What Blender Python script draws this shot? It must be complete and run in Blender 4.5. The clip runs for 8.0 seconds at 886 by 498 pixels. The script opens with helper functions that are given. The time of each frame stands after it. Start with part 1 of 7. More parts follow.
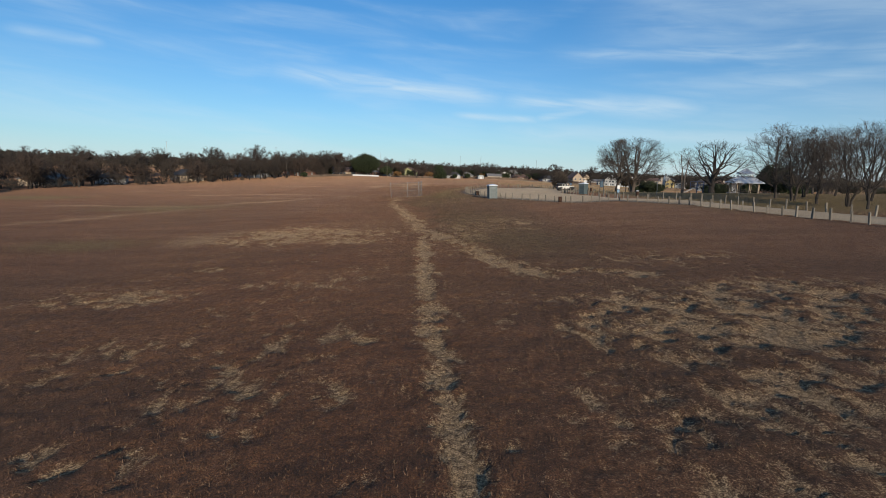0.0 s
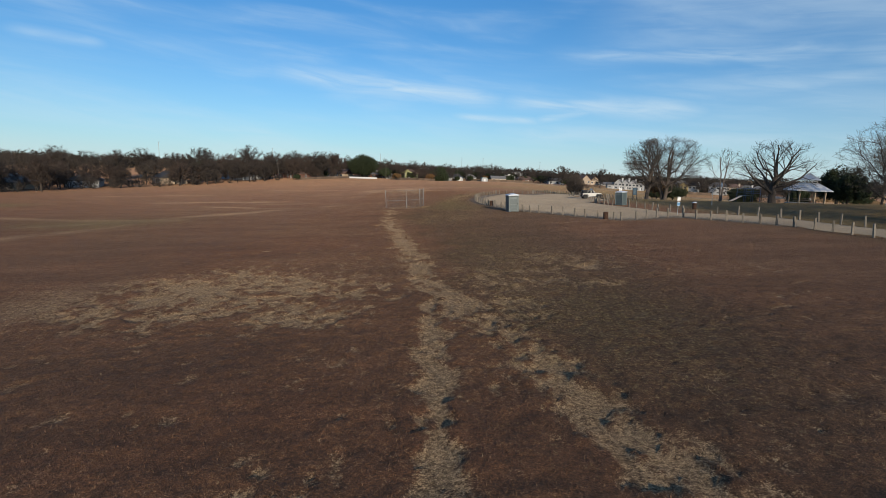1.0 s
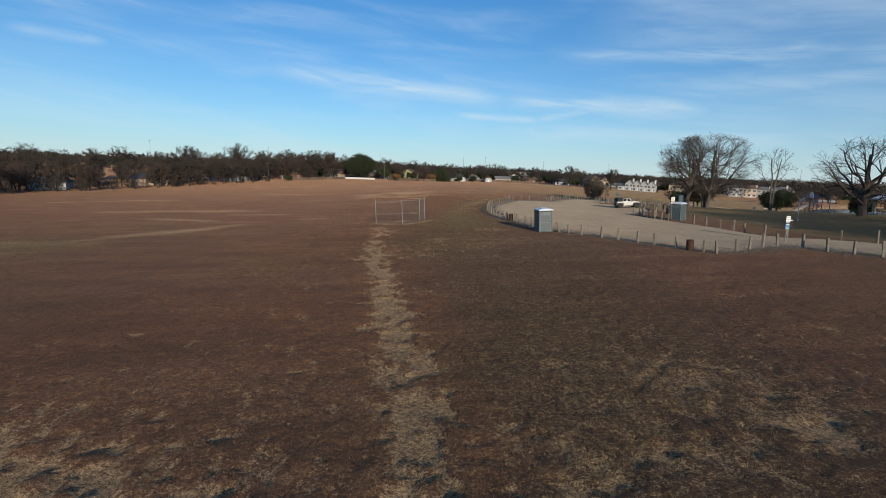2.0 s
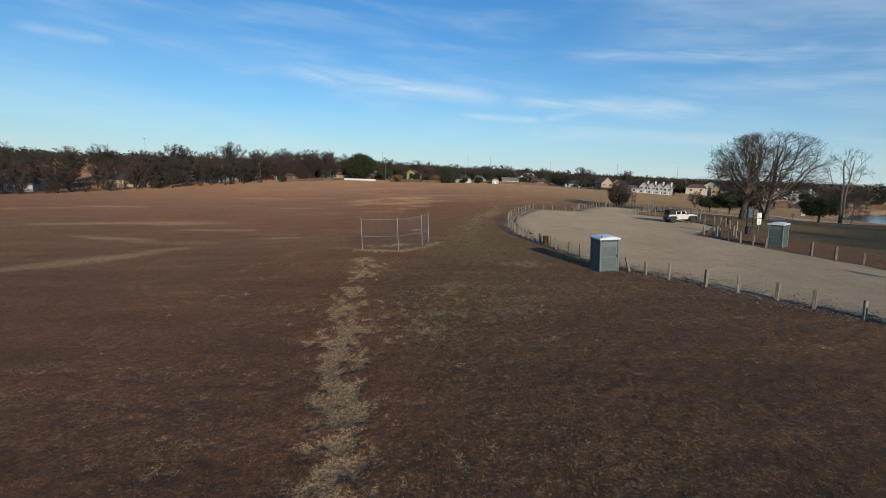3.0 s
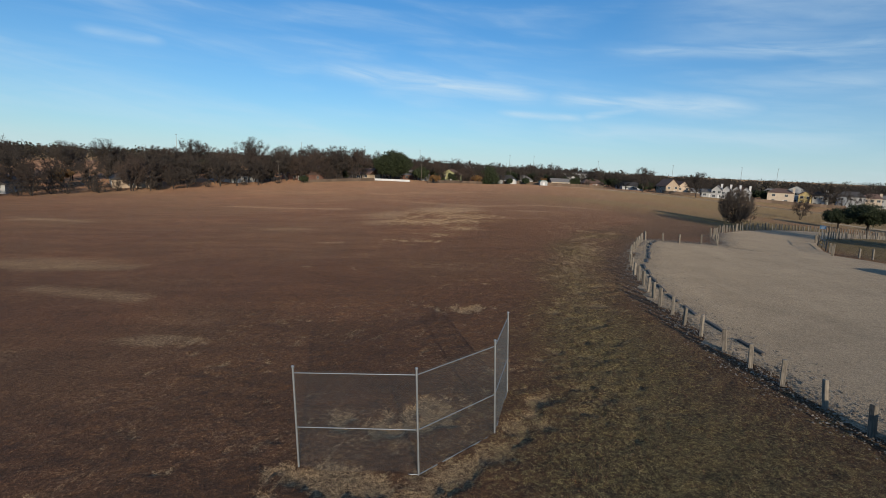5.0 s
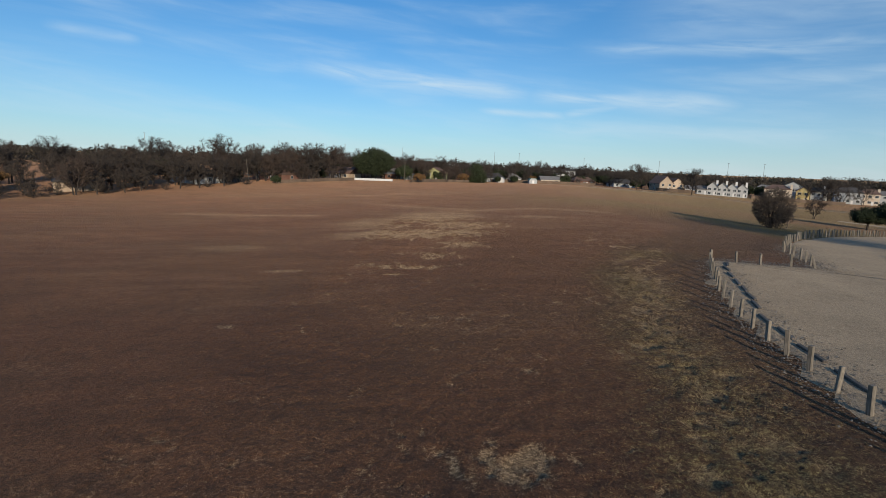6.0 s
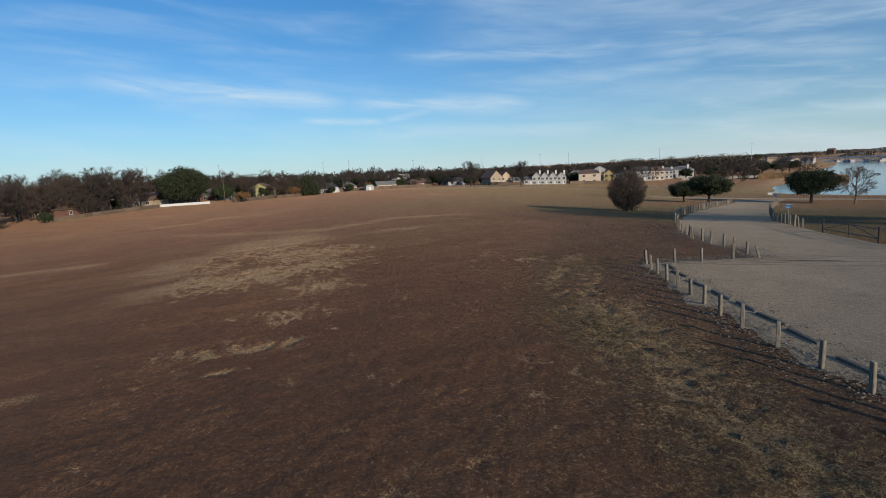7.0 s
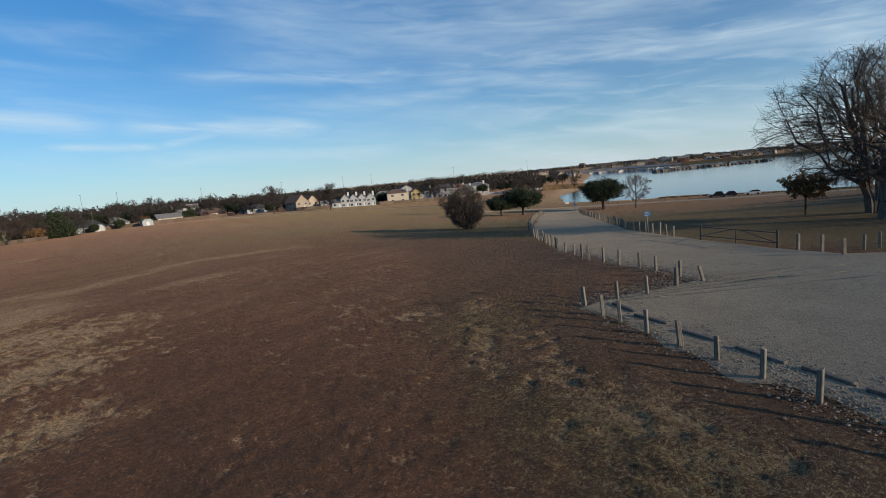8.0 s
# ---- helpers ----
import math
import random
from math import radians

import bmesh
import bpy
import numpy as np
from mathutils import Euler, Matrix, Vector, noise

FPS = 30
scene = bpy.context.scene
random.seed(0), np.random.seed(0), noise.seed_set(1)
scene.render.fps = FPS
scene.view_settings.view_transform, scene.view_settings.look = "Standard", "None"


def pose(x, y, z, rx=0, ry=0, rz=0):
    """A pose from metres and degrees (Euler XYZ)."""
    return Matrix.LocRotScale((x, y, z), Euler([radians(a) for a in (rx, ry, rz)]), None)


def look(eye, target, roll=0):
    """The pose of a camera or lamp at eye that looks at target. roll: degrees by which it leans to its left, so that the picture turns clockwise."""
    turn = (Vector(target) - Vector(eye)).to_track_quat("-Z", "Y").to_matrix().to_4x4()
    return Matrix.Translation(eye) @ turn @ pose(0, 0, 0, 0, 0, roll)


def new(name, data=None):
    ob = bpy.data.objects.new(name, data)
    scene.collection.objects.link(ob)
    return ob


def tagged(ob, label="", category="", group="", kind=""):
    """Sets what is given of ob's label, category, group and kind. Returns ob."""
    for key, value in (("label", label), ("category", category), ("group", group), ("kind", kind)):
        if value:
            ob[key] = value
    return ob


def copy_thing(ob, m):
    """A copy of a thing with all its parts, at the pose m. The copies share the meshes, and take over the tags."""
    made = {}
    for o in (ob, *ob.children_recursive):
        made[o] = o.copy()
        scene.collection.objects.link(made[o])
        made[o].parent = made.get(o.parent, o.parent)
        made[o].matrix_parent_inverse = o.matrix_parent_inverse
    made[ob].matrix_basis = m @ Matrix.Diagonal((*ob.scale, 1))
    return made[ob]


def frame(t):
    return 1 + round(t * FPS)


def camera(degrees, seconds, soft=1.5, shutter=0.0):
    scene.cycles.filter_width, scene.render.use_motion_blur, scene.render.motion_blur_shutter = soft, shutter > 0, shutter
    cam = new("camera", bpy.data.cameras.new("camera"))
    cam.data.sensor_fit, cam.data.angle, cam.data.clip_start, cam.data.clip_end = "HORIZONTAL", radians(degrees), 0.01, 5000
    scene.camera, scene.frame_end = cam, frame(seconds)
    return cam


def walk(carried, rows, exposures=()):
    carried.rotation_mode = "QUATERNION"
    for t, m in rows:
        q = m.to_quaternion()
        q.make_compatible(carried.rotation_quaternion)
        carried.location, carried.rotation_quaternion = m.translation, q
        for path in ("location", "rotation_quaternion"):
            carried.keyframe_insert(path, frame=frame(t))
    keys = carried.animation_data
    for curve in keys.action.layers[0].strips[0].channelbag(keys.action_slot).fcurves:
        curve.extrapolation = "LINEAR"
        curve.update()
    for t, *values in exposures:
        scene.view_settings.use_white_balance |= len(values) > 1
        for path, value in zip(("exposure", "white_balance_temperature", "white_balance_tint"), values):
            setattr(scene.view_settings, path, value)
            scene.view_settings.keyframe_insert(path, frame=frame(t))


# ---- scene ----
# ---------------------------------------------------------------- camera
cam = camera(82.9, 8.0, soft=0.6)
METRES, EYE, TILT, LEAN, TURN = 138.0, 5.73, 0.0, -3.2, 0.0
ROWS = [
    (0.0, 0.0, 0.0, 0.0, -0.24, -9.11, 1.49),
    (0.5, -0.0038, 0.0697, 0.0016, -0.24, -9.01, 1.4),
    (1.0, -0.0067, 0.1384, 0.0045, -0.18, -8.98, 1.36),
    (1.5, -0.0093, 0.2087, 0.0075, -0.15, -9.06, 1.31),
    (3.0, -0.0166, 0.4091, 0.0141, 0.3, -9.09, 1.04),
    (3.5, -0.02, 0.4726, 0.0165, 1.06, -9.08, 0.93),
    (4.0, -0.024, 0.5361, 0.0186, 2.86, -9.11, 0.76),
    (4.5, -0.0297, 0.598, 0.0205, 4.66, -9.14, 0.6),
    (6.0, -0.0545, 0.7796, 0.0205, 2.63, -9.5, 1.05),
    (6.5, -0.062, 0.8355, 0.02, -4.68, -9.71, 2.46),
    (7.0, -0.0656, 0.8906, 0.0194, -16.62, -9.89, 5.96),
    (7.5, -0.0616, 0.9442, 0.0186, -28.95, -10.05, 8.32),
    (8.0, -0.0485, 0.9945, 0.0176, -39.18, -10.11, 7.84),
]
walk(cam, [(t, pose(0, 0, EYE, TILT, LEAN, TURN) @ pose(METRES * x, METRES * y, METRES * z, 90 + pitch, roll, yaw)) for t, x, y, z, yaw, pitch, roll in ROWS],
     exposures=[(0.0, 0.0), (4.5, -0.02), (6.0, -0.04), (7.0, -0.04), (8.0, -0.02)])

# ---------------------------------------------------------------- sky and sun
SUN_AZ, SUN_EL = 163.5, 14.5          # clockwise from +y, degrees
world = bpy.data.worlds.new("sky")
scene.world = world
world.use_nodes = True
wn, wl = world.node_tree.nodes, world.node_tree.links
wn.clear()
w_out = wn.new("ShaderNodeOutputWorld")
w_bg = wn.new("ShaderNodeBackground")
w_sky = wn.new("ShaderNodeTexSky")
w_sky.sky_type = "NISHITA"
w_sky.sun_disc = False
w_sky.sun_elevation = radians(SUN_EL)
w_sky.sun_rotation = radians(SUN_AZ)
w_sky.air_density, w_sky.dust_density, w_sky.ozone_density = 1.0, 0.0, 5.0
w_bg.inputs["Strength"].default_value = 0.104
w_co = wn.new("ShaderNodeTexCoord")
w_sep = wn.new("ShaderNodeSeparateXYZ")
wl.new(w_co.outputs["Generated"], w_sep.inputs[0])


def w_math(op, a, b=0.0, c=None):
    n = wn.new("ShaderNodeMath")
    n.operation = op
    for i, v in enumerate((a, b, c)):
        if v is None:
            continue
        if isinstance(v, (int, float)):
            n.inputs[i].default_value = v
        else:
            wl.new(v, n.inputs[i])
    return n.outputs[0]


# high thin cloud: a faint veil of wind-drawn noise, and a few long wisps given by bearing and height in degrees
w_up = w_math("MAXIMUM", w_sep.outputs[2], 0.0)
w_az = w_math("MULTIPLY", w_math("ARCTAN2", w_sep.outputs[0], w_sep.outputs[1]), 57.2958)
w_el = w_math("MULTIPLY", w_math("ARCSINE", w_sep.outputs[2]), 57.2958)
w_vec = wn.new("ShaderNodeCombineXYZ")
wl.new(w_math("MULTIPLY", w_az, 0.045), w_vec.inputs[0])
wl.new(w_math("ADD", w_math("MULTIPLY", w_el, 0.30), w_math("MULTIPLY", w_az, 0.022)), w_vec.inputs[1])


def w_noise(scale, detail, rough, distort):
    n = wn.new("ShaderNodeTexNoise")
    n.inputs["Scale"].default_value, n.inputs["Detail"].default_value = scale, detail
    n.inputs["Roughness"].default_value, n.inputs["Distortion"].default_value = rough, distort
    wl.new(w_vec.outputs[0], n.inputs["Vector"])
    return n.outputs["Fac"]


def w_between(v, a, b):
    n = wn.new("ShaderNodeMapRange")
    n.interpolation_type = "SMOOTHSTEP"
    wl.new(v, n.inputs[0])
    n.inputs[1].default_value, n.inputs[2].default_value = a, b
    return n.outputs[0]


w_soft, w_fine = w_noise(1.0, 6.0, 0.5, 0.5), w_noise(2.8, 6.0, 0.55, 0.8)
w_cloud = w_math("MULTIPLY", w_between(w_soft, 0.40, 0.75), w_math("ADD", 0.1, w_math("MULTIPLY", w_between(w_fine, 0.25, 0.75), 0.2)))
for a0, e0, a1, e1, wide, dense in ((-21, 9.9, 9, 7.5, 0.95, 0.55), (4, 7.7, 29, 6.4, 0.85, 0.5), (0, 6.1, 11.5, 5.25, 0.33, 0.5), (9.5, 5.3, 17, 6.7, 0.4, 0.4),
                                    (9, 12.1, 42, 11.4, 0.7, 0.36), (21, 9.3, 46, 8.8, 0.65, 0.32), (33, 11.9, 60, 7.6, 1.1, 0.35), (-40.5, 10.2, -32, 10.2, 0.5, 0.25), (2, 4.3, 40, 3.4, 1.0, 0.3)):
    off = w_math("SUBTRACT", w_el, w_math("ADD", w_math("MULTIPLY", w_math("SUBTRACT", w_az, a0), (e1 - e0) / (a1 - a0)), e0))
    off = w_math("ADD", off, w_math("MULTIPLY", w_math("SUBTRACT", w_soft, 0.5), 2.2))
    off = w_math("DIVIDE", off, wide)
    m = w_math("POWER", 2.718, w_math("MULTIPLY", w_math("MULTIPLY", off, off), -1.0))
    m = w_math("MULTIPLY", m, w_math("MULTIPLY", w_between(w_az, a0, a0 + (a1 - a0) * 0.3), w_between(w_az, a1, a1 - (a1 - a0) * 0.25)))
    w_cloud = w_math("MAXIMUM", w_cloud, w_math("MULTIPLY", m, w_math("MULTIPLY", w_between(w_fine, 0.05, 0.8), dense * 1.25)))
# a broad thin sheet of cirrus over the lake side
w_sheet = w_math("MULTIPLY", w_math("MULTIPLY", w_between(w_az, 12.0, 26.0), w_between(w_el, 10.5, 14.5)), w_math("ADD", 0.08, w_math("ADD", w_math("MULTIPLY", w_between(w_soft, 0.3, 0.7), 0.22), w_math("MULTIPLY", w_between(w_fine, 0.3, 0.75), 0.14))))
w_cloud = w_math("MAXIMUM", w_cloud, w_sheet)
w_veil = w_math("ADD", w_math("MULTIPLY", w_between(w_soft, 0.38, 0.68), 0.34), w_math("MULTIPLY", w_between(w_fine, 0.42, 0.75), 0.24))
w_cloud = w_math("MAXIMUM", w_cloud, w_math("MULTIPLY", w_math("MULTIPLY", w_between(w_az, 18.0, 62.0), w_between(w_el, 50.0, 6.0)), w_veil))
w_mix = wn.new("ShaderNodeMixRGB")
w_mix.inputs[2].default_value = (6.5, 7.9, 8.6, 1)
wl.new(w_cloud, w_mix.inputs[0])
w_tint = wn.new("ShaderNodeMixRGB")
w_tint.blend_type = "MULTIPLY"
w_tint.inputs[0].default_value = 1.0
w_tint.inputs[2].default_value = (0.52, 1.0, 1.17, 1)
w_rise = wn.new("ShaderNodeMixRGB")
w_rise.blend_type = "MULTIPLY"
w_rise.inputs[0].default_value = 1.0
wl.new(w_sky.outputs[0], w_rise.inputs[1])
wl.new(w_math("ADD", 1.0, w_math("MULTIPLY", w_between(w_el, 12.0, 34.0), 0.3)), w_rise.inputs[2])
wl.new(w_rise.outputs[0], w_tint.inputs[1])
wl.new(w_tint.outputs[0], w_mix.inputs[1])
# paler towards the horizon
w_low = w_math("POWER", w_math("SUBTRACT", 1.0, w_math("MINIMUM", w_up, 1.0)), 9.0)
w_hz = wn.new("ShaderNodeMixRGB")
w_hz.inputs[2].default_value = (6.5, 7.05, 7.8, 1)
wl.new(w_math("MULTIPLY", w_low, 0.66), w_hz.inputs[0])
wl.new(w_mix.outputs[0], w_hz.inputs[1])
wl.new(w_hz.outputs[0], w_bg.inputs[0])
wl.new(w_bg.outputs[0], w_out.inputs[0])

sun = new("sun", bpy.data.lights.new("sun", "SUN"))
sun.data.energy, sun.data.angle, sun.data.color = 4.3, radians(1.2), (1.0, 0.85, 0.66)
_sd = Vector((math.sin(radians(SUN_AZ)) * math.cos(radians(SUN_EL)), math.cos(radians(SUN_AZ)) * math.cos(radians(SUN_EL)), math.sin(radians(SUN_EL))))
sun.matrix_world = look(_sd * 200, (0, 0, 0))


# ---------------------------------------------------------------- terrain
def sstep(t):
    t = np.clip(t, 0.0, 1.0)
    return t * t * (3 - 2 * t)


def splus(v, w):
    return w * np.logaddexp(0.0, np.asarray(v, float) / w)


def heights(x, y):
    """The lie of the land: a low ridge that falls to a lake."""
    x, y = np.asarray(x, float), np.asarray(y, float)
    k = np.where(x > 0, 0.056, 0.056 * (1 - 0.75 * sstep((y - 220) / 120)))
    z = k * 110 * np.tanh(x / 110)
    g = 0.105 * sstep((y - 70) / 155) - 0.05 * sstep((y - 260) / 160)
    z = z - g * splus(x - 12, 8) - 2.5 * sstep((y - 230) / 220) * sstep((x + 70) / 80)
    z = -6.2 + splus(z + 6.2, 0.8)
    d = np.hypot(x + 7, y - 137)
    lake = lake_depth(x, y)
    z = z + np.where(d > 930, np.minimum((d - 930) * 0.03, 6) * sstep((x - 500) / 250), 0)
    q = sstep((lake + 14) / 14)
    z = np.where(lake > -14, z * (1 - q) - 7.0 * q, z)
    return np.where(lake > 0, np.maximum(-9.5, -7.0 - 0.08 * lake), z)


def lake_depth(x, y):
    d = np.hypot(x + 7, y - 137)
    wob = 3.0 * np.sin(x * 0.03 + y * 0.05) + 2.0 * np.sin(y * 0.11)
    return np.minimum(np.minimum((x - 175) * 0.95 + (y - 220) * 0.31, (x - 293) * 0.545 - (y - 355) * 0.839), 930 - d) + wob * 0.6


def h(x, y):
    return float(heights(x, y))


# ---------------------------------------------------------------- materials
def material(name, rough=0.8, metal=0.0):
    m = bpy.data.materials.new(name)
    m.use_nodes = True
    b = m.node_tree.nodes["Principled BSDF"]
    b.inputs["Roughness"].default_value, b.inputs["Metallic"].default_value = rough, metal
    return m, m.node_tree.nodes, m.node_tree.links, b


def tex(nodes, links, scale, detail=4.0, rough=0.55, vec=None, kind="ShaderNodeTexNoise"):
    n = nodes.new(kind)
    n.inputs["Scale"].default_value = scale
    if kind == "ShaderNodeTexNoise":
        n.inputs["Detail"].default_value, n.inputs["Roughness"].default_value = detail, rough
    if vec is not None:
        links.new(vec, n.inputs["Vector"])
    return n


def ramp(nodes, links, src, *stops):
    r = nodes.new("ShaderNodeValToRGB")
    e = r.color_ramp.elements
    while len(e) < len(stops):
        e.new(0.5)
    for el, (p, c) in zip(e, stops):
        el.position, el.color = p, (c, c, c, 1) if isinstance(c, (int, float)) else (*c, 1)
    links.new(src, r.inputs[0])
    return r.outputs[0]


def mixc(nodes, links, fac, a, b, mode="MIX"):
    n = nodes.new("ShaderNodeMixRGB")
    n.blend_type = mode
    for i, v in enumerate((fac, a, b)):
        if isinstance(v, (int, float)):
            n.inputs[i].default_value = v if i == 0 else (v, v, v, 1)
        elif isinstance(v, tuple):
            n.inputs[i].default_value = (*v, 1)
        else:
            links.new(v, n.inputs[i])
    return n.outputs[0]


def fmath(nodes, links, op, a, b=0.0):
    n = nodes.new("ShaderNodeMath")
    n.operation = op
    for i, v in enumerate((a, b)):
        if isinstance(v, (int, float)):
            n.inputs[i].default_value = v
        else:
            links.new(v, n.inputs[i])
    return n.outputs[0]


def bump(nodes, links, bsdf, src, strength=0.3, dist=0.02):
    b = nodes.new("ShaderNodeBump")
    b.inputs["Strength"].default_value, b.inputs["Distance"].default_value = strength, dist
    links.new(src, b.inputs["Height"])
    links.new(b.outputs[0], bsdf.inputs["Normal"])


def world_pos(nodes):
    return nodes.new("ShaderNodeNewGeometry").outputs["Position"]


def plain(name, colour, rough=0.7, metal=0.0, vary=0.25, scale=3.0, bumps=0.15, dist=0.01, rand=0.0, grime=None):
    """Painted, cast or bare surface with two scales of unevenness."""
    m, n, l, b = material(name, rough, metal)
    co = n.new("ShaderNodeTexCoord").outputs["Object"]
    big, fine = tex(n, l, scale, 5, 0.6, co), tex(n, l, scale * 14, 4, 0.6, co)
    f = ramp(n, l, big.outputs["Fac"], (0.3, 1 - vary), (0.7, 1 + vary * 0.4))
    g = ramp(n, l, fine.outputs["Fac"], (0.3, 1 - vary * 0.5), (0.7, 1 + vary * 0.25))
    c = mixc(n, l, 1.0, mixc(n, l, 1.0, tuple(colour), f, "MULTIPLY"), g, "MULTIPLY")
    if rand:
        r = n.new("ShaderNodeObjectInfo").outputs["Random"]
        c = mixc(n, l, 1.0, c, ramp(n, l, r, (0.0, 1 - rand), (1.0, 1 + rand)), "MULTIPLY")
    if grime:
        k = ramp(n, l, tex(n, l, scale * 2.3, 6, 0.7, co).outputs["Fac"], (0.52, 0.0), (0.68, 0.75))
        c = mixc(n, l, k, c, tuple(grime))
    l.new(c, b.inputs["Base Color"])
    l.new(ramp(n, l, fine.outputs["Fac"], (0.2, max(0.03, rough - 0.12)), (0.8, min(1.0, rough + 0.1))), b.inputs["Roughness"])
    if bumps:
        bump(n, l, b, fine.outputs["Fac"], bumps, dist)
    return m


def grass_material():
    m, n, l, b = material("dormant_grass", 0.95)
    p = world_pos(n)
    att = n.new("ShaderNodeAttribute")
    att.attribute_name = "cover"
    sep = n.new("ShaderNodeSeparateColor")
    l.new(att.outputs["Color"], sep.inputs[0])
    big = tex(n, l, 0.035, 5, 0.6, p).outputs["Fac"]
    mid = tex(n, l, 0.35, 6, 0.65, p).outputs["Fac"]
    stretch = n.new("ShaderNodeMapping")
    stretch.inputs["Rotation"].default_value = (0, 0, radians(-28))
    stretch.inputs["Scale"].default_value = (0.55, 1.9, 1.0)
    l.new(p, stretch.inputs[0])
    streak = tex(n, l, 1.15, 5, 0.62, stretch.outputs[0]).outputs["Fac"]
    fine = tex(n, l, 7.5, 5, 0.78, p).outputs["Fac"]
    hair = tex(n, l, 30.0, 4, 0.75, p).outputs["Fac"]
    bands = n.new("ShaderNodeMapping")
    bands.inputs["Rotation"].default_value = (0, 0, radians(8))
    bands.inputs["Scale"].default_value = (0.022, 0.075, 1.0)
    l.new(p, bands.inputs[0])
    band = tex(n, l, 1.0, 5, 0.6, bands.outputs[0]).outputs["Fac"]
    drift = n.new("ShaderNodeMapping")
    drift.inputs["Rotation"].default_value = (0, 0, radians(-9))
    drift.inputs["Scale"].default_value = (0.09, 0.42, 1.0)
    l.new(p, drift.inputs[0])
    rows = tex(n, l, 1.0, 6, 0.65, drift.outputs[0]).outputs["Fac"]
    clump = tex(n, l, 1.9, 5, 0.7, p).outputs["Fac"]
    base = mixc(n, l, ramp(n, l, mid, (0.35, 0.0), (0.65, 1.0)), (0.118, 0.048, 0.027), (0.180, 0.077, 0.043))
    base = mixc(n, l, ramp(n, l, big, (0.42, 0.0), (0.62, 0.55)), base, (0.158, 0.090, 0.053))
    # cover's alpha brings regional tone, low-sun light and shade included, into the colour
    base = mixc(n, l, 1.0, base, ramp(n, l, att.outputs["Alpha"], (0.3, 0.72), (0.58, 1.1), (0.95, (1.46, 1.68, 1.8))), "MULTIPLY")
    # the longer turf: dark olive and grey brown, tuft by tuft
    tuft = tex(n, l, 3.4, 4, 0.7, p).outputs["Fac"]
    long = mixc(n, l, ramp(n, l, tuft, (0.36, 0.0), (0.6, 1.0)), (0.042, 0.027, 0.019), (0.104, 0.068, 0.042))
    long = mixc(n, l, ramp(n, l, clump, (0.42, 0.0), (0.6, 0.6)), long, (0.115, 0.060, 0.038))
    base = mixc(n, l, fmath(n, l, "MULTIPLY", sep.outputs[2], ramp(n, l, mid, (0.3, 0.6), (0.6, 0.95))), base, long)
    base = mixc(n, l, ramp(n, l, clump, (0.35, 0.65), (0.5, 0.0)), base, (0.048, 0.024, 0.017))
    base = mixc(n, l, 1.0, base, ramp(n, l, rows, (0.36, 0.74), (0.62, 1.2)), "MULTIPLY")
    # pale straw and bare soil, ragged at its rims, with faint bands of it in the distance
    t1 = sep.outputs[0]
    for src, k in ((fine, 1.9), (hair, 1.3), (streak, 0.4), (band, 0.8), (rows, 0.7)):
        t1 = fmath(n, l, "ADD", t1, fmath(n, l, "MULTIPLY", fmath(n, l, "SUBTRACT", src, 0.5), k))
    tanf = ramp(n, l, t1, (0.30, 0.0), (0.85, 0.92))
    straw = mixc(n, l, ramp(n, l, fine, (0.3, 0.0), (0.7, 1.0)), (0.28, 0.20, 0.13), (0.54, 0.41, 0.305))
    c = mixc(n, l, tanf, base, straw)
    t2 = fmath(n, l, "ADD", fmath(n, l, "MULTIPLY", sep.outputs[1], 0.9), fmath(n, l, "ADD", fmath(n, l, "MULTIPLY", fmath(n, l, "SUBTRACT", clump, 0.5), 0.8), fmath(n, l, "MULTIPLY", fmath(n, l, "SUBTRACT", fine, 0.5), 1.6)))
    c = mixc(n, l, ramp(n, l, t2, (0.18, 0.0), (0.6, 0.8)), c, mixc(n, l, ramp(n, l, fine, (0.35, 0.0), (0.65, 1.0)), (0.096, 0.090, 0.043), (0.238, 0.214, 0.112)))
    c = mixc(n, l, 1.0, c, ramp(n, l, hair, (0.40, 0.4), (0.60, 1.55)), "MULTIPLY")
    c = mixc(n, l, 1.0, c, ramp(n, l, fine, (0.39, 0.42), (0.61, 1.5)), "MULTIPLY")
    c = mixc(n, l, 1.0, c, (0.655, 0.612, 0.47), "MULTIPLY")
    l.new(c, b.inputs["Base Color"])
    b.inputs["Specular IOR Level"].default_value = 0.15
    b.inputs["Diffuse Roughness"].default_value = 1.0
    l.new(fmath(n, l, "SUBTRACT", 0.38, fmath(n, l, "MULTIPLY", fmath(n, l, "ADD", sep.outputs[1], fmath(n, l, "MULTIPLY", sep.outputs[2], 0.25)), 0.17)), b.inputs["Sheen Weight"])
    b.inputs["Sheen Roughness"].default_value = 0.55
    b.inputs["Sheen Tint"].default_value = (0.60, 0.38, 0.25, 1)
    bump(n, l, b, fmath(n, l, "ADD", fmath(n, l, "MULTIPLY", clump, 2.2), fmath(n, l, "ADD", fine, fmath(n, l, "MULTIPLY", hair, 0.5))), 1.0, 0.12)
    return m


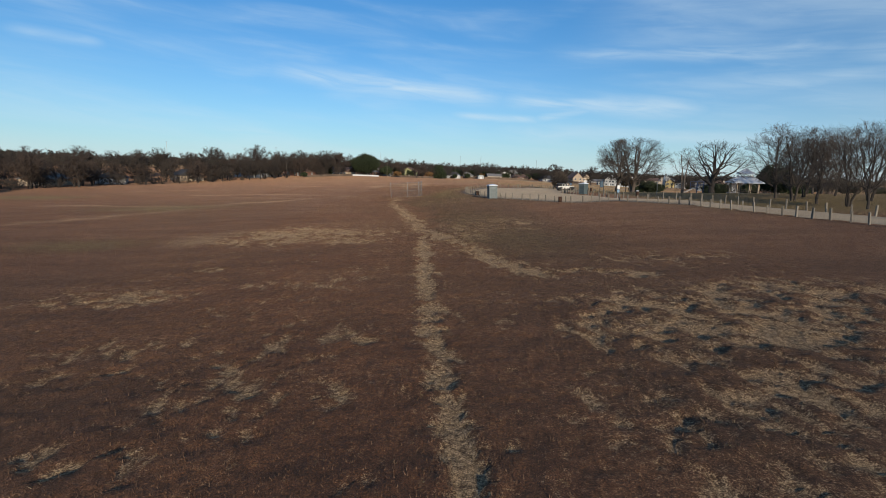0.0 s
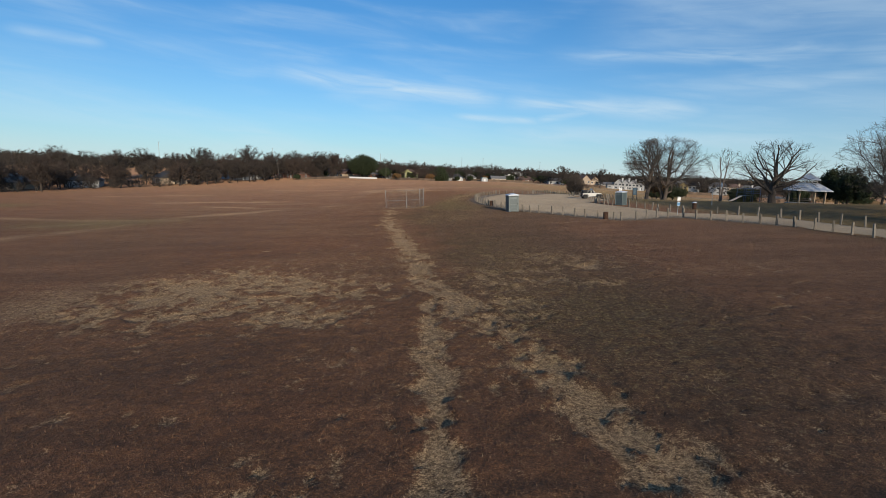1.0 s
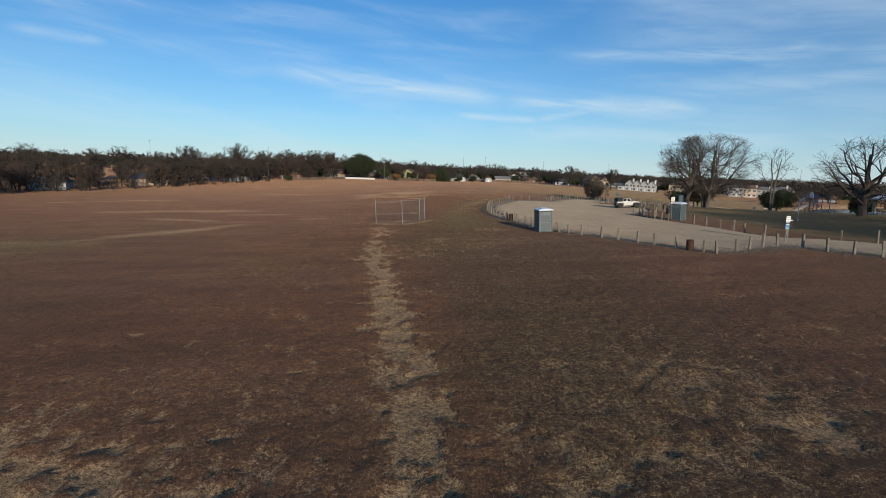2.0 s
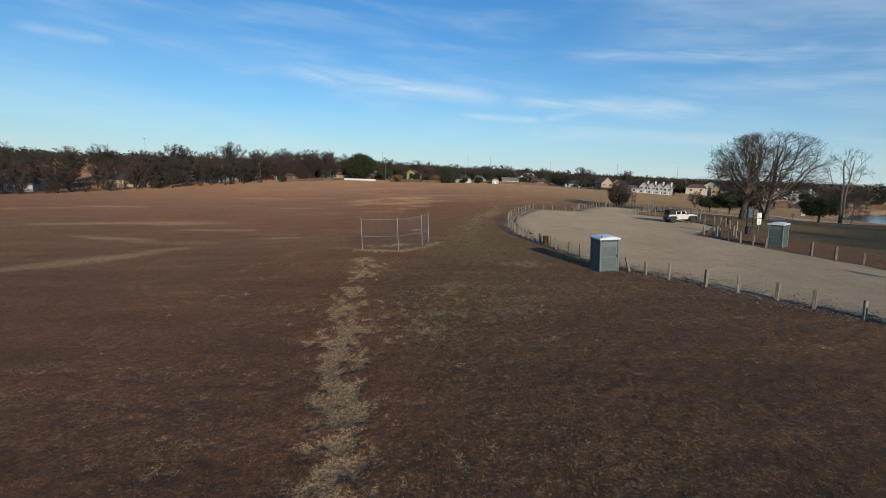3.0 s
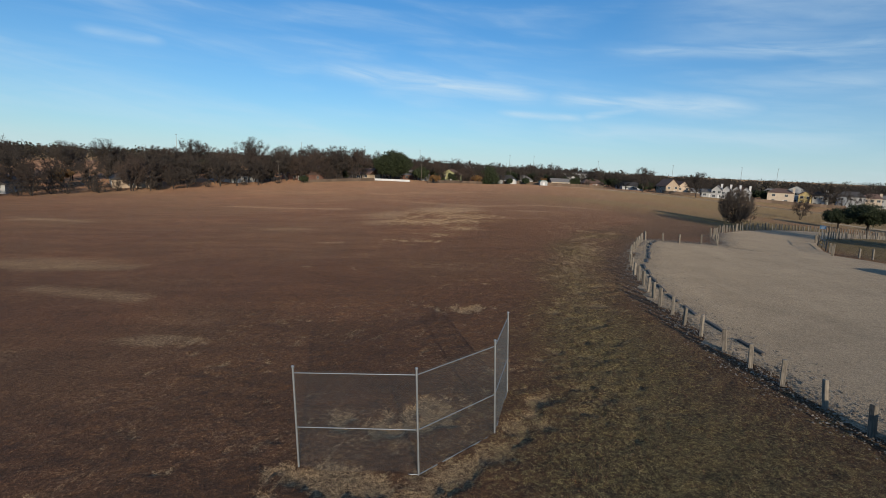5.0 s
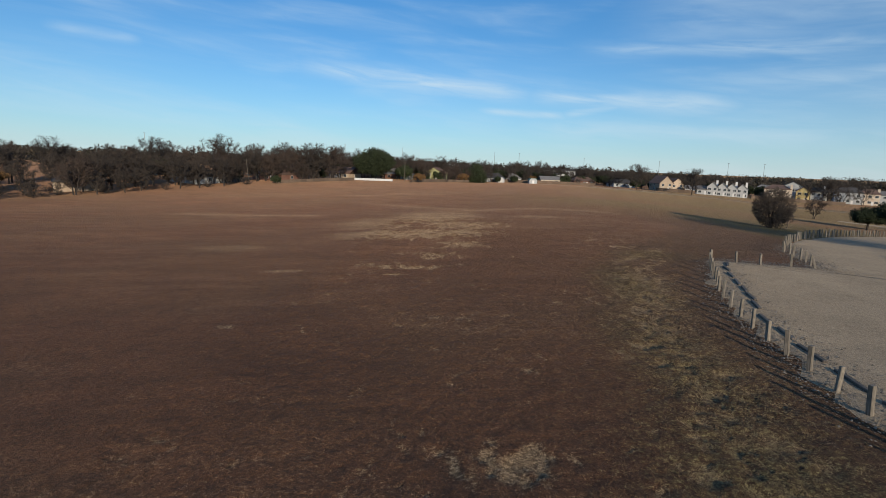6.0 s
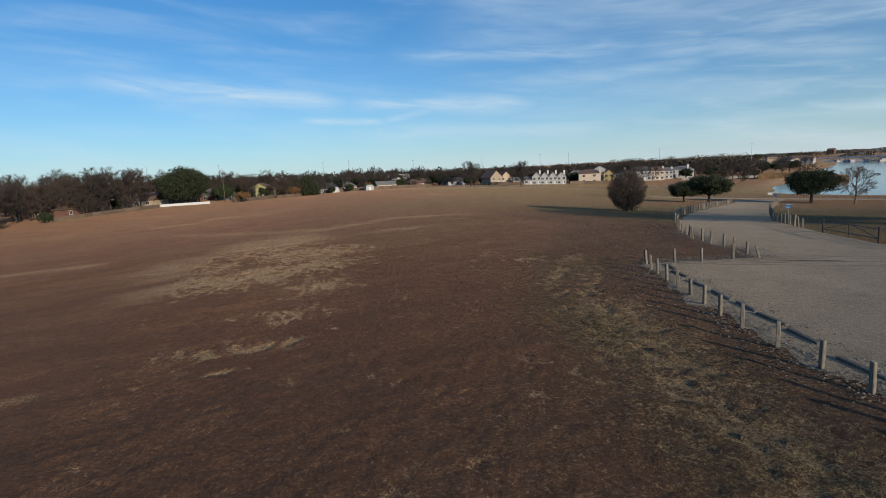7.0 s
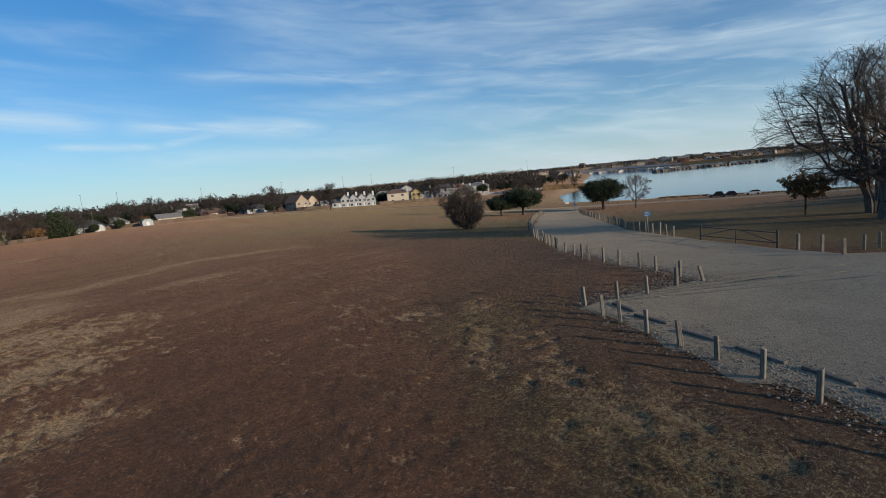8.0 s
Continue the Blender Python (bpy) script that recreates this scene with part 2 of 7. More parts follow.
def gravel_material():
    m, n, l, b = material("pale_gravel", 0.95)
    p = world_pos(n)
    big, mid = tex(n, l, 0.12, 5, 0.6, p).outputs["Fac"], tex(n, l, 1.3, 6, 0.65, p).outputs["Fac"]
    st = tex(n, l, 22.0, kind="ShaderNodeTexVoronoi", vec=p)
    drag = n.new("ShaderNodeMapping")
    drag.inputs["Rotation"].default_value = (0, 0, radians(-12))
    drag.inputs["Scale"].default_value = (0.8, 0.07, 1)
    l.new(p, drag.inputs[0])
    track = tex(n, l, 1.0, 5, 0.65, drag.outputs[0]).outputs["Fac"]
    fine = tex(n, l, 9.0, 5, 0.75, p).outputs["Fac"]
    c = mixc(n, l, ramp(n, l, big, (0.35, 0.0), (0.65, 1.0)), (0.205, 0.160, 0.112), (0.275, 0.220, 0.159))
    c = mixc(n, l, ramp(n, l, track, (0.5, 0.0), (0.65, 0.3)), c, (0.30, 0.25, 0.19))
    c = mixc(n, l, ramp(n, l, track, (0.34, 0.35), (0.44, 0.0)), c, (0.185, 0.15, 0.112))
    c = mixc(n, l, ramp(n, l, mid, (0.55, 0.0), (0.66, 0.7)), c, (0.17, 0.125, 0.085))
    blot = tex(n, l, 0.4, 6, 0.7, p).outputs["Fac"]
    c = mixc(n, l, 1.0, c, ramp(n, l, blot, (0.35, 0.86), (0.62, 1.08)), "MULTIPLY")
    litter = tex(n, l, 0.9, 6, 0.75, drag.outputs[0]).outputs["Fac"]
    c = mixc(n, l, fmath(n, l, "MULTIPLY", ramp(n, l, litter, (0.60, 0.0), (0.68, 0.8)), ramp(n, l, mid, (0.45, 0.0), (0.6, 1.0))), c, (0.12, 0.08, 0.052))
    c = mixc(n, l, 0.34, c, ramp(n, l, st.outputs["Color"], (0.2, (0.10, 0.078, 0.055)), (0.8, (0.385, 0.312, 0.23))))
    c = mixc(n, l, 1.0, c, ramp(n, l, fine, (0.40, (0.86, 0.84, 0.77)), (0.60, (1.16, 1.13, 1.02))), "MULTIPLY")
    l.new(c, b.inputs["Base Color"])
    b.inputs["Diffuse Roughness"].default_value = 1.0
    bump(n, l, b, fmath(n, l, "ADD", st.outputs["Distance"], fmath(n, l, "MULTIPLY", fine, 0.4)), 0.6, 0.03)
    return m


def wood_material(name, a, c2, rand=0.25):
    m, n, l, b = material(name, 0.85)
    co = n.new("ShaderNodeTexCoord").outputs["Object"]
    mp = n.new("ShaderNodeMapping")
    mp.inputs["Scale"].default_value = (14, 14, 1.1)
    l.new(co, mp.inputs[0])
    grain = tex(n, l, 2.0, 6, 0.6, mp.outputs[0]).outputs["Fac"]
    blot = tex(n, l, 2.2, 4, 0.6, co).outputs["Fac"]
    c = mixc(n, l, ramp(n, l, grain, (0.35, 0.0), (0.65, 1.0)), a, c2)
    c = mixc(n, l, 1.0, c, ramp(n, l, blot, (0.3, 0.72), (0.7, 1.12)), "MULTIPLY")
    r = n.new("ShaderNodeObjectInfo").outputs["Random"]
    c = mixc(n, l, 1.0, c, ramp(n, l, r, (0.0, 1 - rand), (1.0, 1 + rand)), "MULTIPLY")
    l.new(c, b.inputs["Base Color"])
    bump(n, l, b, grain, 0.35, 0.01)
    return m


def bark_material(name, dark, light):
    m, n, l, b = material(name, 0.95)
    co = n.new("ShaderNodeTexCoord").outputs["Object"]
    mp = n.new("ShaderNodeMapping")
    mp.inputs["Scale"].default_value = (3, 3, 0.8)
    l.new(co, mp.inputs[0])
    g = tex(n, l, 3.0, 6, 0.7, mp.outputs[0]).outputs["Fac"]
    r = n.new("ShaderNodeObjectInfo").outputs["Random"]
    c = mixc(n, l, ramp(n, l, g, (0.35, 0.0), (0.65, 1.0)), dark, light)
    c = mixc(n, l, 1.0, c, ramp(n, l, r, (0.0, 0.75), (1.0, 1.25)), "MULTIPLY")
    l.new(c, b.inputs["Base Color"])
    bump(n, l, b, g, 0.6, 0.05)
    return m


def leaf_material(name, a, c2):
    m, n, l, b = material(name, 0.7)
    g = n.new("ShaderNodeNewGeometry")
    r = n.new("ShaderNodeObjectInfo").outputs["Random"]
    c = mixc(n, l, g.outputs["Random Per Island"], a, c2)
    c = mixc(n, l, 1.0, c, ramp(n, l, r, (0.0, 0.75), (1.0, 1.25)), "MULTIPLY")
    l.new(c, b.inputs["Base Color"])
    b.inputs["Specular IOR Level"].default_value = 0.25
    return m


def water_material():
    m, n, l, b = material("lake_water", 0.08)
    b.inputs["Base Color"].default_value = (0.035, 0.055, 0.065, 1)
    b.inputs["IOR"].default_value = 1.33
    p = world_pos(n)
    mp = n.new("ShaderNodeMapping")
    mp.inputs["Scale"].default_value = (0.25, 0.9, 1)
    l.new(p, mp.inputs[0])
    w = tex(n, l, 0.8, 5, 0.6, mp.outputs[0]).outputs["Fac"]
    bump(n, l, b, w, 0.12, 0.2)
    return m


def rust_material():
    m, n, l, b = material("rusted_steel", 0.85, 0.2)
    co = n.new("ShaderNodeTexCoord").outputs["Object"]
    g, f = tex(n, l, 4.0, 6, 0.7, co).outputs["Fac"], tex(n, l, 30.0, 4, 0.7, co).outputs["Fac"]
    c = mixc(n, l, ramp(n, l, g, (0.38, 0.0), (0.62, 1.0)), (0.03, 0.015, 0.01), (0.078, 0.036, 0.018))
    c = mixc(n, l, ramp(n, l, g, (0.62, 0.0), (0.7, 0.6)), c, (0.25, 0.20, 0.09))
    c = mixc(n, l, 1.0, c, ramp(n, l, f, (0.3, 0.7), (0.7, 1.2)), "MULTIPLY")
    l.new(c, b.inputs["Base Color"])
    bump(n, l, b, f, 0.4, 0.01)
    return m


def corrugated_material(name, colour, scale, rough=0.35, metal=0.6):
    m, n, l, b = material(name, rough, metal)
    co = n.new("ShaderNodeTexCoord").outputs["Object"]
    g = tex(n, l, scale, 4, 0.6, co).outputs["Fac"]
    l.new(mixc(n, l, 1.0, colour, ramp(n, l, g, (0.3, 0.82), (0.7, 1.05)), "MULTIPLY"), b.inputs["Base Color"])
    return m


MAT = dict(
    grass=grass_material(), gravel=gravel_material(), water=water_material(), rust=rust_material(),
    post=wood_material("weathered_post", (0.12, 0.10, 0.076), (0.255, 0.222, 0.175)),
    timber=wood_material("dark_timber", (0.06, 0.05, 0.042), (0.16, 0.135, 0.11)),
    fencewood=wood_material("fence_board", (0.10, 0.066, 0.044), (0.18, 0.125, 0.085)),
    bark=bark_material("grey_bark", (0.055, 0.043, 0.035), (0.15, 0.12, 0.098)),
    darkbark=bark_material("dark_bark", (0.022, 0.018, 0.015), (0.062, 0.049, 0.040)),
    twig=bark_material("brown_twigs", (0.036, 0.028, 0.022), (0.095, 0.074, 0.058)),
    fartwig=bark_material("far_twigs", (0.022, 0.017, 0.013), (0.06, 0.046, 0.036)),
    farred=bark_material("far_reddish_twigs", (0.028, 0.019, 0.014), (0.072, 0.048, 0.035)),
    redtwig=bark_material("reddish_twigs", (0.034, 0.024, 0.018), (0.085, 0.059, 0.044)),
    leaf=leaf_material("evergreen_leaf", (0.016, 0.024, 0.011), (0.048, 0.06, 0.026)),
    russet=leaf_material("russet_leaf", (0.09, 0.05, 0.02), (0.2, 0.115, 0.048)),
    drygrass=leaf_material("dry_blades", (0.085, 0.042, 0.025), (0.185, 0.105, 0.06)),
    olive=leaf_material("olive_blades", (0.030, 0.022, 0.013), (0.085, 0.058, 0.032)),
    straw=leaf_material("straw_blades", (0.19, 0.14, 0.075), (0.38, 0.285, 0.178)),
    farwood=leaf_material("far_winter_wood", (0.02, 0.02, 0.013), (0.062, 0.05, 0.036)),
    stone=leaf_material("pale_stone", (0.12, 0.097, 0.072), (0.34, 0.285, 0.22)),
    reed=leaf_material("dry_reeds", (0.22, 0.13, 0.06), (0.36, 0.235, 0.12)),
    galv=plain("galvanised_steel", (0.30, 0.315, 0.32), 0.5, 0.6, 0.15, 6, 0.05),
    wire=plain("dull_zinc_wire", (0.15, 0.158, 0.15), 0.6, 0.2, 0.15, 6, 0.0),
    blacksteel=plain("black_painted_steel", (0.025, 0.025, 0.028), 0.5, 0.2, 0.2, 5, 0.05),
    wcgrey=plain("grey_plastic", (0.075, 0.10, 0.105), 0.45, 0, 0.12, 2.5, 0.06, grime=(0.10, 0.12, 0.115)),
    wcpanel=plain("grey_panel", (0.115, 0.145, 0.145), 0.42, 0, 0.12, 2.5, 0.05),
    wcroof=plain("white_plastic", (0.62, 0.66, 0.70), 0.35, 0, 0.08, 2.0, 0.03),
    carwhite=plain("white_car_paint", (0.60, 0.585, 0.54), 0.25, 0, 0.05, 1.5, 0.0),
    carblack=plain("dark_car_paint", (0.02, 0.022, 0.028), 0.2, 0, 0.1, 1.5, 0.0),
    cloth=plain("black_soft_top", (0.018, 0.018, 0.02), 0.85, 0, 0.2, 6, 0.1),
    rubber=plain("tyre_rubber", (0.018, 0.018, 0.018), 0.8, 0, 0.15, 8, 0.1),
    rim=plain("grey_alloy", (0.22, 0.22, 0.23), 0.35, 0.8, 0.1, 6, 0.0),
    glass=plain("dark_glass", (0.012, 0.015, 0.018), 0.06, 0, 0.05, 2, 0.0),
    lampglass=plain("lamp_glass", (0.6, 0.58, 0.55), 0.15, 0, 0.05, 2, 0.0),
    redlens=plain("red_lens", (0.35, 0.02, 0.02), 0.2, 0, 0.05, 2, 0.0),
    signwhite=plain("white_sign", (0.78, 0.78, 0.76), 0.4, 0, 0.06, 4, 0.0),
    signblue=plain("blue_sign", (0.09, 0.22, 0.36), 0.45, 0, 0.08, 4, 0.0),
    mapsheet=plain("faded_map_sheet", (0.045, 0.085, 0.13), 0.3, 0, 0.2, 4, 0.0),
    signink=plain("sign_print", (0.28, 0.28, 0.29), 0.5, 0, 0.05, 4, 0.0),
    metalroof=corrugated_material("pale_metal_roof", (0.58, 0.585, 0.59), 2.0, 0.5, 0.08),
    brick=plain("brick", (0.20, 0.10, 0.07), 0.85, 0, 0.25, 1.2, 0.2, rand=0.15),
    tanbrick=plain("tan_brick", (0.42, 0.33, 0.24), 0.85, 0, 0.2, 1.2, 0.2, rand=0.12),
    whitewall=plain("white_siding", (0.40, 0.40, 0.39), 0.7, 0, 0.1, 0.8, 0.1),
    greywall=plain("grey_siding", (0.36, 0.37, 0.37), 0.75, 0, 0.12, 0.8, 0.1),
    tanwall=plain("tan_stucco", (0.56, 0.46, 0.35), 0.85, 0, 0.12, 0.7, 0.1),
    yellowwall=plain("yellow_stucco", (0.58, 0.45, 0.20), 0.85, 0, 0.12, 0.7, 0.1),
    greenwall=plain("olive_siding", (0.33, 0.33, 0.16), 0.8, 0, 0.12, 0.8, 0.1),
    darkroof=plain("dark_shingle", (0.055, 0.05, 0.047), 0.9, 0, 0.3, 1.0, 0.3, rand=0.3),
    brownroof=plain("brown_shingle", (0.14, 0.085, 0.062), 0.9, 0, 0.3, 1.0, 0.3, rand=0.25),
    greyroof=plain("grey_shingle", (0.17, 0.16, 0.15), 0.9, 0, 0.3, 1.0, 0.3, rand=0.25),
    trim=plain("white_trim", (0.62, 0.61, 0.59), 0.6, 0, 0.06, 2, 0.05),
    pane=plain("window_pane", (0.03, 0.04, 0.05), 0.08, 0, 0.05, 2, 0.0),
    vinyl=plain("white_vinyl", (0.5, 0.5, 0.49), 0.5, 0, 0.06, 1.0, 0.05),
    concrete=plain("concrete", (0.36, 0.35, 0.33), 0.9, 0, 0.2, 1.0, 0.2),
    hull=plain("boat_hull", (0.36, 0.37, 0.38), 0.35, 0, 0.08, 1.0, 0.0, rand=0.25),
    shedroof=plain("green_shed_roof", (0.10, 0.17, 0.13), 0.7, 0, 0.15, 1.0, 0.1),
    blueroof=plain("blue_metal_roof", (0.05, 0.08, 0.14), 0.45, 0.2, 0.15, 0.6, 0.05),
    playblue=plain("blue_powder_coat", (0.02, 0.05, 0.13), 0.5, 0.1, 0.1, 3, 0.0),
)


# ---------------------------------------------------------------- mesh helpers
class Shape:
    """Collects vertices and faces for one mesh."""

    def __init__(self):
        self.v, self.f = [], []

    def add(self, verts, faces):
        o = len(self.v)
        self.v += [tuple(p) for p in verts]
        self.f += [tuple(i + o for i in f) for f in faces]
        return self

    def box(self, x0, y0, z0, x1, y1, z1, m=None, bevel=0.0, taper=0.0):
        """A block; bevel chamfers the upright and top edges, taper draws the top in."""
        if bevel:
            b = bevel
            ring = [(x0 + b, y0), (x1 - b, y0), (x1, y0 + b), (x1, y1 - b), (x1 - b, y1), (x0 + b, y1), (x0, y1 - b), (x0, y0 + b)]
            cx, cy = (x0 + x1) / 2, (y0 + y1) / 2
            vs = []
            for z, s in ((z0, 0.0), (z1 - b, taper), (z1, taper + b)):
                for x, y in ring:
                    vs.append((x + (s if x < cx else -s), y + (s if y < cy else -s), z))
            fs = [tuple(reversed(range(8))), tuple(range(16, 24))]
            for k in range(2):
                fs += [(k * 8 + i, k * 8 + (i + 1) % 8, k * 8 + 8 + (i + 1) % 8, k * 8 + 8 + i) for i in range(8)]
        else:
            t = taper
            vs = [(x0, y0, z0), (x1, y0, z0), (x1, y1, z0), (x0, y1, z0), (x0 + t, y0 + t, z1), (x1 - t, y0 + t, z1), (x1 - t, y1 - t, z1), (x0 + t, y1 - t, z1)]
            fs = [(3, 2, 1, 0), (4, 5, 6, 7), (0, 1, 5, 4), (1, 2, 6, 5), (2, 3, 7, 6), (3, 0, 4, 7)]
        if m is not None:
            vs = [m @ Vector(p) for p in vs]
        return self.add(vs, fs)

    def tube(self, p0, p1, r0, r1=None, n=8, caps=True):
        r1 = r0 if r1 is None else r1
        p0, p1 = Vector(p0), Vector(p1)
        d = (p1 - p0).normalized()
        a = d.orthogonal().normalized()
        b = d.cross(a)
        vs = []
        for p, r in ((p0, r0), (p1, r1)):
            vs += [p + (a * math.cos(2 * math.pi * i / n) + b * math.sin(2 * math.pi * i / n)) * r for i in range(n)]
        fs = [(i, (i + 1) % n, n + (i + 1) % n, n + i) for i in range(n)]
        if caps:
            fs += [tuple(reversed(range(n))), tuple(range(n, 2 * n))]
        return self.add(vs, fs)

    def path(self, pts, r, n=6):
        for a, b in zip(pts[:-1], pts[1:]):
            self.tube(a, b, r, r, n)
        return self

    def lathe(self, prof, n=20, m=None):
        vs, fs = [], []
        for r, z in prof:
            vs += [Vector((r * math.cos(2 * math.pi * i / n), r * math.sin(2 * math.pi * i / n), z)) for i in range(n)]
        for k in range(len(prof) - 1):
            fs += [(k * n + i, k * n + (i + 1) % n, (k + 1) * n + (i + 1) % n, (k + 1) * n + i) for i in range(n)]
        fs += [tuple(reversed(range(n))), tuple(range((len(prof) - 1) * n, len(prof) * n))]
        if m is not None:
            vs = [m @ p for p in vs]
        return self.add(vs, fs)

    def prism(self, outline, y0, y1, m=None):
        """An outline in x and z pulled from y0 to y1."""
        n = len(outline)
        vs = [Vector((x, y0, z)) for x, z in outline] + [Vector((x, y1, z)) for x, z in outline]
        fs = [tuple(range(n)), tuple(reversed(range(n, 2 * n)))]
        fs += [((i + 1) % n, i, n + i, n + (i + 1) % n) for i in range(n)]
        if m is not None:
            vs = [m @ p for p in vs]
        return self.add(vs, fs)

    def mesh(self, name, mat, smooth=False):
        me = bpy.data.meshes.new(name)
        me.from_pydata(self.v, [], self.f)
        me.materials.append(MAT[mat])
        if smooth:
            me.polygons.foreach_set("use_smooth", [True] * len(me.polygons))
        me.update()
        return me


def raw_mesh(name, verts, faces, mat, smooth=False):
    me = bpy.data.meshes.new(name)
    verts, faces = np.asarray(verts, dtype=np.float32), np.asarray(faces, dtype=np.int32)
    k = faces.shape[1]
    me.vertices.add(len(verts))
    me.vertices.foreach_set("co", verts.ravel())
    me.loops.add(faces.size)
    me.loops.foreach_set("vertex_index", faces.ravel())
    me.polygons.add(len(faces))
    me.polygons.foreach_set("loop_start", np.arange(len(faces), dtype=np.int32) * k)
    if smooth:
        me.polygons.foreach_set("use_smooth", np.ones(len(faces), dtype=bool))
    me.materials.append(MAT[mat])
    me.update(calc_edges=True)
    me.validate()
    return me


def part(name, shape, mat, parent, label="", smooth=False):
    ob = new(name, shape.mesh(name, mat, smooth) if isinstance(shape, Shape) else shape)
    ob.parent = parent
    if label:
        ob["label"] = label
    return ob


def thing(name, label, category, group="", kind="", mesh=None):
    return tagged(new(name, mesh), label, category, group, kind)


GROUND_TILT = pose(0, 0, 0, 0, LEAN, 0)


def stand(ob, x, y, rz=0.0, sink=0.0, tilt=False, lean=(0.0, 0.0), scale=1.0):
    ob.matrix_basis = place(x, y, rz, sink, tilt, lean) @ Matrix.Scale(scale, 4)
    return ob


def place(x, y, rz=0.0, sink=0.0, tilt=False, lean=(0.0, 0.0)):
    m = Matrix.Translation((x, y, h(x, y) - sink))
    if tilt:
        m = m @ GROUND_TILT
    return m @ pose(0, 0, 0, lean[0], lean[1], 0) @ pose(0, 0, 0, 0, 0, rz)


def spaced(line, step, rnd=None, jitter=0.0):
    """Points at even steps along a polyline, with its heading."""
    out, left = [], 0.0
    for (ax, ay), (bx, by) in zip(line[:-1], line[1:]):
        d = math.hypot(bx - ax, by - ay)
        s = left
        while s < d:
            f = s / d
            jx, jy = (rnd.uniform(-jitter, jitter), rnd.uniform(-jitter, jitter)) if rnd else (0, 0)
            out.append((ax + (bx - ax) * f + jx, ay + (by - ay) * f + jy, math.degrees(math.atan2(by - ay, bx - ax))))
            s += step
        left = s - d
    return out


# ---------------------------------------------------------------- ground, lot, lake
LOT_FIELD = [(38.6, 30), (37.8, 42.4), (36.6, 48.5), (35.7, 56), (34.0, 68.2), (30.0, 76.0), (27.2, 80.4), (24.2, 79.2), (20.4, 77.6), (18.3, 80.3), (14.3, 88.3), (11.2, 93.7),
             (9.0, 98.5), (8.2, 104.8), (6.6, 111), (6.1, 118), (6.3, 126), (8.5, 137.5), (11.2, 144.9), (14.7, 153.0), (18.1, 151.9), (21.9, 150.4), (22.6, 151.8), (24.4, 157.0),
             (29.3, 166.3), (37.1, 175.8), (46.0, 184.6), (58.0, 194.5), (82, 214.4), (104, 231), (119, 244)]


def dist_line(x, y, line):
    best = np.full(np.shape(x), 1e9)
    for (ax, ay), (bx, by) in zip(line[:-1], line[1:]):
        dx, dy = bx - ax, by - ay
        t = np.clip(((x - ax) * dx + (y - ay) * dy) / (dx * dx + dy * dy), 0, 1)
        best = np.minimum(best, np.hypot(x - ax - t * dx, y - ay - t * dy))
    return best


def axis(a, b, step, out, grow):
    core = list(np.arange(a, b + step, step))
    lo, hi, s = [a], [core[-1]], step
    while lo[-1] > -out:
        s *= grow
        lo.append(lo[-1] - s)
        hi.append(hi[-1] + s)
    return np.array(list(reversed(lo[1:])) + core + hi[1:])


def lattice(i, j, seed):
    n = (i * 374761393 + j * 668265263 + seed * 1442695041) & 0xFFFFFFFF
    n = ((n ^ (n >> 13)) * 1274126177) & 0xFFFFFFFF
    return ((n ^ (n >> 16)) & 0xFFFF) / 65535.0


def fbm(x, y, size, octaves, seed):
    """Smooth random field from 0 to 1 with features about size metres across."""
    out, amp, tot = 0.0, 1.0, 0.0
    for o in range(octaves):
        u, v = x / size, y / size
        i, j = np.floor(u).astype(np.int64), np.floor(v).astype(np.int64)
        a, b = u - i, v - j
        a, b = a * a * (3 - 2 * a), b * b * (3 - 2 * b)
        q = (lattice(i, j, seed + o) * (1 - a) + lattice(i + 1, j, seed + o) * a) * (1 - b) + (lattice(i, j + 1, seed + o) * (1 - a) + lattice(i + 1, j + 1, seed + o) * a) * b
        out, tot = out + q * amp, tot + amp
        amp, size = amp * 0.55, size * 0.5
    return out / tot


def straw_cover(x, y):
    """Where the grass mat is worn through to straw and soil: ragged worn spots, 0 or 1 with narrow rims, and their wide density."""
    s = 0.05 * sstep((60 - y) / 40) + 0.02 + 0 * x
    for line, wdt, k in STRIPS:
        s = np.maximum(s, k * np.exp(-(dist_line(x, y, line) / wdt) ** 2))
    for cx, cy, rx, ry, k in PATCHES:
        s = np.maximum(s, k * np.exp(-((((x - cx) / rx) ** 2 + ((y - cy) / ry) ** 2) ** 1.5)))
    # spots stretched down-sun, so straw colour also draws the clumps' long shadow streaks
    u, v = x * 0.94 + y * 0.34, -x * 0.34 + y * 0.94
    wx, wy = (fbm(x, y, 0.9, 2, 5) - 0.5) * 0.5, (fbm(x, y, 0.9, 2, 6) - 0.5) * 0.5
    n1, n2 = fbm(u + wx, (v + wy) * 0.5, 0.32, 3, 11), fbm(x, y, 1.5, 3, 23)
    return sstep((s + (n1 - 0.5) * 1.2 + (n2 - 0.5) * 0.55 - 0.42) / 0.46 + 0.5), s


def mat_core(x, y):
    """The stretch under the flight in which the mat is modelled finely."""
    return sstep((22 - np.abs(x)) / 4) * sstep((194 - y) / 8) * sstep((y + 1) / 4)


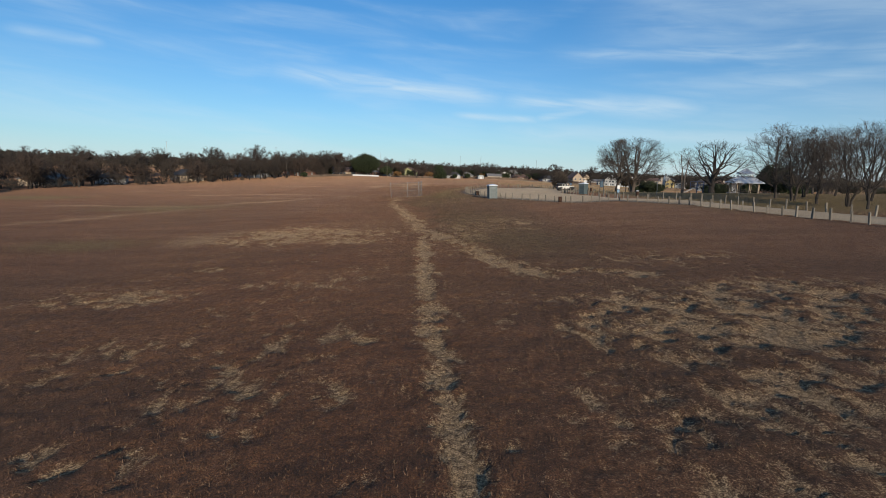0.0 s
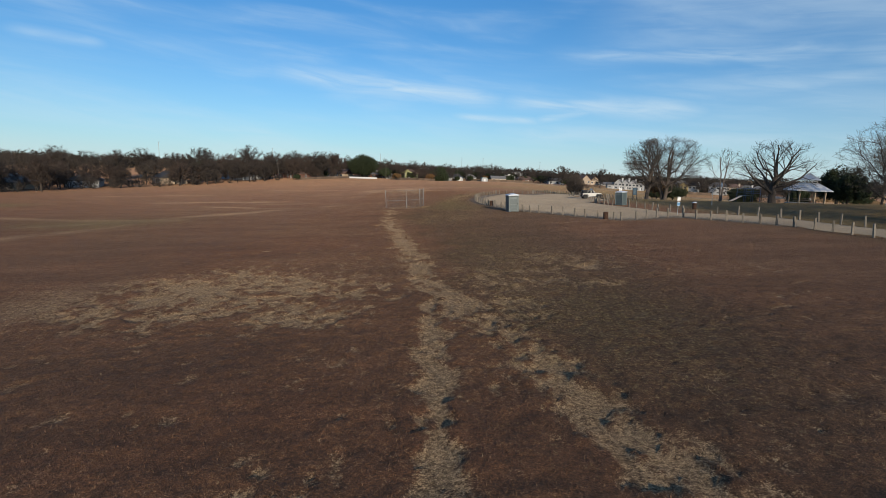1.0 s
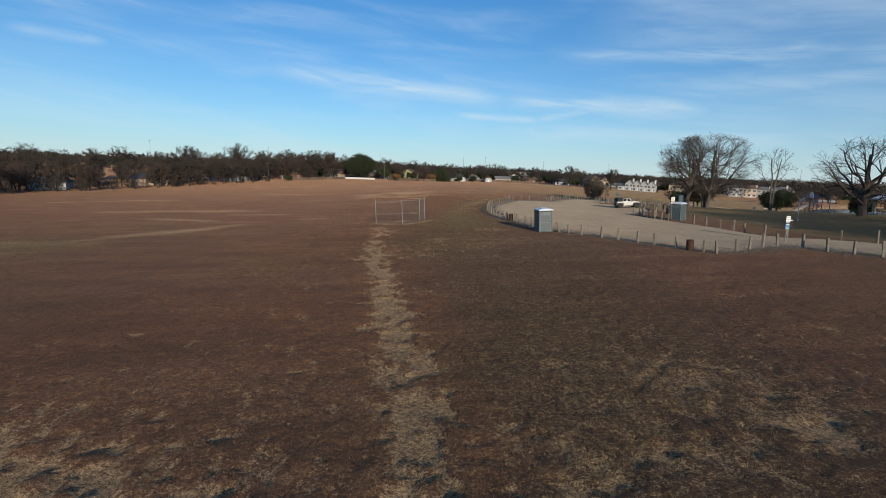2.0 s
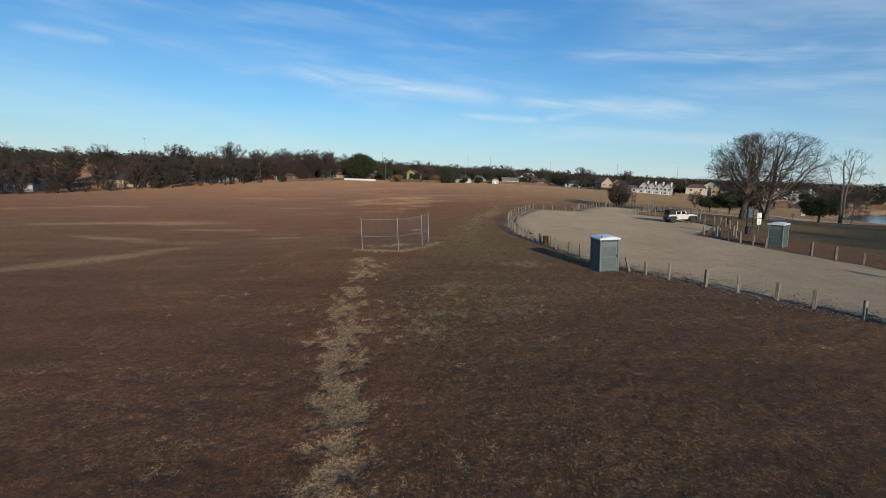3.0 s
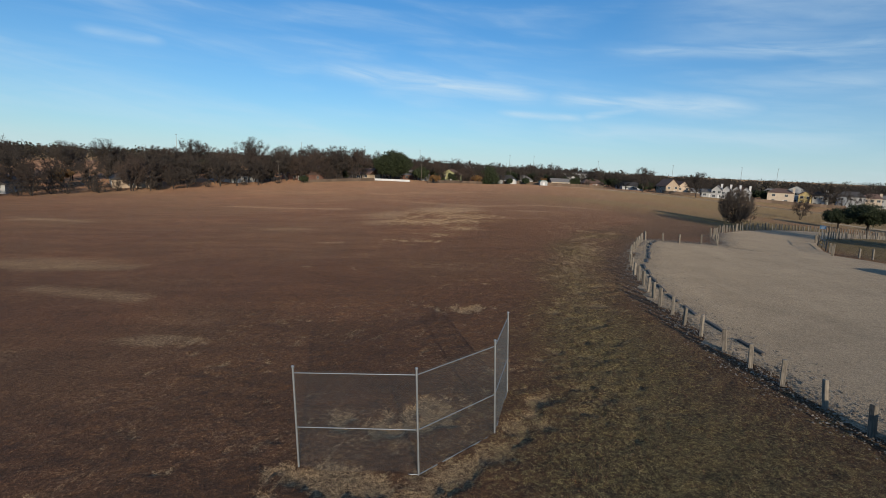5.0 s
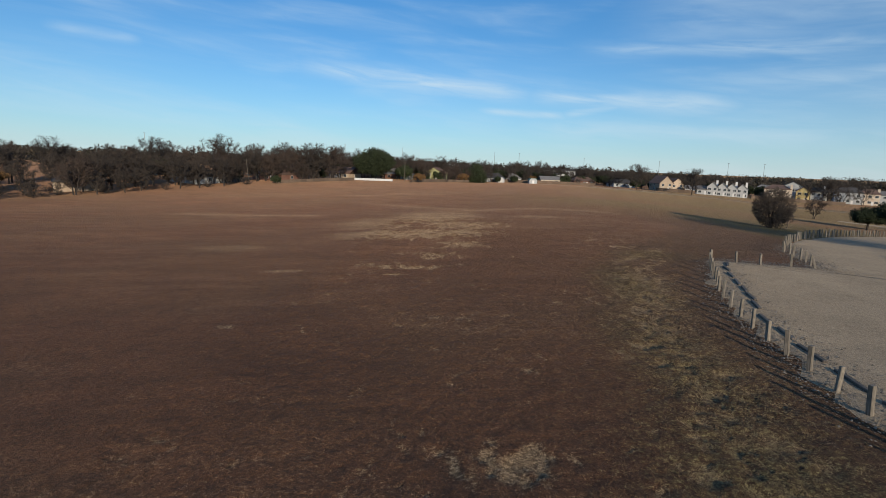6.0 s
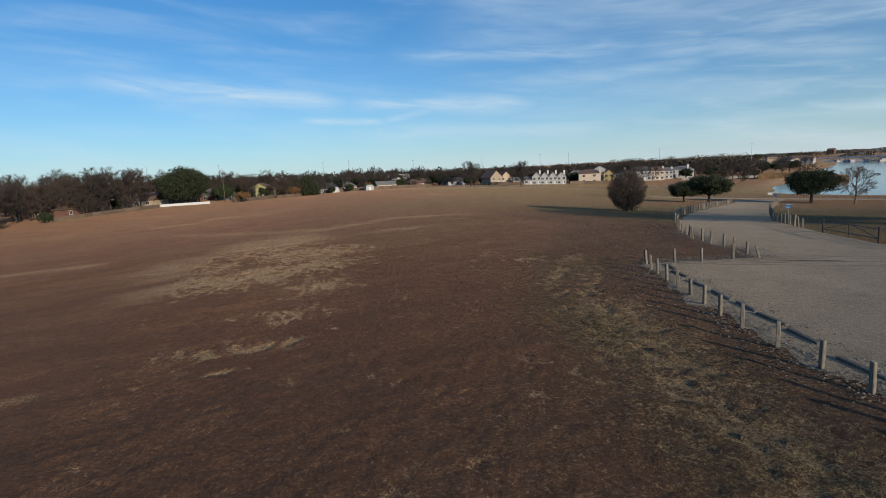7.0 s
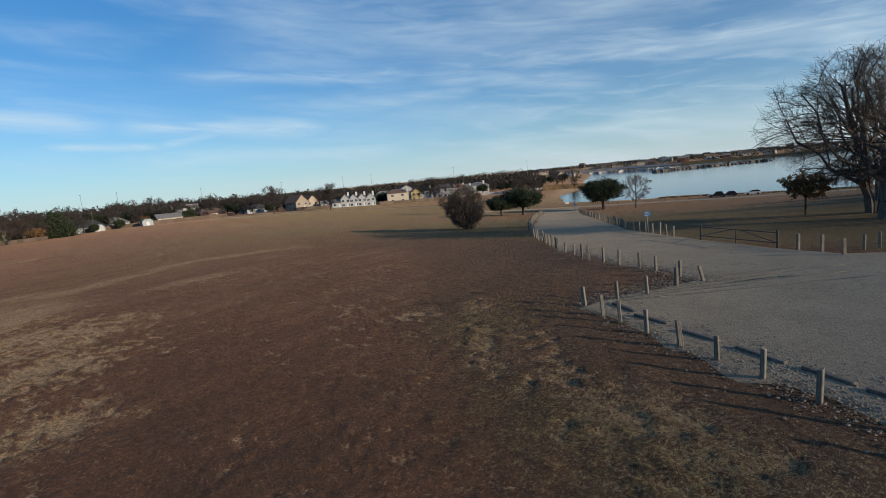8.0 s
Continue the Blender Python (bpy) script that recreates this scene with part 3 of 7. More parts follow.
def mat_height(x, y, worn, wide):
    """Thickness of the grass mat over the soil: a low even pile, and standing clumps where it is half worn away."""
    edge = np.interp(y, EDGE_Y, EDGE_X)
    core = mat_core(x, y) * sstep((edge - x - 0.1 + (fbm(x, y, 1.3, 3, 51) - 0.5) * 2.2) / 0.9)
    half = sstep((wide - 0.12) / 0.3)
    pile = (0.085 + (0.035 + 0.02 * sstep((34 - y) / 8) * sstep((x - 2) / 3)) * half) * (1 - worn) * (0.35 + 1.2 * fbm(x, y, 0.36, 2, 37))
    return core * (pile + 0.06 * half * (fbm(x * 0.94 + y * 0.34, (y * 0.94 - x * 0.34) * 0.6, 1.0, 2, 91) - 0.5) - 0.02)


def turf_cover(x, y):
    """The longer mixed turf beside the lot, 0 to 1; below y 24 a weak share paints in relief shade."""
    inner = np.interp(y, [0, 24, 34, 44, 60, 75, 90, 105, 120, 140, 155, 180], [3, 3, 2, -1, -2.5, -5, -8, -5, -2, 0, 4, 22])
    return sstep((x - inner + (fbm(x, y, 3.0, 3, 64) - 0.5) * 5) / 3.5) * (0.35 + 0.65 * sstep((y - 24) / 12)) * (1 - 0.85 * sstep((x - 9) / 6) * sstep((84 - y) / 8)) * sstep((230 - y) / 50) * sstep((np.interp(y, EDGE_Y, EDGE_X) - x + 4) / 2)


EDGE_Y = [30, 42, 56, 68, 76, 80, 88, 94, 98, 105, 114, 126, 137, 145, 153, 166, 176, 185, 195]
EDGE_X = [_e - 0.5 for _e in [38.6, 37.8, 35.7, 34, 30, 19, 14.3, 11.2, 9, 8.2, 6.1, 5.8, 7.7, 10.3, 13.9, 29.3, 37, 46, 58]]


def soil(x, y):
    z = heights(x, y)
    near = np.exp(-(np.hypot(x, y - 100) / 260) ** 2)
    for fx, fy, a, ph in WAVES:
        z = z + near * a * np.sin(x * fx * 2 + y * fy * 2 + ph) * sstep((3 - x) / 14)
    return z


def build_ground():
    gx, gy = axis(-20, 20, 0.15, 3600, 1.1), axis(4, 192, 0.18, 3600, 1.1)
    X, Y = np.meshgrid(gx, gy)
    worn, wide = straw_cover(X, Y)
    Z = soil(X, Y) + mat_height(X, Y, worn, wide)
    nx, ny = len(gx), len(gy)
    i = np.arange(nx * ny).reshape(ny, nx)
    F = np.stack([i[:-1, :-1], i[:-1, 1:], i[1:, 1:], i[1:, :-1]], -1).reshape(-1, 4)
    me = raw_mesh("ground", np.stack([X, Y, Z], -1).reshape(-1, 3), F, "grass", True)
    # cover: red is straw, green is green grass and lawn shade, blue is darker olive turf and relief shade
    green = np.zeros_like(X)
    for cx, cy, rx, ry, k in GREENS:
        green = np.maximum(green, k * np.exp(-(((X - cx) / rx) ** 2 + ((Y - cy) / ry) ** 2)))
    far = sstep((np.hypot(X, Y - 100) - 420) / 200)
    # olive park lawn; its fuller near part also puts tree shade into the colour
    green = np.maximum(green, np.maximum(far * 0.5, 1.0 * sstep((X - 30) / 12) * (0.35 + 0.65 * sstep((88 - X) / 25)) * sstep((Y - 40) / 30) * sstep((240 - Y) / 30)))
    blend = np.maximum(0.22, turf_cover(X, Y) * 0.9 * sstep((Y - 24) / 8))
    straw = worn * (1 - 0.55 * blend) + 0.85 * blend * wide
    straw = straw + (0.55 * sstep((wide - 0.08) / 0.5) - straw) * (1 - mat_core(X, Y))
    straw = np.maximum(straw, np.exp(-((lake_depth(X, Y) + 6) / 6.0) ** 2))
    turf = turf_cover(X, Y)
    # alpha: how pale the mat is, stretch by stretch, with low-sun brightness painted in
    mat_tone = 0.5 + 0.17 * sstep((85 - Y) / 30) * sstep((2 - X) / 6) + 0.20 * sstep((X - 3) / 7) * sstep((Y - 26) / 12) * sstep((110 - Y) / 20) + 0.05 * sstep((Y - 120) / 30) * sstep((-6 - X) / 12) - 0.12 * sstep((Y - 75) / 30) * sstep((185 - Y) / 30) * sstep((X + 14) / 10) - 0.14 * sstep((36 - Y) / 20) * sstep((X - 2) / 6) + 0.22 * sstep((Y - 185) / 70) + 0.09 * sstep((-28 - X) / 25) * sstep((Y - 60) / 60) + 0.12 * (fbm(X, Y, 22.0, 3, 15) - 0.5)
    att = me.color_attributes.new("cover", "FLOAT_COLOR", "POINT")
    att.data.foreach_set("color", np.stack([straw, green, turf, mat_tone], -1).astype(np.float32).ravel())
    return thing("ground", "dormant reddish brown grass field with straw patches", "ground", kind="structure", mesh=me)


WAVES = ((0.11, 0.05, 0.06, 0.3), (0.05, -0.09, 0.08, 1.7), (0.21, 0.17, 0.03, 2.9), (-0.14, 0.26, 0.025, 0.9))
# straw: wheel tracks and worn lines
STRIPS = [
    ([(0.7, 5), (0.6, 8.4), (0.3, 11.5), (0.0, 15.4), (-0.5, 21.7), (-0.8, 29.6), (-1.4, 42.5)], 0.62, 0.68),
    ([(5.2, 26), (3.8, 29.1), (2.2, 36.4), (0.0, 42.4), (-1.6, 47), (-2.7, 55.9), (-4.3, 64), (-5.7, 72.3), (-7.4, 81.3), (-7.7, 84)], 1.25, 0.6), ([(-7.7, 84), (-8.3, 92), (-8.8, 99)], 1.3, 0.46),
    ([(5.0, 26.2), (8.6, 27.1), (10.8, 25.6)], 0.9, 0.5),
    ([(-0.3, 40), (-1.0, 47)], 0.6, 0.5),
    ([(-10.5, 103.2), (-6.5, 103.0), (-4, 105.6), (-2.8, 108.5)], 0.8, 0.62), ([(-8.5, 106), (-6.5, 107.5)], 1.6, 0.48),
    ([(-54, 84), (-44, 92), (-36.2, 99.1), (-30, 108)], 2.2, 0.6), ([(-98, 156), (-79, 170)], 3.0, 0.55),
    ([(-65, 133), (-52, 134), (-37, 133)], 2.4, 0.55), ([(-49, 118.5), (-35.5, 112.7)], 1.8, 0.55), ([(-86, 172), (-70, 167)], 2.6, 0.5),
    ([(-74, 97), (-56, 94), (-38, 90)], 2.2, 0.55), ([(-56, 60), (-48, 70), (-42, 84)], 2.2, 0.5), ([(-38, 125), (-28, 122)], 1.6, 0.5),
    ([(-16.3, 150.8), (-9.9, 149.4)], 0.9, 0.5), ([(12.4, 159), (8.8, 155), (6.5, 152), (5.8, 149)], 1.2, 0.36), ([(10.3, 153.5), (5.5, 146), (3.5, 142.9), (3.6, 134), (2.5, 124)], 1.6, 0.29),
    ([(6.4, 146.2), (2.0, 130), (1.0, 120), (-0.5, 108)], 2.2, 0.36), ([(-40, 250), (-24, 258), (-10, 262)], 4.0, 0.5), ([(-30, 225), (-6, 202), (8, 209), (22, 204)], 3.0, 0.42), ([(30, 300), (60, 320)], 4.0, 0.5), ([(-60, 200), (-35, 196)], 3.0, 0.45),
]
# straw: patches (middle, radii, strength)
PATCHES = [
    (-12.0, 45.3, 8.6, 6.8, 0.56), (-19.5, 45, 6, 6, 0.5), (-7, 40.5, 3.6, 2.4, 0.52),
    (-15.5, 23.2, 4.2, 1.8, 0.48), (-12.9, 29.2, 1.8, 1.1, 0.45), (-6.6, 24.6, 3, 3, 0.24), (-5.2, 13.6, 3.8, 3.6, 0.36), (-3.0, 16.6, 1.2, 1.0, 0.5), (-7.2, 10.2, 2.2, 1.6, 0.34), (-10.5, 15, 3, 3, 0.3),
    (10.5, 17.5, 7.5, 5.6, 0.45), (6.4, 9.8, 3.2, 3.2, 0.31), (16, 20.5, 7, 4, 0.44), (9, 12, 3, 3, 0.36), (10.7, 25.4, 1.4, 1.0, 0.55), (14, 30, 6, 3, 0.3),
    (6, 52, 7, 8, 0.27), (8.6, 50.6, 1.3, 1.5, 0.62), (7.9, 45.8, 1.8, 0.9, 0.42), (2.9, 41, 2.6, 3.0, 0.42), (2.5, 47.5, 3.2, 4.5, 0.34), (-2, 84, 6, 9, 0.26), (-6.6, 79, 2.0, 4, 0.4), (4, 96.4, 2.4, 2, 0.33), (-7.5, 95.5, 3.0, 2.0, 0.32),
    (-21.5, 114.3, 3.2, 1.0, 0.55), (-46, 134, 9, 4, 0.5), (-31, 112, 6, 2, 0.45),
    (-15, 170, 12, 6, 0.54), (-8, 170.5, 4.6, 4.8, 0.56), (-8, 161.5, 3, 3, 0.44), (-9, 180, 7, 7, 0.58), (-12, 193, 9, 10, 0.58), (-20, 182, 9, 9, 0.52), (-10, 155, 2.6, 2.4, 0.4), (-22.9, 148.6, 2.6, 0.8, 0.45), (-33, 160, 6, 3, 0.42), (-20.3, 133.1, 0.7, 0.4, 0.6), (-13.1, 147, 1.2, 0.5, 0.5),
    (8.8, 159.9, 1.6, 1.4, 0.4), (14.5, 198.7, 5, 3, 0.4), (4, 192, 7, 4, 0.4), (-5.6, 121, 1.6, 1.2, 0.42),
]
GREENS = [(-1, 88, 8, 14, 0.3), (1, 104, 6, 9, 0.7), (6, 40, 6, 9, 0.35), (3, 58, 6, 16, 0.3), (120, 300, 80, 70, 0.85), (45, 242, 44, 32, 0.6), (1, 114, 4, 12, 0.7), (2.0, 128, 3.4, 10, 0.45), (4.2, 143, 3.0, 10, 0.42), (10, 155.5, 4.5, 3.5, 0.4),
          (-31, 43, 7, 4, 0.5), (-103, 125, 16, 9, 0.8), (-48, 88, 14, 9, 0.55), (35, 215, 30, 22, 0.35), (150, 400, 60, 40, 0.8), (90, 372, 50, 26, 0.7)]
build_ground()


def resample(line, n):
    p = np.array(line, float)
    s = np.concatenate([[0], np.cumsum(np.hypot(*np.diff(p, axis=0).T))])
    t = np.linspace(0, s[-1], n)
    return np.stack([np.interp(t, s, p[:, 0]), np.interp(t, s, p[:, 1])], -1)


def sheet(name, left, right, per, cols, lift, label, category, mat="gravel", rough=0.03, wob=0.45):
    """A surface laid over the ground between two edges whose points answer each other, its rims tucked into the soil."""
    rnd = np.random.RandomState(4)
    t = np.linspace(0, len(left) - 1, (len(left) - 1) * per + 1)
    k = np.arange(len(left))
    a, b = [np.stack([np.interp(t, k, np.array(e)[:, c]) for c in (0, 1)], -1) for e in (left, right)]
    rows = len(t)
    a[:, 0] += np.interp(np.arange(rows), np.arange(0, rows + 2, 2), rnd.uniform(-wob, wob, len(np.arange(0, rows + 2, 2))))
    a, b = a + rnd.uniform(-rough, rough, a.shape), b + rnd.uniform(-rough, rough, b.shape)
    f = (np.linspace(0, 1, cols) ** 1.7)[None, :, None]
    P = a[:, None, :] * (1 - f) + b[:, None, :] * f
    d = f[..., 0] * np.hypot(*(b - a).T)[:, None]
    Z = heights(P[..., 0], P[..., 1]) - 0.05 + (lift + 0.05) * sstep(d / 1.2) + (fbm(P[..., 0], P[..., 1], 0.45, 2, 77) - 0.5) * 0.09 * (1 - sstep((d - 0.5) / 1.2))
    Z[:, -1] -= lift + 0.03
    V = np.concatenate([P, Z[..., None]], -1).reshape(-1, 3)
    i = np.arange(rows * cols).reshape(rows, cols)
    F = np.stack([i[:-1, :-1], i[:-1, 1:], i[1:, 1:], i[1:, :-1]], -1).reshape(-1, 4)
    return thing(name, label, category, kind="structure", mesh=raw_mesh(name, V, F, mat, True))


sheet("gravel_lot", [(_x - 0.1, _y) for _x, _y in [(41.0, -160), (39.6, -40), (38.6, 30), (37.8, 42.4), (35.7, 56), (34.0, 68.2), (30.0, 76.0), (27.0, 80.6), (24.2, 79.4), (20.4, 77.4), (18.3, 80.1), (14.3, 88.1), (11.2, 93.4), (8.8, 98.5), (8.0, 104.8), (5.9, 114), (5.9, 126), (7.9, 137.5), (10.5, 144.9), (14.1, 153.4), (16.5, 152.9), (18.1, 151.9), (20.4, 151.2), (22.0, 150.6),
                     (24.2, 157.0), (29.1, 166.3), (37.1, 175.8), (46.0, 184.6), (58.0, 194.5), (82, 214.4), (104, 231), (119, 246)]],
      [(46.0, -160), (44.6, -40), (43.6, 30), (43.2, 49.5), (41.6, 56.5), (39.4, 68), (38.5, 75.8), (37.0, 79), (35.6, 81.7), (33.5, 84), (31.1, 85.3), (29.8, 88.9), (29.7, 94.5), (28.7, 99.6), (28.0, 103.2), (27.3, 109), (27.4, 115), (33.6, 121), (35.2, 128), (35.2, 134), (34.9, 137.5), (34.4, 140.5), (33.4, 143.5), (32.2, 146.0),
       (33.6, 150.1), (37.2, 157.1), (44.9, 168.6), (52, 175), (62.3, 184.0), (90, 207), (112.6, 224.9), (131, 238)],
      14, 50, 0.06, "pale gravel parking lot with a road to the lake", "parking lot", wob=0.55)
sheet("shore_road", [(112, 275), (119, 258), (127, 244), (136, 230), (146, 212), (154, 195), (166, 165), (184, 125)],
      [(118, 279), (125, 262), (133, 248), (142, 233), (152, 215), (160, 198), (172, 168), (190, 128)], 12, 8, 0.08, "pale gravel road along the lake", "road")

sheet("far_road", [(30, 412), (61, 395), (73, 387), (99, 369), (123, 355), (142, 338), (161, 321), (178, 307)], [(33, 417), (64, 400), (76, 392), (102, 374), (127, 359), (146, 342), (165, 325), (182, 311)], 8, 6, 0.08, "pale narrow road along the far edge of the field", "road")
_w = Shape().add([(120, -900, -7.0), (1900, -900, -7.0), (1900, 1500, -7.0), (120, 1500, -7.0)], [(0, 1, 2, 3)])
thing("lake_water", "calm pale blue lake with light ripples", "water", kind="structure", mesh=_w.mesh("lake_water", "water"))


# ---------------------------------------------------------------- posts round the lot
def post_mesh(seed):
    r = random.Random(seed)
    s = Shape()
    a, hgt = r.uniform(0.075, 0.095), r.uniform(1.0, 1.15)
    s.box(-a, -a, -0.3, a, a, hgt, bevel=0.018, taper=0.004)
    v = s.v
    cut = r.uniform(-0.05, 0.05)
    s.v = [(x, y, z + (x / a) * cut * (1 if z > 0.5 else 0)) for x, y, z in v]
    return s.mesh("post", "post")


POSTS = [post_mesh(i) for i in range(5)]
_pr = random.Random(11)


def post_row(line, step, lean=3.5, label="weathered wooden post beside pale gravel", tall=1.0, group="posts round the gravel lot"):
    for x, y, a in spaced(line, step, _pr, 0.12):
        one_post(x, y, (_pr.uniform(-lean, lean), _pr.uniform(-lean, lean)), label, tall * _pr.uniform(0.93, 1.06), group)


def one_post(x, y, lean=(0, 0), label="weathered wooden post beside pale gravel", tall=1.0, group="posts round the gravel lot"):
    ob = thing("wooden_post", label, "post", group, mesh=_pr.choice(POSTS))
    ob.matrix_basis = place(x, y, _pr.uniform(0, 90), 0.0, True, lean) @ Matrix.Diagonal((1, 1, tall, 1))
    return ob


post_row([(38.6, 32), (37.8, 42.4), (36.6, 48.5), (35.7, 56), (34.2, 66.5)], 1.9)
ROW_SOUTH = [(33.9, 68.1), (33.3, 69.8), (32.5, 71.2), (31.7, 72.8), (30.8, 74.4), (29.8, 75.8), (28.9, 77.3), (28.3, 79.2), (27.0, 80.4), (25.3, 79.7), (23.8, 79.0), (22.3, 78.3), (20.2, 77.3), (19.5, 78.0),
             (18.3, 80.2), (17.3, 82.2), (16.5, 84.0), (15.4, 85.8), (14.3, 87.5), (12.9, 89.6), (11.95, 91.1), (9.9, 96.8), (9.4, 98.8), (9.0, 101.1), (8.3, 103.1)]
ROW_WEST = [(8.3, 105.4), (7.5, 106.9), (7.3, 108.8), (6.9, 110.7), (6.6, 112.5), (6.4, 114.4), (6.2, 116.5), (6.1, 118.4), (6.2, 120.4), (6.1, 122.2), (6.3, 124.0), (6.5, 125.8), (6.8, 127.8),
            (7.0, 129.6), (7.2, 131.4), (7.6, 133.4), (8.0, 135.3), (8.5, 137.4), (9.2, 139.7), (9.8, 141.5), (10.5, 143.2), (11.2, 144.9), (11.8, 146.5), (12.5, 148.3), (13.2, 150.0), (13.8, 151.3), (14.7, 153.0)]
ROW_CORNER = [(16.5, 152.2), (18.1, 151.4), (20.4, 150.9), (22.6, 151.8), (23.5, 153.8), (23.9, 155.2), (24.4, 157.0), (25.2, 158.8), (25.5, 160.3), (26.4, 161.6), (27.3, 163.0), (28.2, 164.6), (29.3, 166.3)]
for _x, _y in ROW_SOUTH + ROW_WEST + ROW_CORNER:
    one_post(_x, _y, (_pr.uniform(-3.5, 3.5), _pr.uniform(-3.5, 3.5)), tall=_pr.uniform(0.93, 1.06))
one_post(11.3, 92.45, (-3, -13), "leaning wooden post beside the portable toilet")
one_post(21.9, 150.1, (-8, -11), "leaning wooden post at the lot's corner")
post_row([(29.9, 167.0), (37.1, 175.8), (46.0, 184.6), (58.0, 194.5), (82, 214.4), (104, 231)], 1.5, label="weathered wooden post beside the gravel road", group="posts along the gravel road")
post_row([(39.0, 160.4), (44.9, 168.6), (52, 175), (62.3, 184.0), (75, 194.7), (95, 211), (112.6, 224.9)], 1.45, label="weathered wooden post beside the gravel road", group="posts along the gravel road")
post_row([(43.6, 32), (43.2, 49.5), (41.6, 56.5), (39.4, 68), (38.5, 75.8), (35.6, 81.7), (33.5, 84.2)], 2.5)
post_row([(31.1, 85.3), (29.8, 88.9), (29.7, 94.5), (28.8, 99.6)], 2.3)
post_row([(28.0, 103.2), (27.4, 109), (27.5, 115.2)], 1.75)
post_row([(34.7, 119.5), (35.2, 123.1), (36.5, 125.6), (37.4, 128.6), (37.1, 132.7), (38.5, 139), (36.5, 143.4)], 2.2)
for _x, _y, _lx in ((33.2, 148.8, 0), (32.6, 147.3, 1), (31.6, 145.9, -8), (33.9, 145.4, 2), (34.8, 144.8, -1)):
    one_post(_x, _y, (1, _lx))
for _x, _y in ((28.6, 113.0), (30.4, 112.9), (29.5, 110.8)):
    one_post(_x, _y, (_pr.uniform(-3, 3), _pr.uniform(-3, 3)))
post_row([(138, 236), (147, 219), (156, 199), (168, 170)], 3.4, label="short wooden post above the lake shore", group="posts along the lake shore", tall=0.8)


def timber(x, y, rz, length, lbl="dark old timber lying as a parking stop"):
    s = Shape().box(-length / 2, -0.11, 0.0, length / 2, 0.1, 0.13, bevel=0.03)
    ob = thing("parking_timber", lbl, "timber", "timbers along the lot", mesh=s.mesh("parking_timber", "timber"))
    ob.matrix_basis = place(x, y, 0, -0.04, True) @ pose(0, 0, 0, 0, 0, rz)


for _ax, _ay, _bx, _by in ((15.5, 151.8, 14.8, 150.2), (14.3, 149.9, 13.9, 148.1), (13.3, 147.2, 12.9, 145.5), (12.6, 144.8, 12.0, 143.0), (11.9, 142.5, 11.4, 141.0), (11.2, 140.7, 10.8, 138.9), (10.4, 138.5, 9.9, 136.8),
                           (9.2, 135.6, 8.8, 133.7), (8.8, 133.2, 8.5, 131.5), (8.2, 130.7, 8.0, 128.6), (7.8, 127.7, 7.6, 125.6), (7.5, 124.9, 7.5, 122.9), (7.5, 122.0, 7.4, 120.0), (7.5, 118.9, 7.6, 117.0), (7.7, 115.8, 7.9, 113.9)):
    timber((_ax + _bx) / 2, (_ay + _by) / 2, math.degrees(math.atan2(_by - _ay, _bx - _ax)), math.hypot(_bx - _ax, _by - _ay))
for _x, _y, _a, _l in ((34.6, 128.9, 92, 2.4), (34.4, 125.6, 86, 2.4), (33.4, 122.4, 70, 2.4), (31.8, 119.6, 60, 2.3), (30.2, 117.4, 50, 2.2)):
    timber(_x, _y, _a, _l)


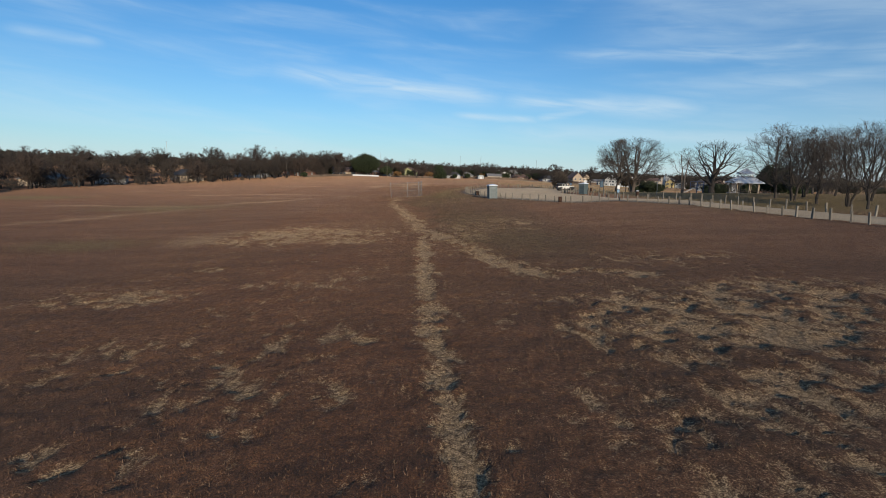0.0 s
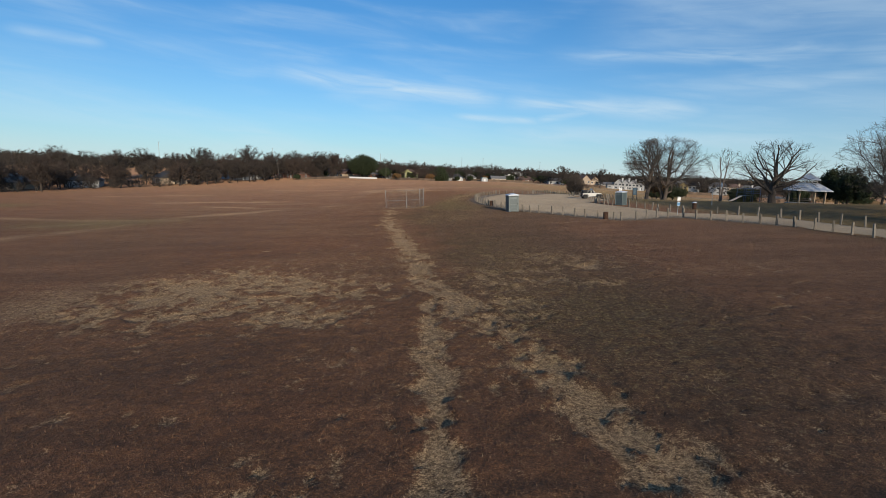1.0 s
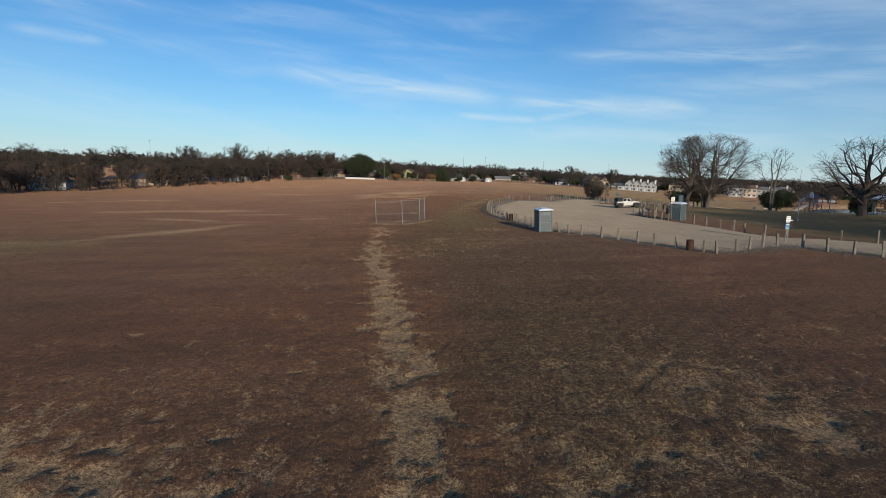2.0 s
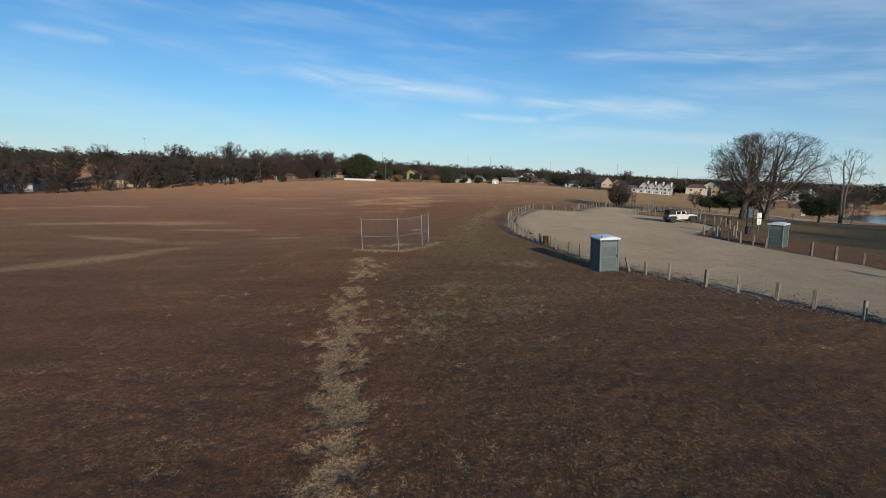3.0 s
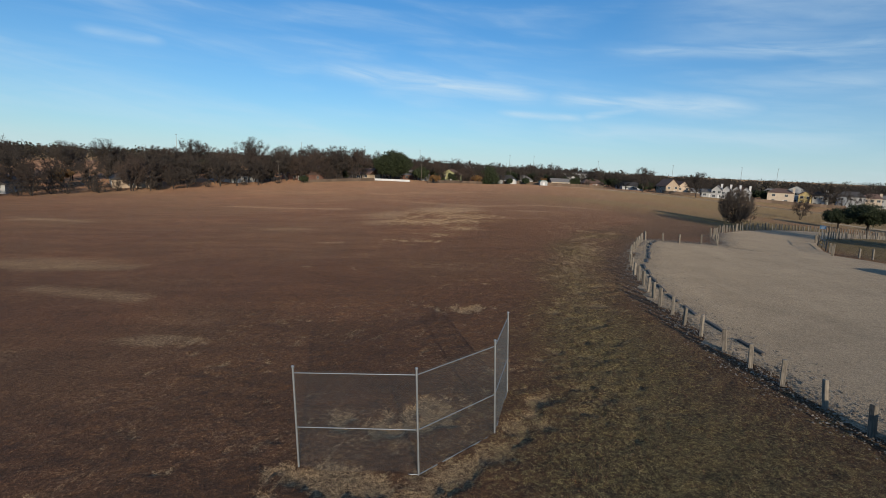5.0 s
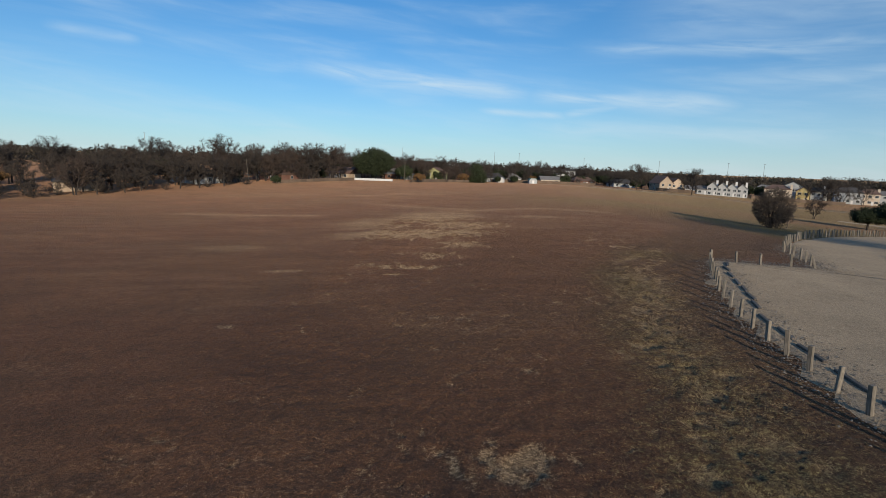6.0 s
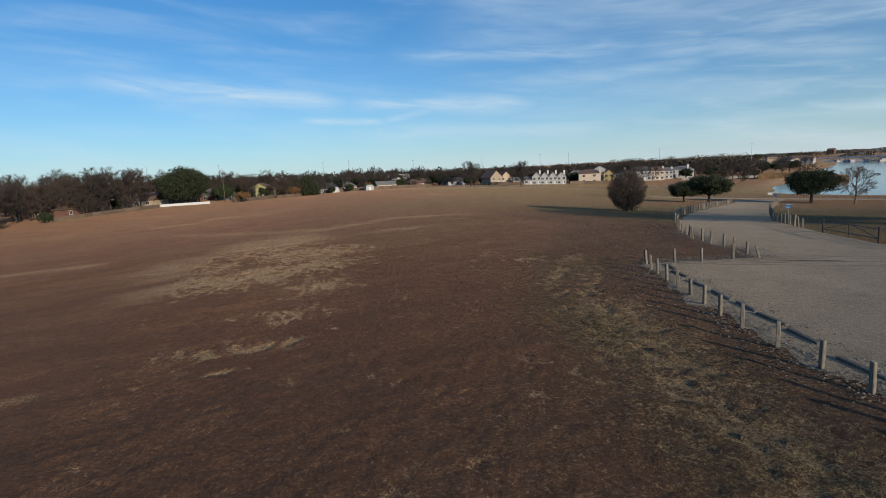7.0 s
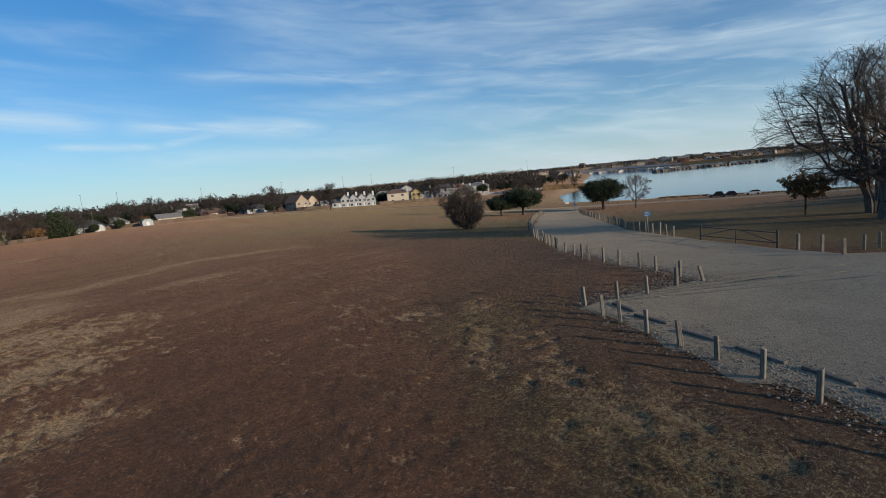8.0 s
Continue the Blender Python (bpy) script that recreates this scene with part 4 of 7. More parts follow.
# ---------------------------------------------------------------- portable toilets
def portable_toilet(x, y, rz, label, size=1.17):
    t = thing("portable_toilet", label, "portable toilet", "portable toilets by the lot")
    w, d, hh = 0.59, 0.61, 2.08
    for sx in (-1, 1):
        for sy in (-1, 1):
            part("corner_post", Shape().box(sx * w - 0.06, sy * d - 0.06, 0.0, sx * w + 0.06, sy * d + 0.06, hh, bevel=0.02), "wcpanel", t)
    part("base", Shape().box(-w - 0.07, -d - 0.07, -0.25, w + 0.07, d + 0.07, 0.12, bevel=0.03), "wcgrey", t, "dark grey skid base")
    for nm, m in (("back_panel", pose(0, d, 0, 0, 0, 180)), ("side_panel", pose(w, 0, 0, 0, 0, 90)), ("side_panel", pose(-w, 0, 0, 0, 0, -90))):
        s = Shape()
        hw = w if nm == "back_panel" else d
        s.box(-hw + 0.04, -0.02, 0.1, hw - 0.04, 0.03, hh - 0.03, m)
        s.box(-hw + 0.1, -0.045, 0.2, hw - 0.1, -0.02, 0.95, m, bevel=0.0)
        s.box(-hw + 0.1, -0.045, 1.05, hw - 0.1, -0.02, 1.75, m)
        for k in range(5):
            s.box(-hw + 0.14, -0.035, 1.80 + k * 0.045, -0.05, -0.02, 1.82 + k * 0.045, m)
            s.box(0.05, -0.035, 1.80 + k * 0.045, hw - 0.14, -0.02, 1.82 + k * 0.045, m)
        part(nm, s, "wcgrey", t)
    door = Shape().box(-w + 0.07, -d - 0.025, 0.13, w - 0.07, -d + 0.02, hh - 0.16, bevel=0.0)
    dr = part("door", door, "wcpanel", t, "grey moulded plastic door")
    s = Shape()
    s.box(-w + 0.13, -d - 0.045, 1.0, w - 0.15, -d - 0.02, 1.62)
    s.box(-w + 0.13, -d - 0.045, 0.2, w - 0.15, -d - 0.02, 0.94)
    part("door_panel", s, "wcgrey", dr)
    for cx in (-0.25, 0.28):
        part("door_handle", Shape().path([(cx - 0.11, -d - 0.06, 0.55), (cx - 0.06, -d - 0.085, 0.52), (cx + 0.06, -d - 0.085, 0.52), (cx + 0.11, -d - 0.06, 0.55)], 0.016), "wcpanel", dr)
    part("latch", Shape().box(w - 0.15, -d - 0.06, 0.95, w - 0.09, -d - 0.025, 1.1, bevel=0.012), "blacksteel", dr, "black door latch")
    s = Shape()
    for k in range(4):
        s.box(-w + 0.12, -d - 0.03, hh - 0.14 + k * 0.03, w - 0.12, -d + 0.0, hh - 0.125 + k * 0.03)
    part("vent", s, "wcpanel", t)
    # arched roof
    n = 10
    vs, fs = [], []
    for j in range(n + 1):
        for i in range(n + 1):
            u, v = -1 + 2 * i / n, -1 + 2 * j / n
            vs.append((u * (w + 0.11), v * (d + 0.11), hh + 0.06 + 0.16 * (1 - abs(u) ** 2.2) * (1 - 0.55 * v * v)))
    fs = [(j * (n + 1) + i, j * (n + 1) + i + 1, (j + 1) * (n + 1) + i + 1, (j + 1) * (n + 1) + i) for j in range(n) for i in range(n)]
    rim = [j * (n + 1) + i for j, i in [(0, i) for i in range(n)] + [(j, n) for j in range(n)] + [(n, i) for i in range(n, 0, -1)] + [(j, 0) for j in range(n, 0, -1)]]
    o = len(vs)
    vs += [(vs[k][0], vs[k][1], hh - 0.03) for k in rim]
    m = len(rim)
    fs += [(rim[(k + 1) % m], rim[k], o + k, o + (k + 1) % m) for k in range(m)] + [tuple(o + k for k in range(m))[::-1]]
    part("roof", Shape().add(vs, fs), "wcroof", t, "white domed plastic roof")
    part("vent_pipe", Shape().tube((-w + 0.1, -d + 0.1, hh), (-w + 0.1, -d + 0.1, hh + 0.2), 0.035, 0.035, 10), "blacksteel", t, "black vent pipe")
    t.matrix_basis = place(x, y, 0, 0, True) @ pose(0, 0, 0, 0, 0, rz) @ Matrix.Scale(size, 4)
    return t


portable_toilet(9.7, 93.25, 10, "dark grey portable toilet with a white roof")
portable_toilet(29.6, 104.1, -52, "grey green portable toilet with a white roof, door shut", 1.04)


# ---------------------------------------------------------------- backstop
def backstop():
    b = thing("backstop_fence", "galvanised chain link baseball backstop on dry grass", "backstop")
    pts = [(-10.05, 103.8), (-6.62, 103.85), (-4.45, 106.2), (-3.90, 109.30)]
    top = 3.05
    base = [Vector((x, y, h(x, y))) for x, y in pts]
    up = GROUND_TILT.to_3x3() @ Vector((0, 0, 1))
    for i, p in enumerate(base):
        s = Shape().tube(p - up * 0.3, p + up * (top + 0.14), 0.03, 0.03, 10)
        s.lathe([(0.045, 0), (0.05, 0.03), (0.03, 0.06), (0.0, 0.07)], 10, Matrix.Translation(p + up * (top + 0.14)))
        part("post", s, "galv", b)
    for p, q in zip(base[:-1], base[1:]):
        for z, nm in ((top - 0.02, "top_rail"), (1.42, "middle_rail"), (0.07, "bottom_rail")):
            part(nm, Shape().tube(p + up * z, q + up * z, 0.015, 0.015, 8), "galv", b)
        d = (q - p)
        L = d.length
        d = d.normalized()
        s = Shape()
        pitch, W, H0, H1 = 0.075, 0.0021, 0.05, top + 0.05
        hgt = H1 - H0
        nrm = d.cross(up).normalized()
        k = -int(hgt / pitch)
        while k * pitch < L:
            for sgn in (1, -1):
                u0 = k * pitch
                a0, a1 = max(u0, 0), min(u0 + hgt, L)
                if a1 > a0:
                    z0, z1 = a0 - u0, a1 - u0
                    if sgn < 0:
                        z0, z1 = hgt - z0, hgt - z1
                    off = nrm * (0.003 * sgn)
                    s.tube(p + d * a0 + up * (H0 + z0) + off, p + d * a1 + up * (H0 + z1) + off, W, W, 3, False)
            k += 1
        part("chain_link", s, "wire", b, "woven wire mesh")


backstop()


# ---------------------------------------------------------------- barrels, bins, signs
def barrel(x, y, label, lid=False):
    t = thing("steel_barrel", label, "barrel", "barrels round the lot")
    part("drum", Shape().lathe([(0.28, 0), (0.29, 0.02), (0.285, 0.28), (0.30, 0.295), (0.285, 0.31), (0.285, 0.57), (0.30, 0.585), (0.285, 0.60), (0.285, 0.86), (0.295, 0.88), (0.27, 0.88), (0.27, 0.80)], 22), "rust", t, smooth=False)
    part("rim", Shape().lathe([(0.285, 0.865), (0.302, 0.87), (0.302, 0.89), (0.285, 0.895)], 22), "rust", t)
    if lid:
        part("lid", Shape().lathe([(0.31, 0.89), (0.31, 0.93), (0.2, 1.0), (0.0, 1.03)], 22), "wcroof", t, "pale dented lid")
    t.matrix_basis = place(x, y, _pr.uniform(0, 360), -0.02, True, (_pr.uniform(-2, 2), _pr.uniform(-2, 2)))


barrel(18.9, 79.0, "rusty brown steel barrel standing on gravel")
barrel(7.9, 106.2, "dark rusty steel barrel standing on gravel")
barrel(36.2, 92.4, "rusty steel barrel with a pale lid on grass", True)
barrel(38.4, 128.2, "brown rusty steel barrel by the park path")


def bin_can(x, y):
    t = thing("litter_bin", "black round litter bin with slatted sides", "litter bin")
    part("body", Shape().lathe([(0.24, 0), (0.27, 0.05), (0.29, 0.8), (0.30, 0.84), (0.26, 0.84)], 18), "blacksteel", t)
    part("lid", Shape().lathe([(0.31, 0.86), (0.30, 0.93), (0.16, 1.0), (0.0, 1.01)], 18), "blacksteel", t)
    s = Shape()
    for i in range(9):
        a = 2 * math.pi * i / 9
        s.box(-0.015, 0.283, 0.1, 0.015, 0.305, 0.78, pose(0, 0, 0, 0, 0, math.degrees(a)))
    part("slats", s, "blacksteel", t)
    stand(t, x, y, tilt=True)


bin_can(33.0, 114.6)


def sign(x, y, rz, panels, label, post_h=2.3, mat="post", lean=(0, 0), group=""):
    """A post with flat panels: (mid x, mid z, width, height, material, bars)."""
    t = thing("park_sign", label, "sign", group)
    part("post", Shape().box(-0.035, -0.035, -0.3, 0.035, 0.035, post_h, bevel=0.008), mat, t)
    for cx, cz, w, hh, pm, bars in panels:
        p = part("panel", Shape().box(cx - w / 2, -0.06, cz - hh / 2, cx + w / 2, -0.04, cz + hh / 2), pm, t)
        s = Shape()
        for k in range(bars):
            z = cz + hh * (0.32 - 0.64 * k / max(1, bars - 1))
            s.box(cx - w * (0.36 - 0.05 * (k % 2)), -0.066, z - hh * 0.045, cx + w * (0.36 - 0.07 * (k % 3)), -0.0602, z + hh * 0.045)
        if bars:
            part("lettering", s, "signink" if pm == "signwhite" else "signwhite", p)
    t.matrix_basis = place(x, y, 0, 0, True, lean) @ pose(0, 0, 0, 0, 0, rz)


sign(31.9, 110.9, 12, [(0, 2.45, 0.55, 0.6, "signwhite", 4), (0, 1.78, 0.55, 0.6, "signwhite", 4)], "two white notice panels on a wooden post", 2.75)
sign(29.2, 82.7, 10, [(0, 2.05, 0.42, 0.55, "signwhite", 3), (0, 1.42, 0.42, 0.5, "signblue", 2)], "white and blue sign panels on a slim post", 2.35, "galv", (0, 3))
sign(42.7, 165.0, -38, [(0, 1.95, 0.7, 0.5, "signblue", 3)], "pale blue sign on a slim post by the road", 2.3, "galv")
sign(118.5, 230.5, -45, [(0, 1.9, 0.9, 0.9, "signwhite", 2)], "white road sign at the shore road", 2.4, "galv")
sign(131.0, 243.0, -45, [(0, 1.6, 1.2, 0.7, "signwhite", 2)], "white sign facing the gravel road", 2.0, "galv")


def notice_board(x, y, rz):
    t = thing("notice_board", "tall dark framed park notice board with a blue map", "notice board")
    for sx in (-0.5, 0.5):
        part("post", Shape().box(sx - 0.05, -0.05, -0.3, sx + 0.05, 0.05, 2.75, bevel=0.01), "blacksteel", t)
    p = part("panel", Shape().box(-0.45, -0.03, 1.05, 0.45, 0.03, 2.6), "blacksteel", t)
    part("map_sheet", Shape().box(-0.39, -0.04, 1.12, 0.39, -0.031, 2.53), "mapsheet", p)
    s = Shape()
    for k in range(7):
        s.box(-0.32, -0.046, 1.25 + k * 0.17, 0.30 - 0.06 * (k % 3), -0.0405, 1.31 + k * 0.17)
    part("lettering", s, "wcpanel", p)
    t.matrix_basis = place(x, y, 0, 0, True) @ pose(0, 0, 0, 0, 0, rz)


notice_board(40.6, 126.8, 15)


def basketball_hoop(x, y, rz):
    t = thing("basketball_hoop", "white curved pole basketball hoop with fan backboard", "basketball hoop")
    pts = [(0, 0, -0.2), (0, 0, 2.2)] + [(0, -0.9 * math.sin(a) ** 1.5, 2.2 + 0.95 * math.sin(a)) for a in np.linspace(0.2, 1.57, 6)] + [(0, -1.25, 3.15)]
    part("pole", Shape().path(pts, 0.05, 10), "galv", t, "white curved steel pole")
    fan = [(0.68 * math.sin(a) * 1.0, 3.05 + 0.62 * math.cos(a)) for a in np.linspace(-1.75, 1.75, 15)]
    part("backboard", Shape().prism(fan, -1.3, -1.25), "wcroof", t, "white fan shaped backboard")
    part("target", Shape().path([(-0.28, -1.31, 3.0), (-0.28, -1.31, 3.4), (0.28, -1.31, 3.4), (0.28, -1.31, 3.0), (-0.28, -1.31, 3.0)], 0.02), "signblue", t)
    s = Shape().path([(0.23 * math.cos(a), -1.55 + 0.23 * math.sin(a), 3.0) for a in np.linspace(0, 6.283, 17)], 0.012)
    part("ring", s, "rust", t)
    t.matrix_basis = place(x, y, 0, 0, True) @ pose(0, 0, 0, 0, 0, rz)


basketball_hoop(44.0, 102.2, 70)


# ---------------------------------------------------------------- cars
def vehicle_wheel(t, x, y, r=0.42, w=0.28):
    m = pose(x, y, r, 90, 0, 0)
    tyre = part("wheel", Shape().lathe([(r * 0.62, -w / 2), (r * 0.92, -w / 2), (r, -w * 0.36), (r, w * 0.36), (r * 0.92, w / 2), (r * 0.62, w / 2)], 24, m), "rubber", t, "black chunky tyre")
    s = Shape().lathe([(r * 0.63, -w * 0.35), (r * 0.6, -w * 0.42), (r * 0.2, -w * 0.3), (0.02, -w * 0.36), (0.02, w * 0.36), (r * 0.2, w * 0.3), (r * 0.6, w * 0.42), (r * 0.63, w * 0.35)], 16, m)
    part("rim", s, "rim", tyre)


def suv(x, y, rz):
    """Long wheelbase off-roader: nose to +x."""
    t = thing("off_road_car", "white four door off-road car with black soft top", "car")
    W = 0.80
    tub = Shape()
    tub.prism([(-2.0, 0.62), (-2.02, 1.22), (0.62, 1.24), (0.72, 1.22), (0.72, 0.55), (-1.0, 0.5)], -W, W)
    part("body", tub, "carwhite", t, "dusty white painted body")
    part("bonnet", Shape().prism([(0.72, 0.62), (0.72, 1.24), (1.2, 1.22), (2.02, 1.12), (2.08, 1.02), (2.08, 0.62)], -W + 0.1, W - 0.1), "carwhite", t)
    part("grille", Shape().prism([(2.075, 0.66), (2.075, 1.05), (2.12, 1.03), (2.12, 0.66)], -0.62, 0.62), "carwhite", t)
    s = Shape()
    for k in range(7):
        s.box(2.118, -0.36 + k * 0.115, 0.72, 2.126, -0.31 + k * 0.115, 1.0)
    part("grille_slots", s, "blacksteel", t)
    # cabin: pillars and roof, white over the doors, cloth at the back
    part("windscreen_frame", Shape().prism([(0.55, 1.24), (0.68, 1.24), (0.30, 1.76), (0.20, 1.76)], -W + 0.04, W - 0.04), "carwhite", t)
    part("windscreen", Shape().prism([(0.66, 1.27), (0.695, 1.27), (0.335, 1.74), (0.315, 1.74)], -W + 0.12, W - 0.12), "glass", t)
    part("roof", Shape().prism([(-1.98, 1.72), (-1.96, 1.84), (-1.6, 1.87), (0.05, 1.86), (0.30, 1.80), (0.30, 1.75)], -W + 0.05, W - 0.05), "cloth", t, "black soft top roof")
    part("rear_top", Shape().prism([(-2.0, 1.22), (-1.94, 1.74), (-1.02, 1.74), (-1.02, 1.22)], -W + 0.04, W - 0.04), "cloth", t, "black cloth rear quarter")
    for sy in (-1, 1):
        for x0, x1 in ((-1.0, -0.28), (-0.24, 0.56)):
            d = part("door", Shape().box(x0, sy * W - 0.015 if sy < 0 else W - 0.01, 0.58, x1, sy * W + 0.01 if sy < 0 else W + 0.015, 1.22), "carwhite", t)
            xt = x1 if x1 < 0.3 else 0.24
            part("window_frame", Shape().prism([(x0, 1.22), (x1, 1.22), (xt, 1.75), (x0, 1.75)], sy * (W - 0.06) - 0.02, sy * (W - 0.06) + 0.02), "carwhite", d)
            part("window", Shape().prism([(x0 + 0.07, 1.27), (x1 - 0.09, 1.27), (xt - 0.06, 1.69), (x0 + 0.07, 1.69)], sy * (W - 0.06) - 0.026, sy * (W - 0.06) + 0.026), "glass", d)
            part("handle", Shape().box(x0 + 0.04, sy * (W + 0.03) - 0.015, 1.08, x0 + 0.17, sy * (W + 0.03) + 0.015, 1.12), "blacksteel", d)
        for cx in (-1.47, 1.47):
            arch = [(cx - 0.62, 0.62), (cx - 0.5, 0.95), (cx - 0.3, 1.02), (cx + 0.3, 1.02), (cx + 0.5, 0.95), (cx + 0.62, 0.62), (cx + 0.54, 0.62), (cx + 0.44, 0.88), (cx + 0.27, 0.94), (cx - 0.27, 0.94), (cx - 0.44, 0.88), (cx - 0.54, 0.62)]
            part("mudguard", Shape().prism(arch, sy * 0.72, sy * 0.97) if sy > 0 else Shape().prism(arch, -0.97, -0.72), "blacksteel", t, "black flared mudguard")
            # flat black sheet on the body side, standing in for the wheel opening's shade
            part("wheel_arch", Shape().prism([(cx - 0.5, 0.5), (cx - 0.42, 0.9), (cx + 0.42, 0.9), (cx + 0.5, 0.5)], sy * W - 0.012, sy * W + 0.012), "rubber", t)
            vehicle_wheel(t, cx, sy * 0.80)
        part("step", Shape().box(-0.9, sy * 0.86 - 0.06, 0.42, 0.9, sy * 0.86 + 0.06, 0.48), "blacksteel", t)
        part("mirror", Shape().box(0.46, sy * 0.98 - 0.09, 1.22, 0.58, sy * 0.98 + 0.09, 1.4, bevel=0.02), "blacksteel", t)
        part("headlight", Shape().lathe([(0.1, 0), (0.1, 0.04), (0.06, 0.06), (0, 0.065)], 14, pose(2.11, sy * 0.48, 0.9, 0, 90, 0)), "lampglass", t)
        part("tail_light", Shape().box(-2.05, sy * 0.74 - 0.06, 0.95, -2.0, sy * 0.74 + 0.06, 1.17), "redlens", t)
    part("front_bumper", Shape().box(2.1, -0.78, 0.5, 2.34, 0.78, 0.68, bevel=0.03), "blacksteel", t)
    part("rear_bumper", Shape().box(-2.2, -0.75, 0.5, -2.0, 0.75, 0.66, bevel=0.03), "blacksteel", t)
    part("chassis", Shape().box(-2.0, -0.45, 0.34, 2.1, 0.45, 0.62), "blacksteel", t)
    sp = part("spare_wheel", Shape().lathe([(0.2, 0), (0.38, 0.0), (0.40, 0.06), (0.40, 0.2), (0.36, 0.25), (0.1, 0.25)], 24, pose(-2.02, 0.05, 1.05, 0, -90, 0)), "rubber", t, "black spare wheel on the back")
    part("rim", Shape().lathe([(0.22, 0.22), (0.2, 0.265), (0.05, 0.27)], 16, pose(-2.02, 0.05, 1.05, 0, -90, 0)), "rim", sp)
    t.matrix_basis = place(x, y, 0, -0.07, True) @ pose(0, 0, 0, 0, 0, rz)


suv(32.1, 129.6, 2)


def sedan(x, y, rz, paint, label, tall=1.0):
    t = thing("parked_car", label, "car", "cars parked by the lake")
    W = 0.86
    part("body", Shape().prism([(-2.2, 0.32), (-2.25, 0.85), (-1.9, 0.95), (1.1, 0.95), (2.1, 0.8), (2.22, 0.55), (2.18, 0.32)], -W, W), paint, t)
    part("cabin", Shape().prism([(-1.95, 0.95), (-1.6, 1.42 * tall), (-1.2, 1.5 * tall), (0.1, 1.48 * tall), (0.9, 0.95)], -W + 0.1, W - 0.1), "glass", t)
    part("roof", Shape().prism([(-1.6, 1.43 * tall), (-1.2, 1.53 * tall), (0.1, 1.51 * tall), (0.2, 1.46 * tall)], -W + 0.08, W - 0.08), paint, t)
    for cx in (-1.35, 1.35):
        for sy in (-1, 1):
            vehicle_wheel(t, cx, sy * (W - 0.1), 0.33, 0.22)
    t.matrix_basis = place(x, y, 0, -0.08) @ pose(0, 0, 0, 0, 0, rz)


sedan(156.7, 206.1, 118, "carblack", "dark green car parked above the lake", 1.2)
sedan(158.5, 203.2, 118, "carblack", "black car parked above the lake", 1.1)
sedan(163.3, 198.3, 115, "carwhite", "white car parked above the lake")
# ---------------------------------------------------------------- trees
def limb_tree(seed, height, trunk, r0, spread, levels, kids, droop=0.0, lean=0.0, forks=1, rise=0.55, reach=1.0, fine=True):
    """Branch segments of a bare tree: lists of (p, q, rp, rq, level)."""
    R = random.Random(seed)
    segs = []

    def grow(p, d, length, r, lv, twist):
        n = 5 if lv == 0 else 4 if lv < min(levels - 1, 3) and (fine or lv < 2) else 2 if (lv < levels - 1 or fine) else 1
        pts = [(p.copy(), r)]
        q, dd = p.copy(), d.copy()
        tip = 0.45 if lv == 0 else 0.25
        for i in range(n):
            wob = 0.10 if lv == 0 else 0.24
            dd = (dd + Vector((R.gauss(0, wob), R.gauss(0, wob), R.gauss(0, wob * 0.6) + (0.05 if lv < 2 else -droop)))).normalized()
            q = q + dd * (length / n)
            rr = r * (1 - (1 - tip) * (i + 1) / n)
            pts.append((q.copy(), rr))
            segs.append((pts[-2][0], pts[-1][0], pts[-2][1], rr, lv))
        if lv + 1 >= levels:
            return
        k = kids[lv]
        for j in range(k):
            f = (trunk / length if lv == 0 else 0.25) + (1 - (trunk / length if lv == 0 else 0.25)) * ((j + R.random()) / k)
            f = min(0.999, f)
            i = int(f * n)
            a, b = pts[i], pts[i + 1]
            u = f * n - i
            at = a[0].lerp(b[0], u)
            rad = a[1] + (b[1] - a[1]) * u
            axis_d = (b[0] - a[0]).normalized()
            az = twist + j * 2.4 + R.uniform(-0.5, 0.5)
            side = axis_d.orthogonal().normalized()
            side = Matrix.Rotation(az, 3, axis_d) @ side
            ang = R.uniform(0.55, 1.05) * spread * (1.15 - 0.35 * f)
            nd = (axis_d * math.cos(ang) + side * math.sin(ang)).normalized()
            if lv == 0:
                nd = (nd + Vector((0, 0, rise * 0.35))).normalized()
            grow(at, nd, length * (R.uniform(0.48, 0.66) if lv else reach * R.uniform(0.6, 0.85) * (1.12 - 0.38 * f)), rad * R.uniform(0.45, 0.66), lv + 1, R.uniform(0, 6.28))
        grow(pts[-1][0], dd, length * R.uniform(0.4, 0.55), pts[-1][1] * 0.9, lv + 1, R.uniform(0, 6.28))

    for k in range(forks):
        a = R.uniform(0, 6.28) if forks == 1 else k * 6.28 / forks + R.uniform(-0.3, 0.3)
        l = lean if forks == 1 else max(lean, 0.22)
        grow(Vector((0.3 * math.cos(a), 0.3 * math.sin(a), -0.3)) if forks > 1 else Vector((0, 0, -0.3)), Vector((math.sin(l) * math.cos(a), math.sin(l) * math.sin(a), math.cos(l))), height * R.uniform(0.62, 0.7), r0 * (1 if forks == 1 else 0.75), 0, R.uniform(0, 6.28))
    return segs


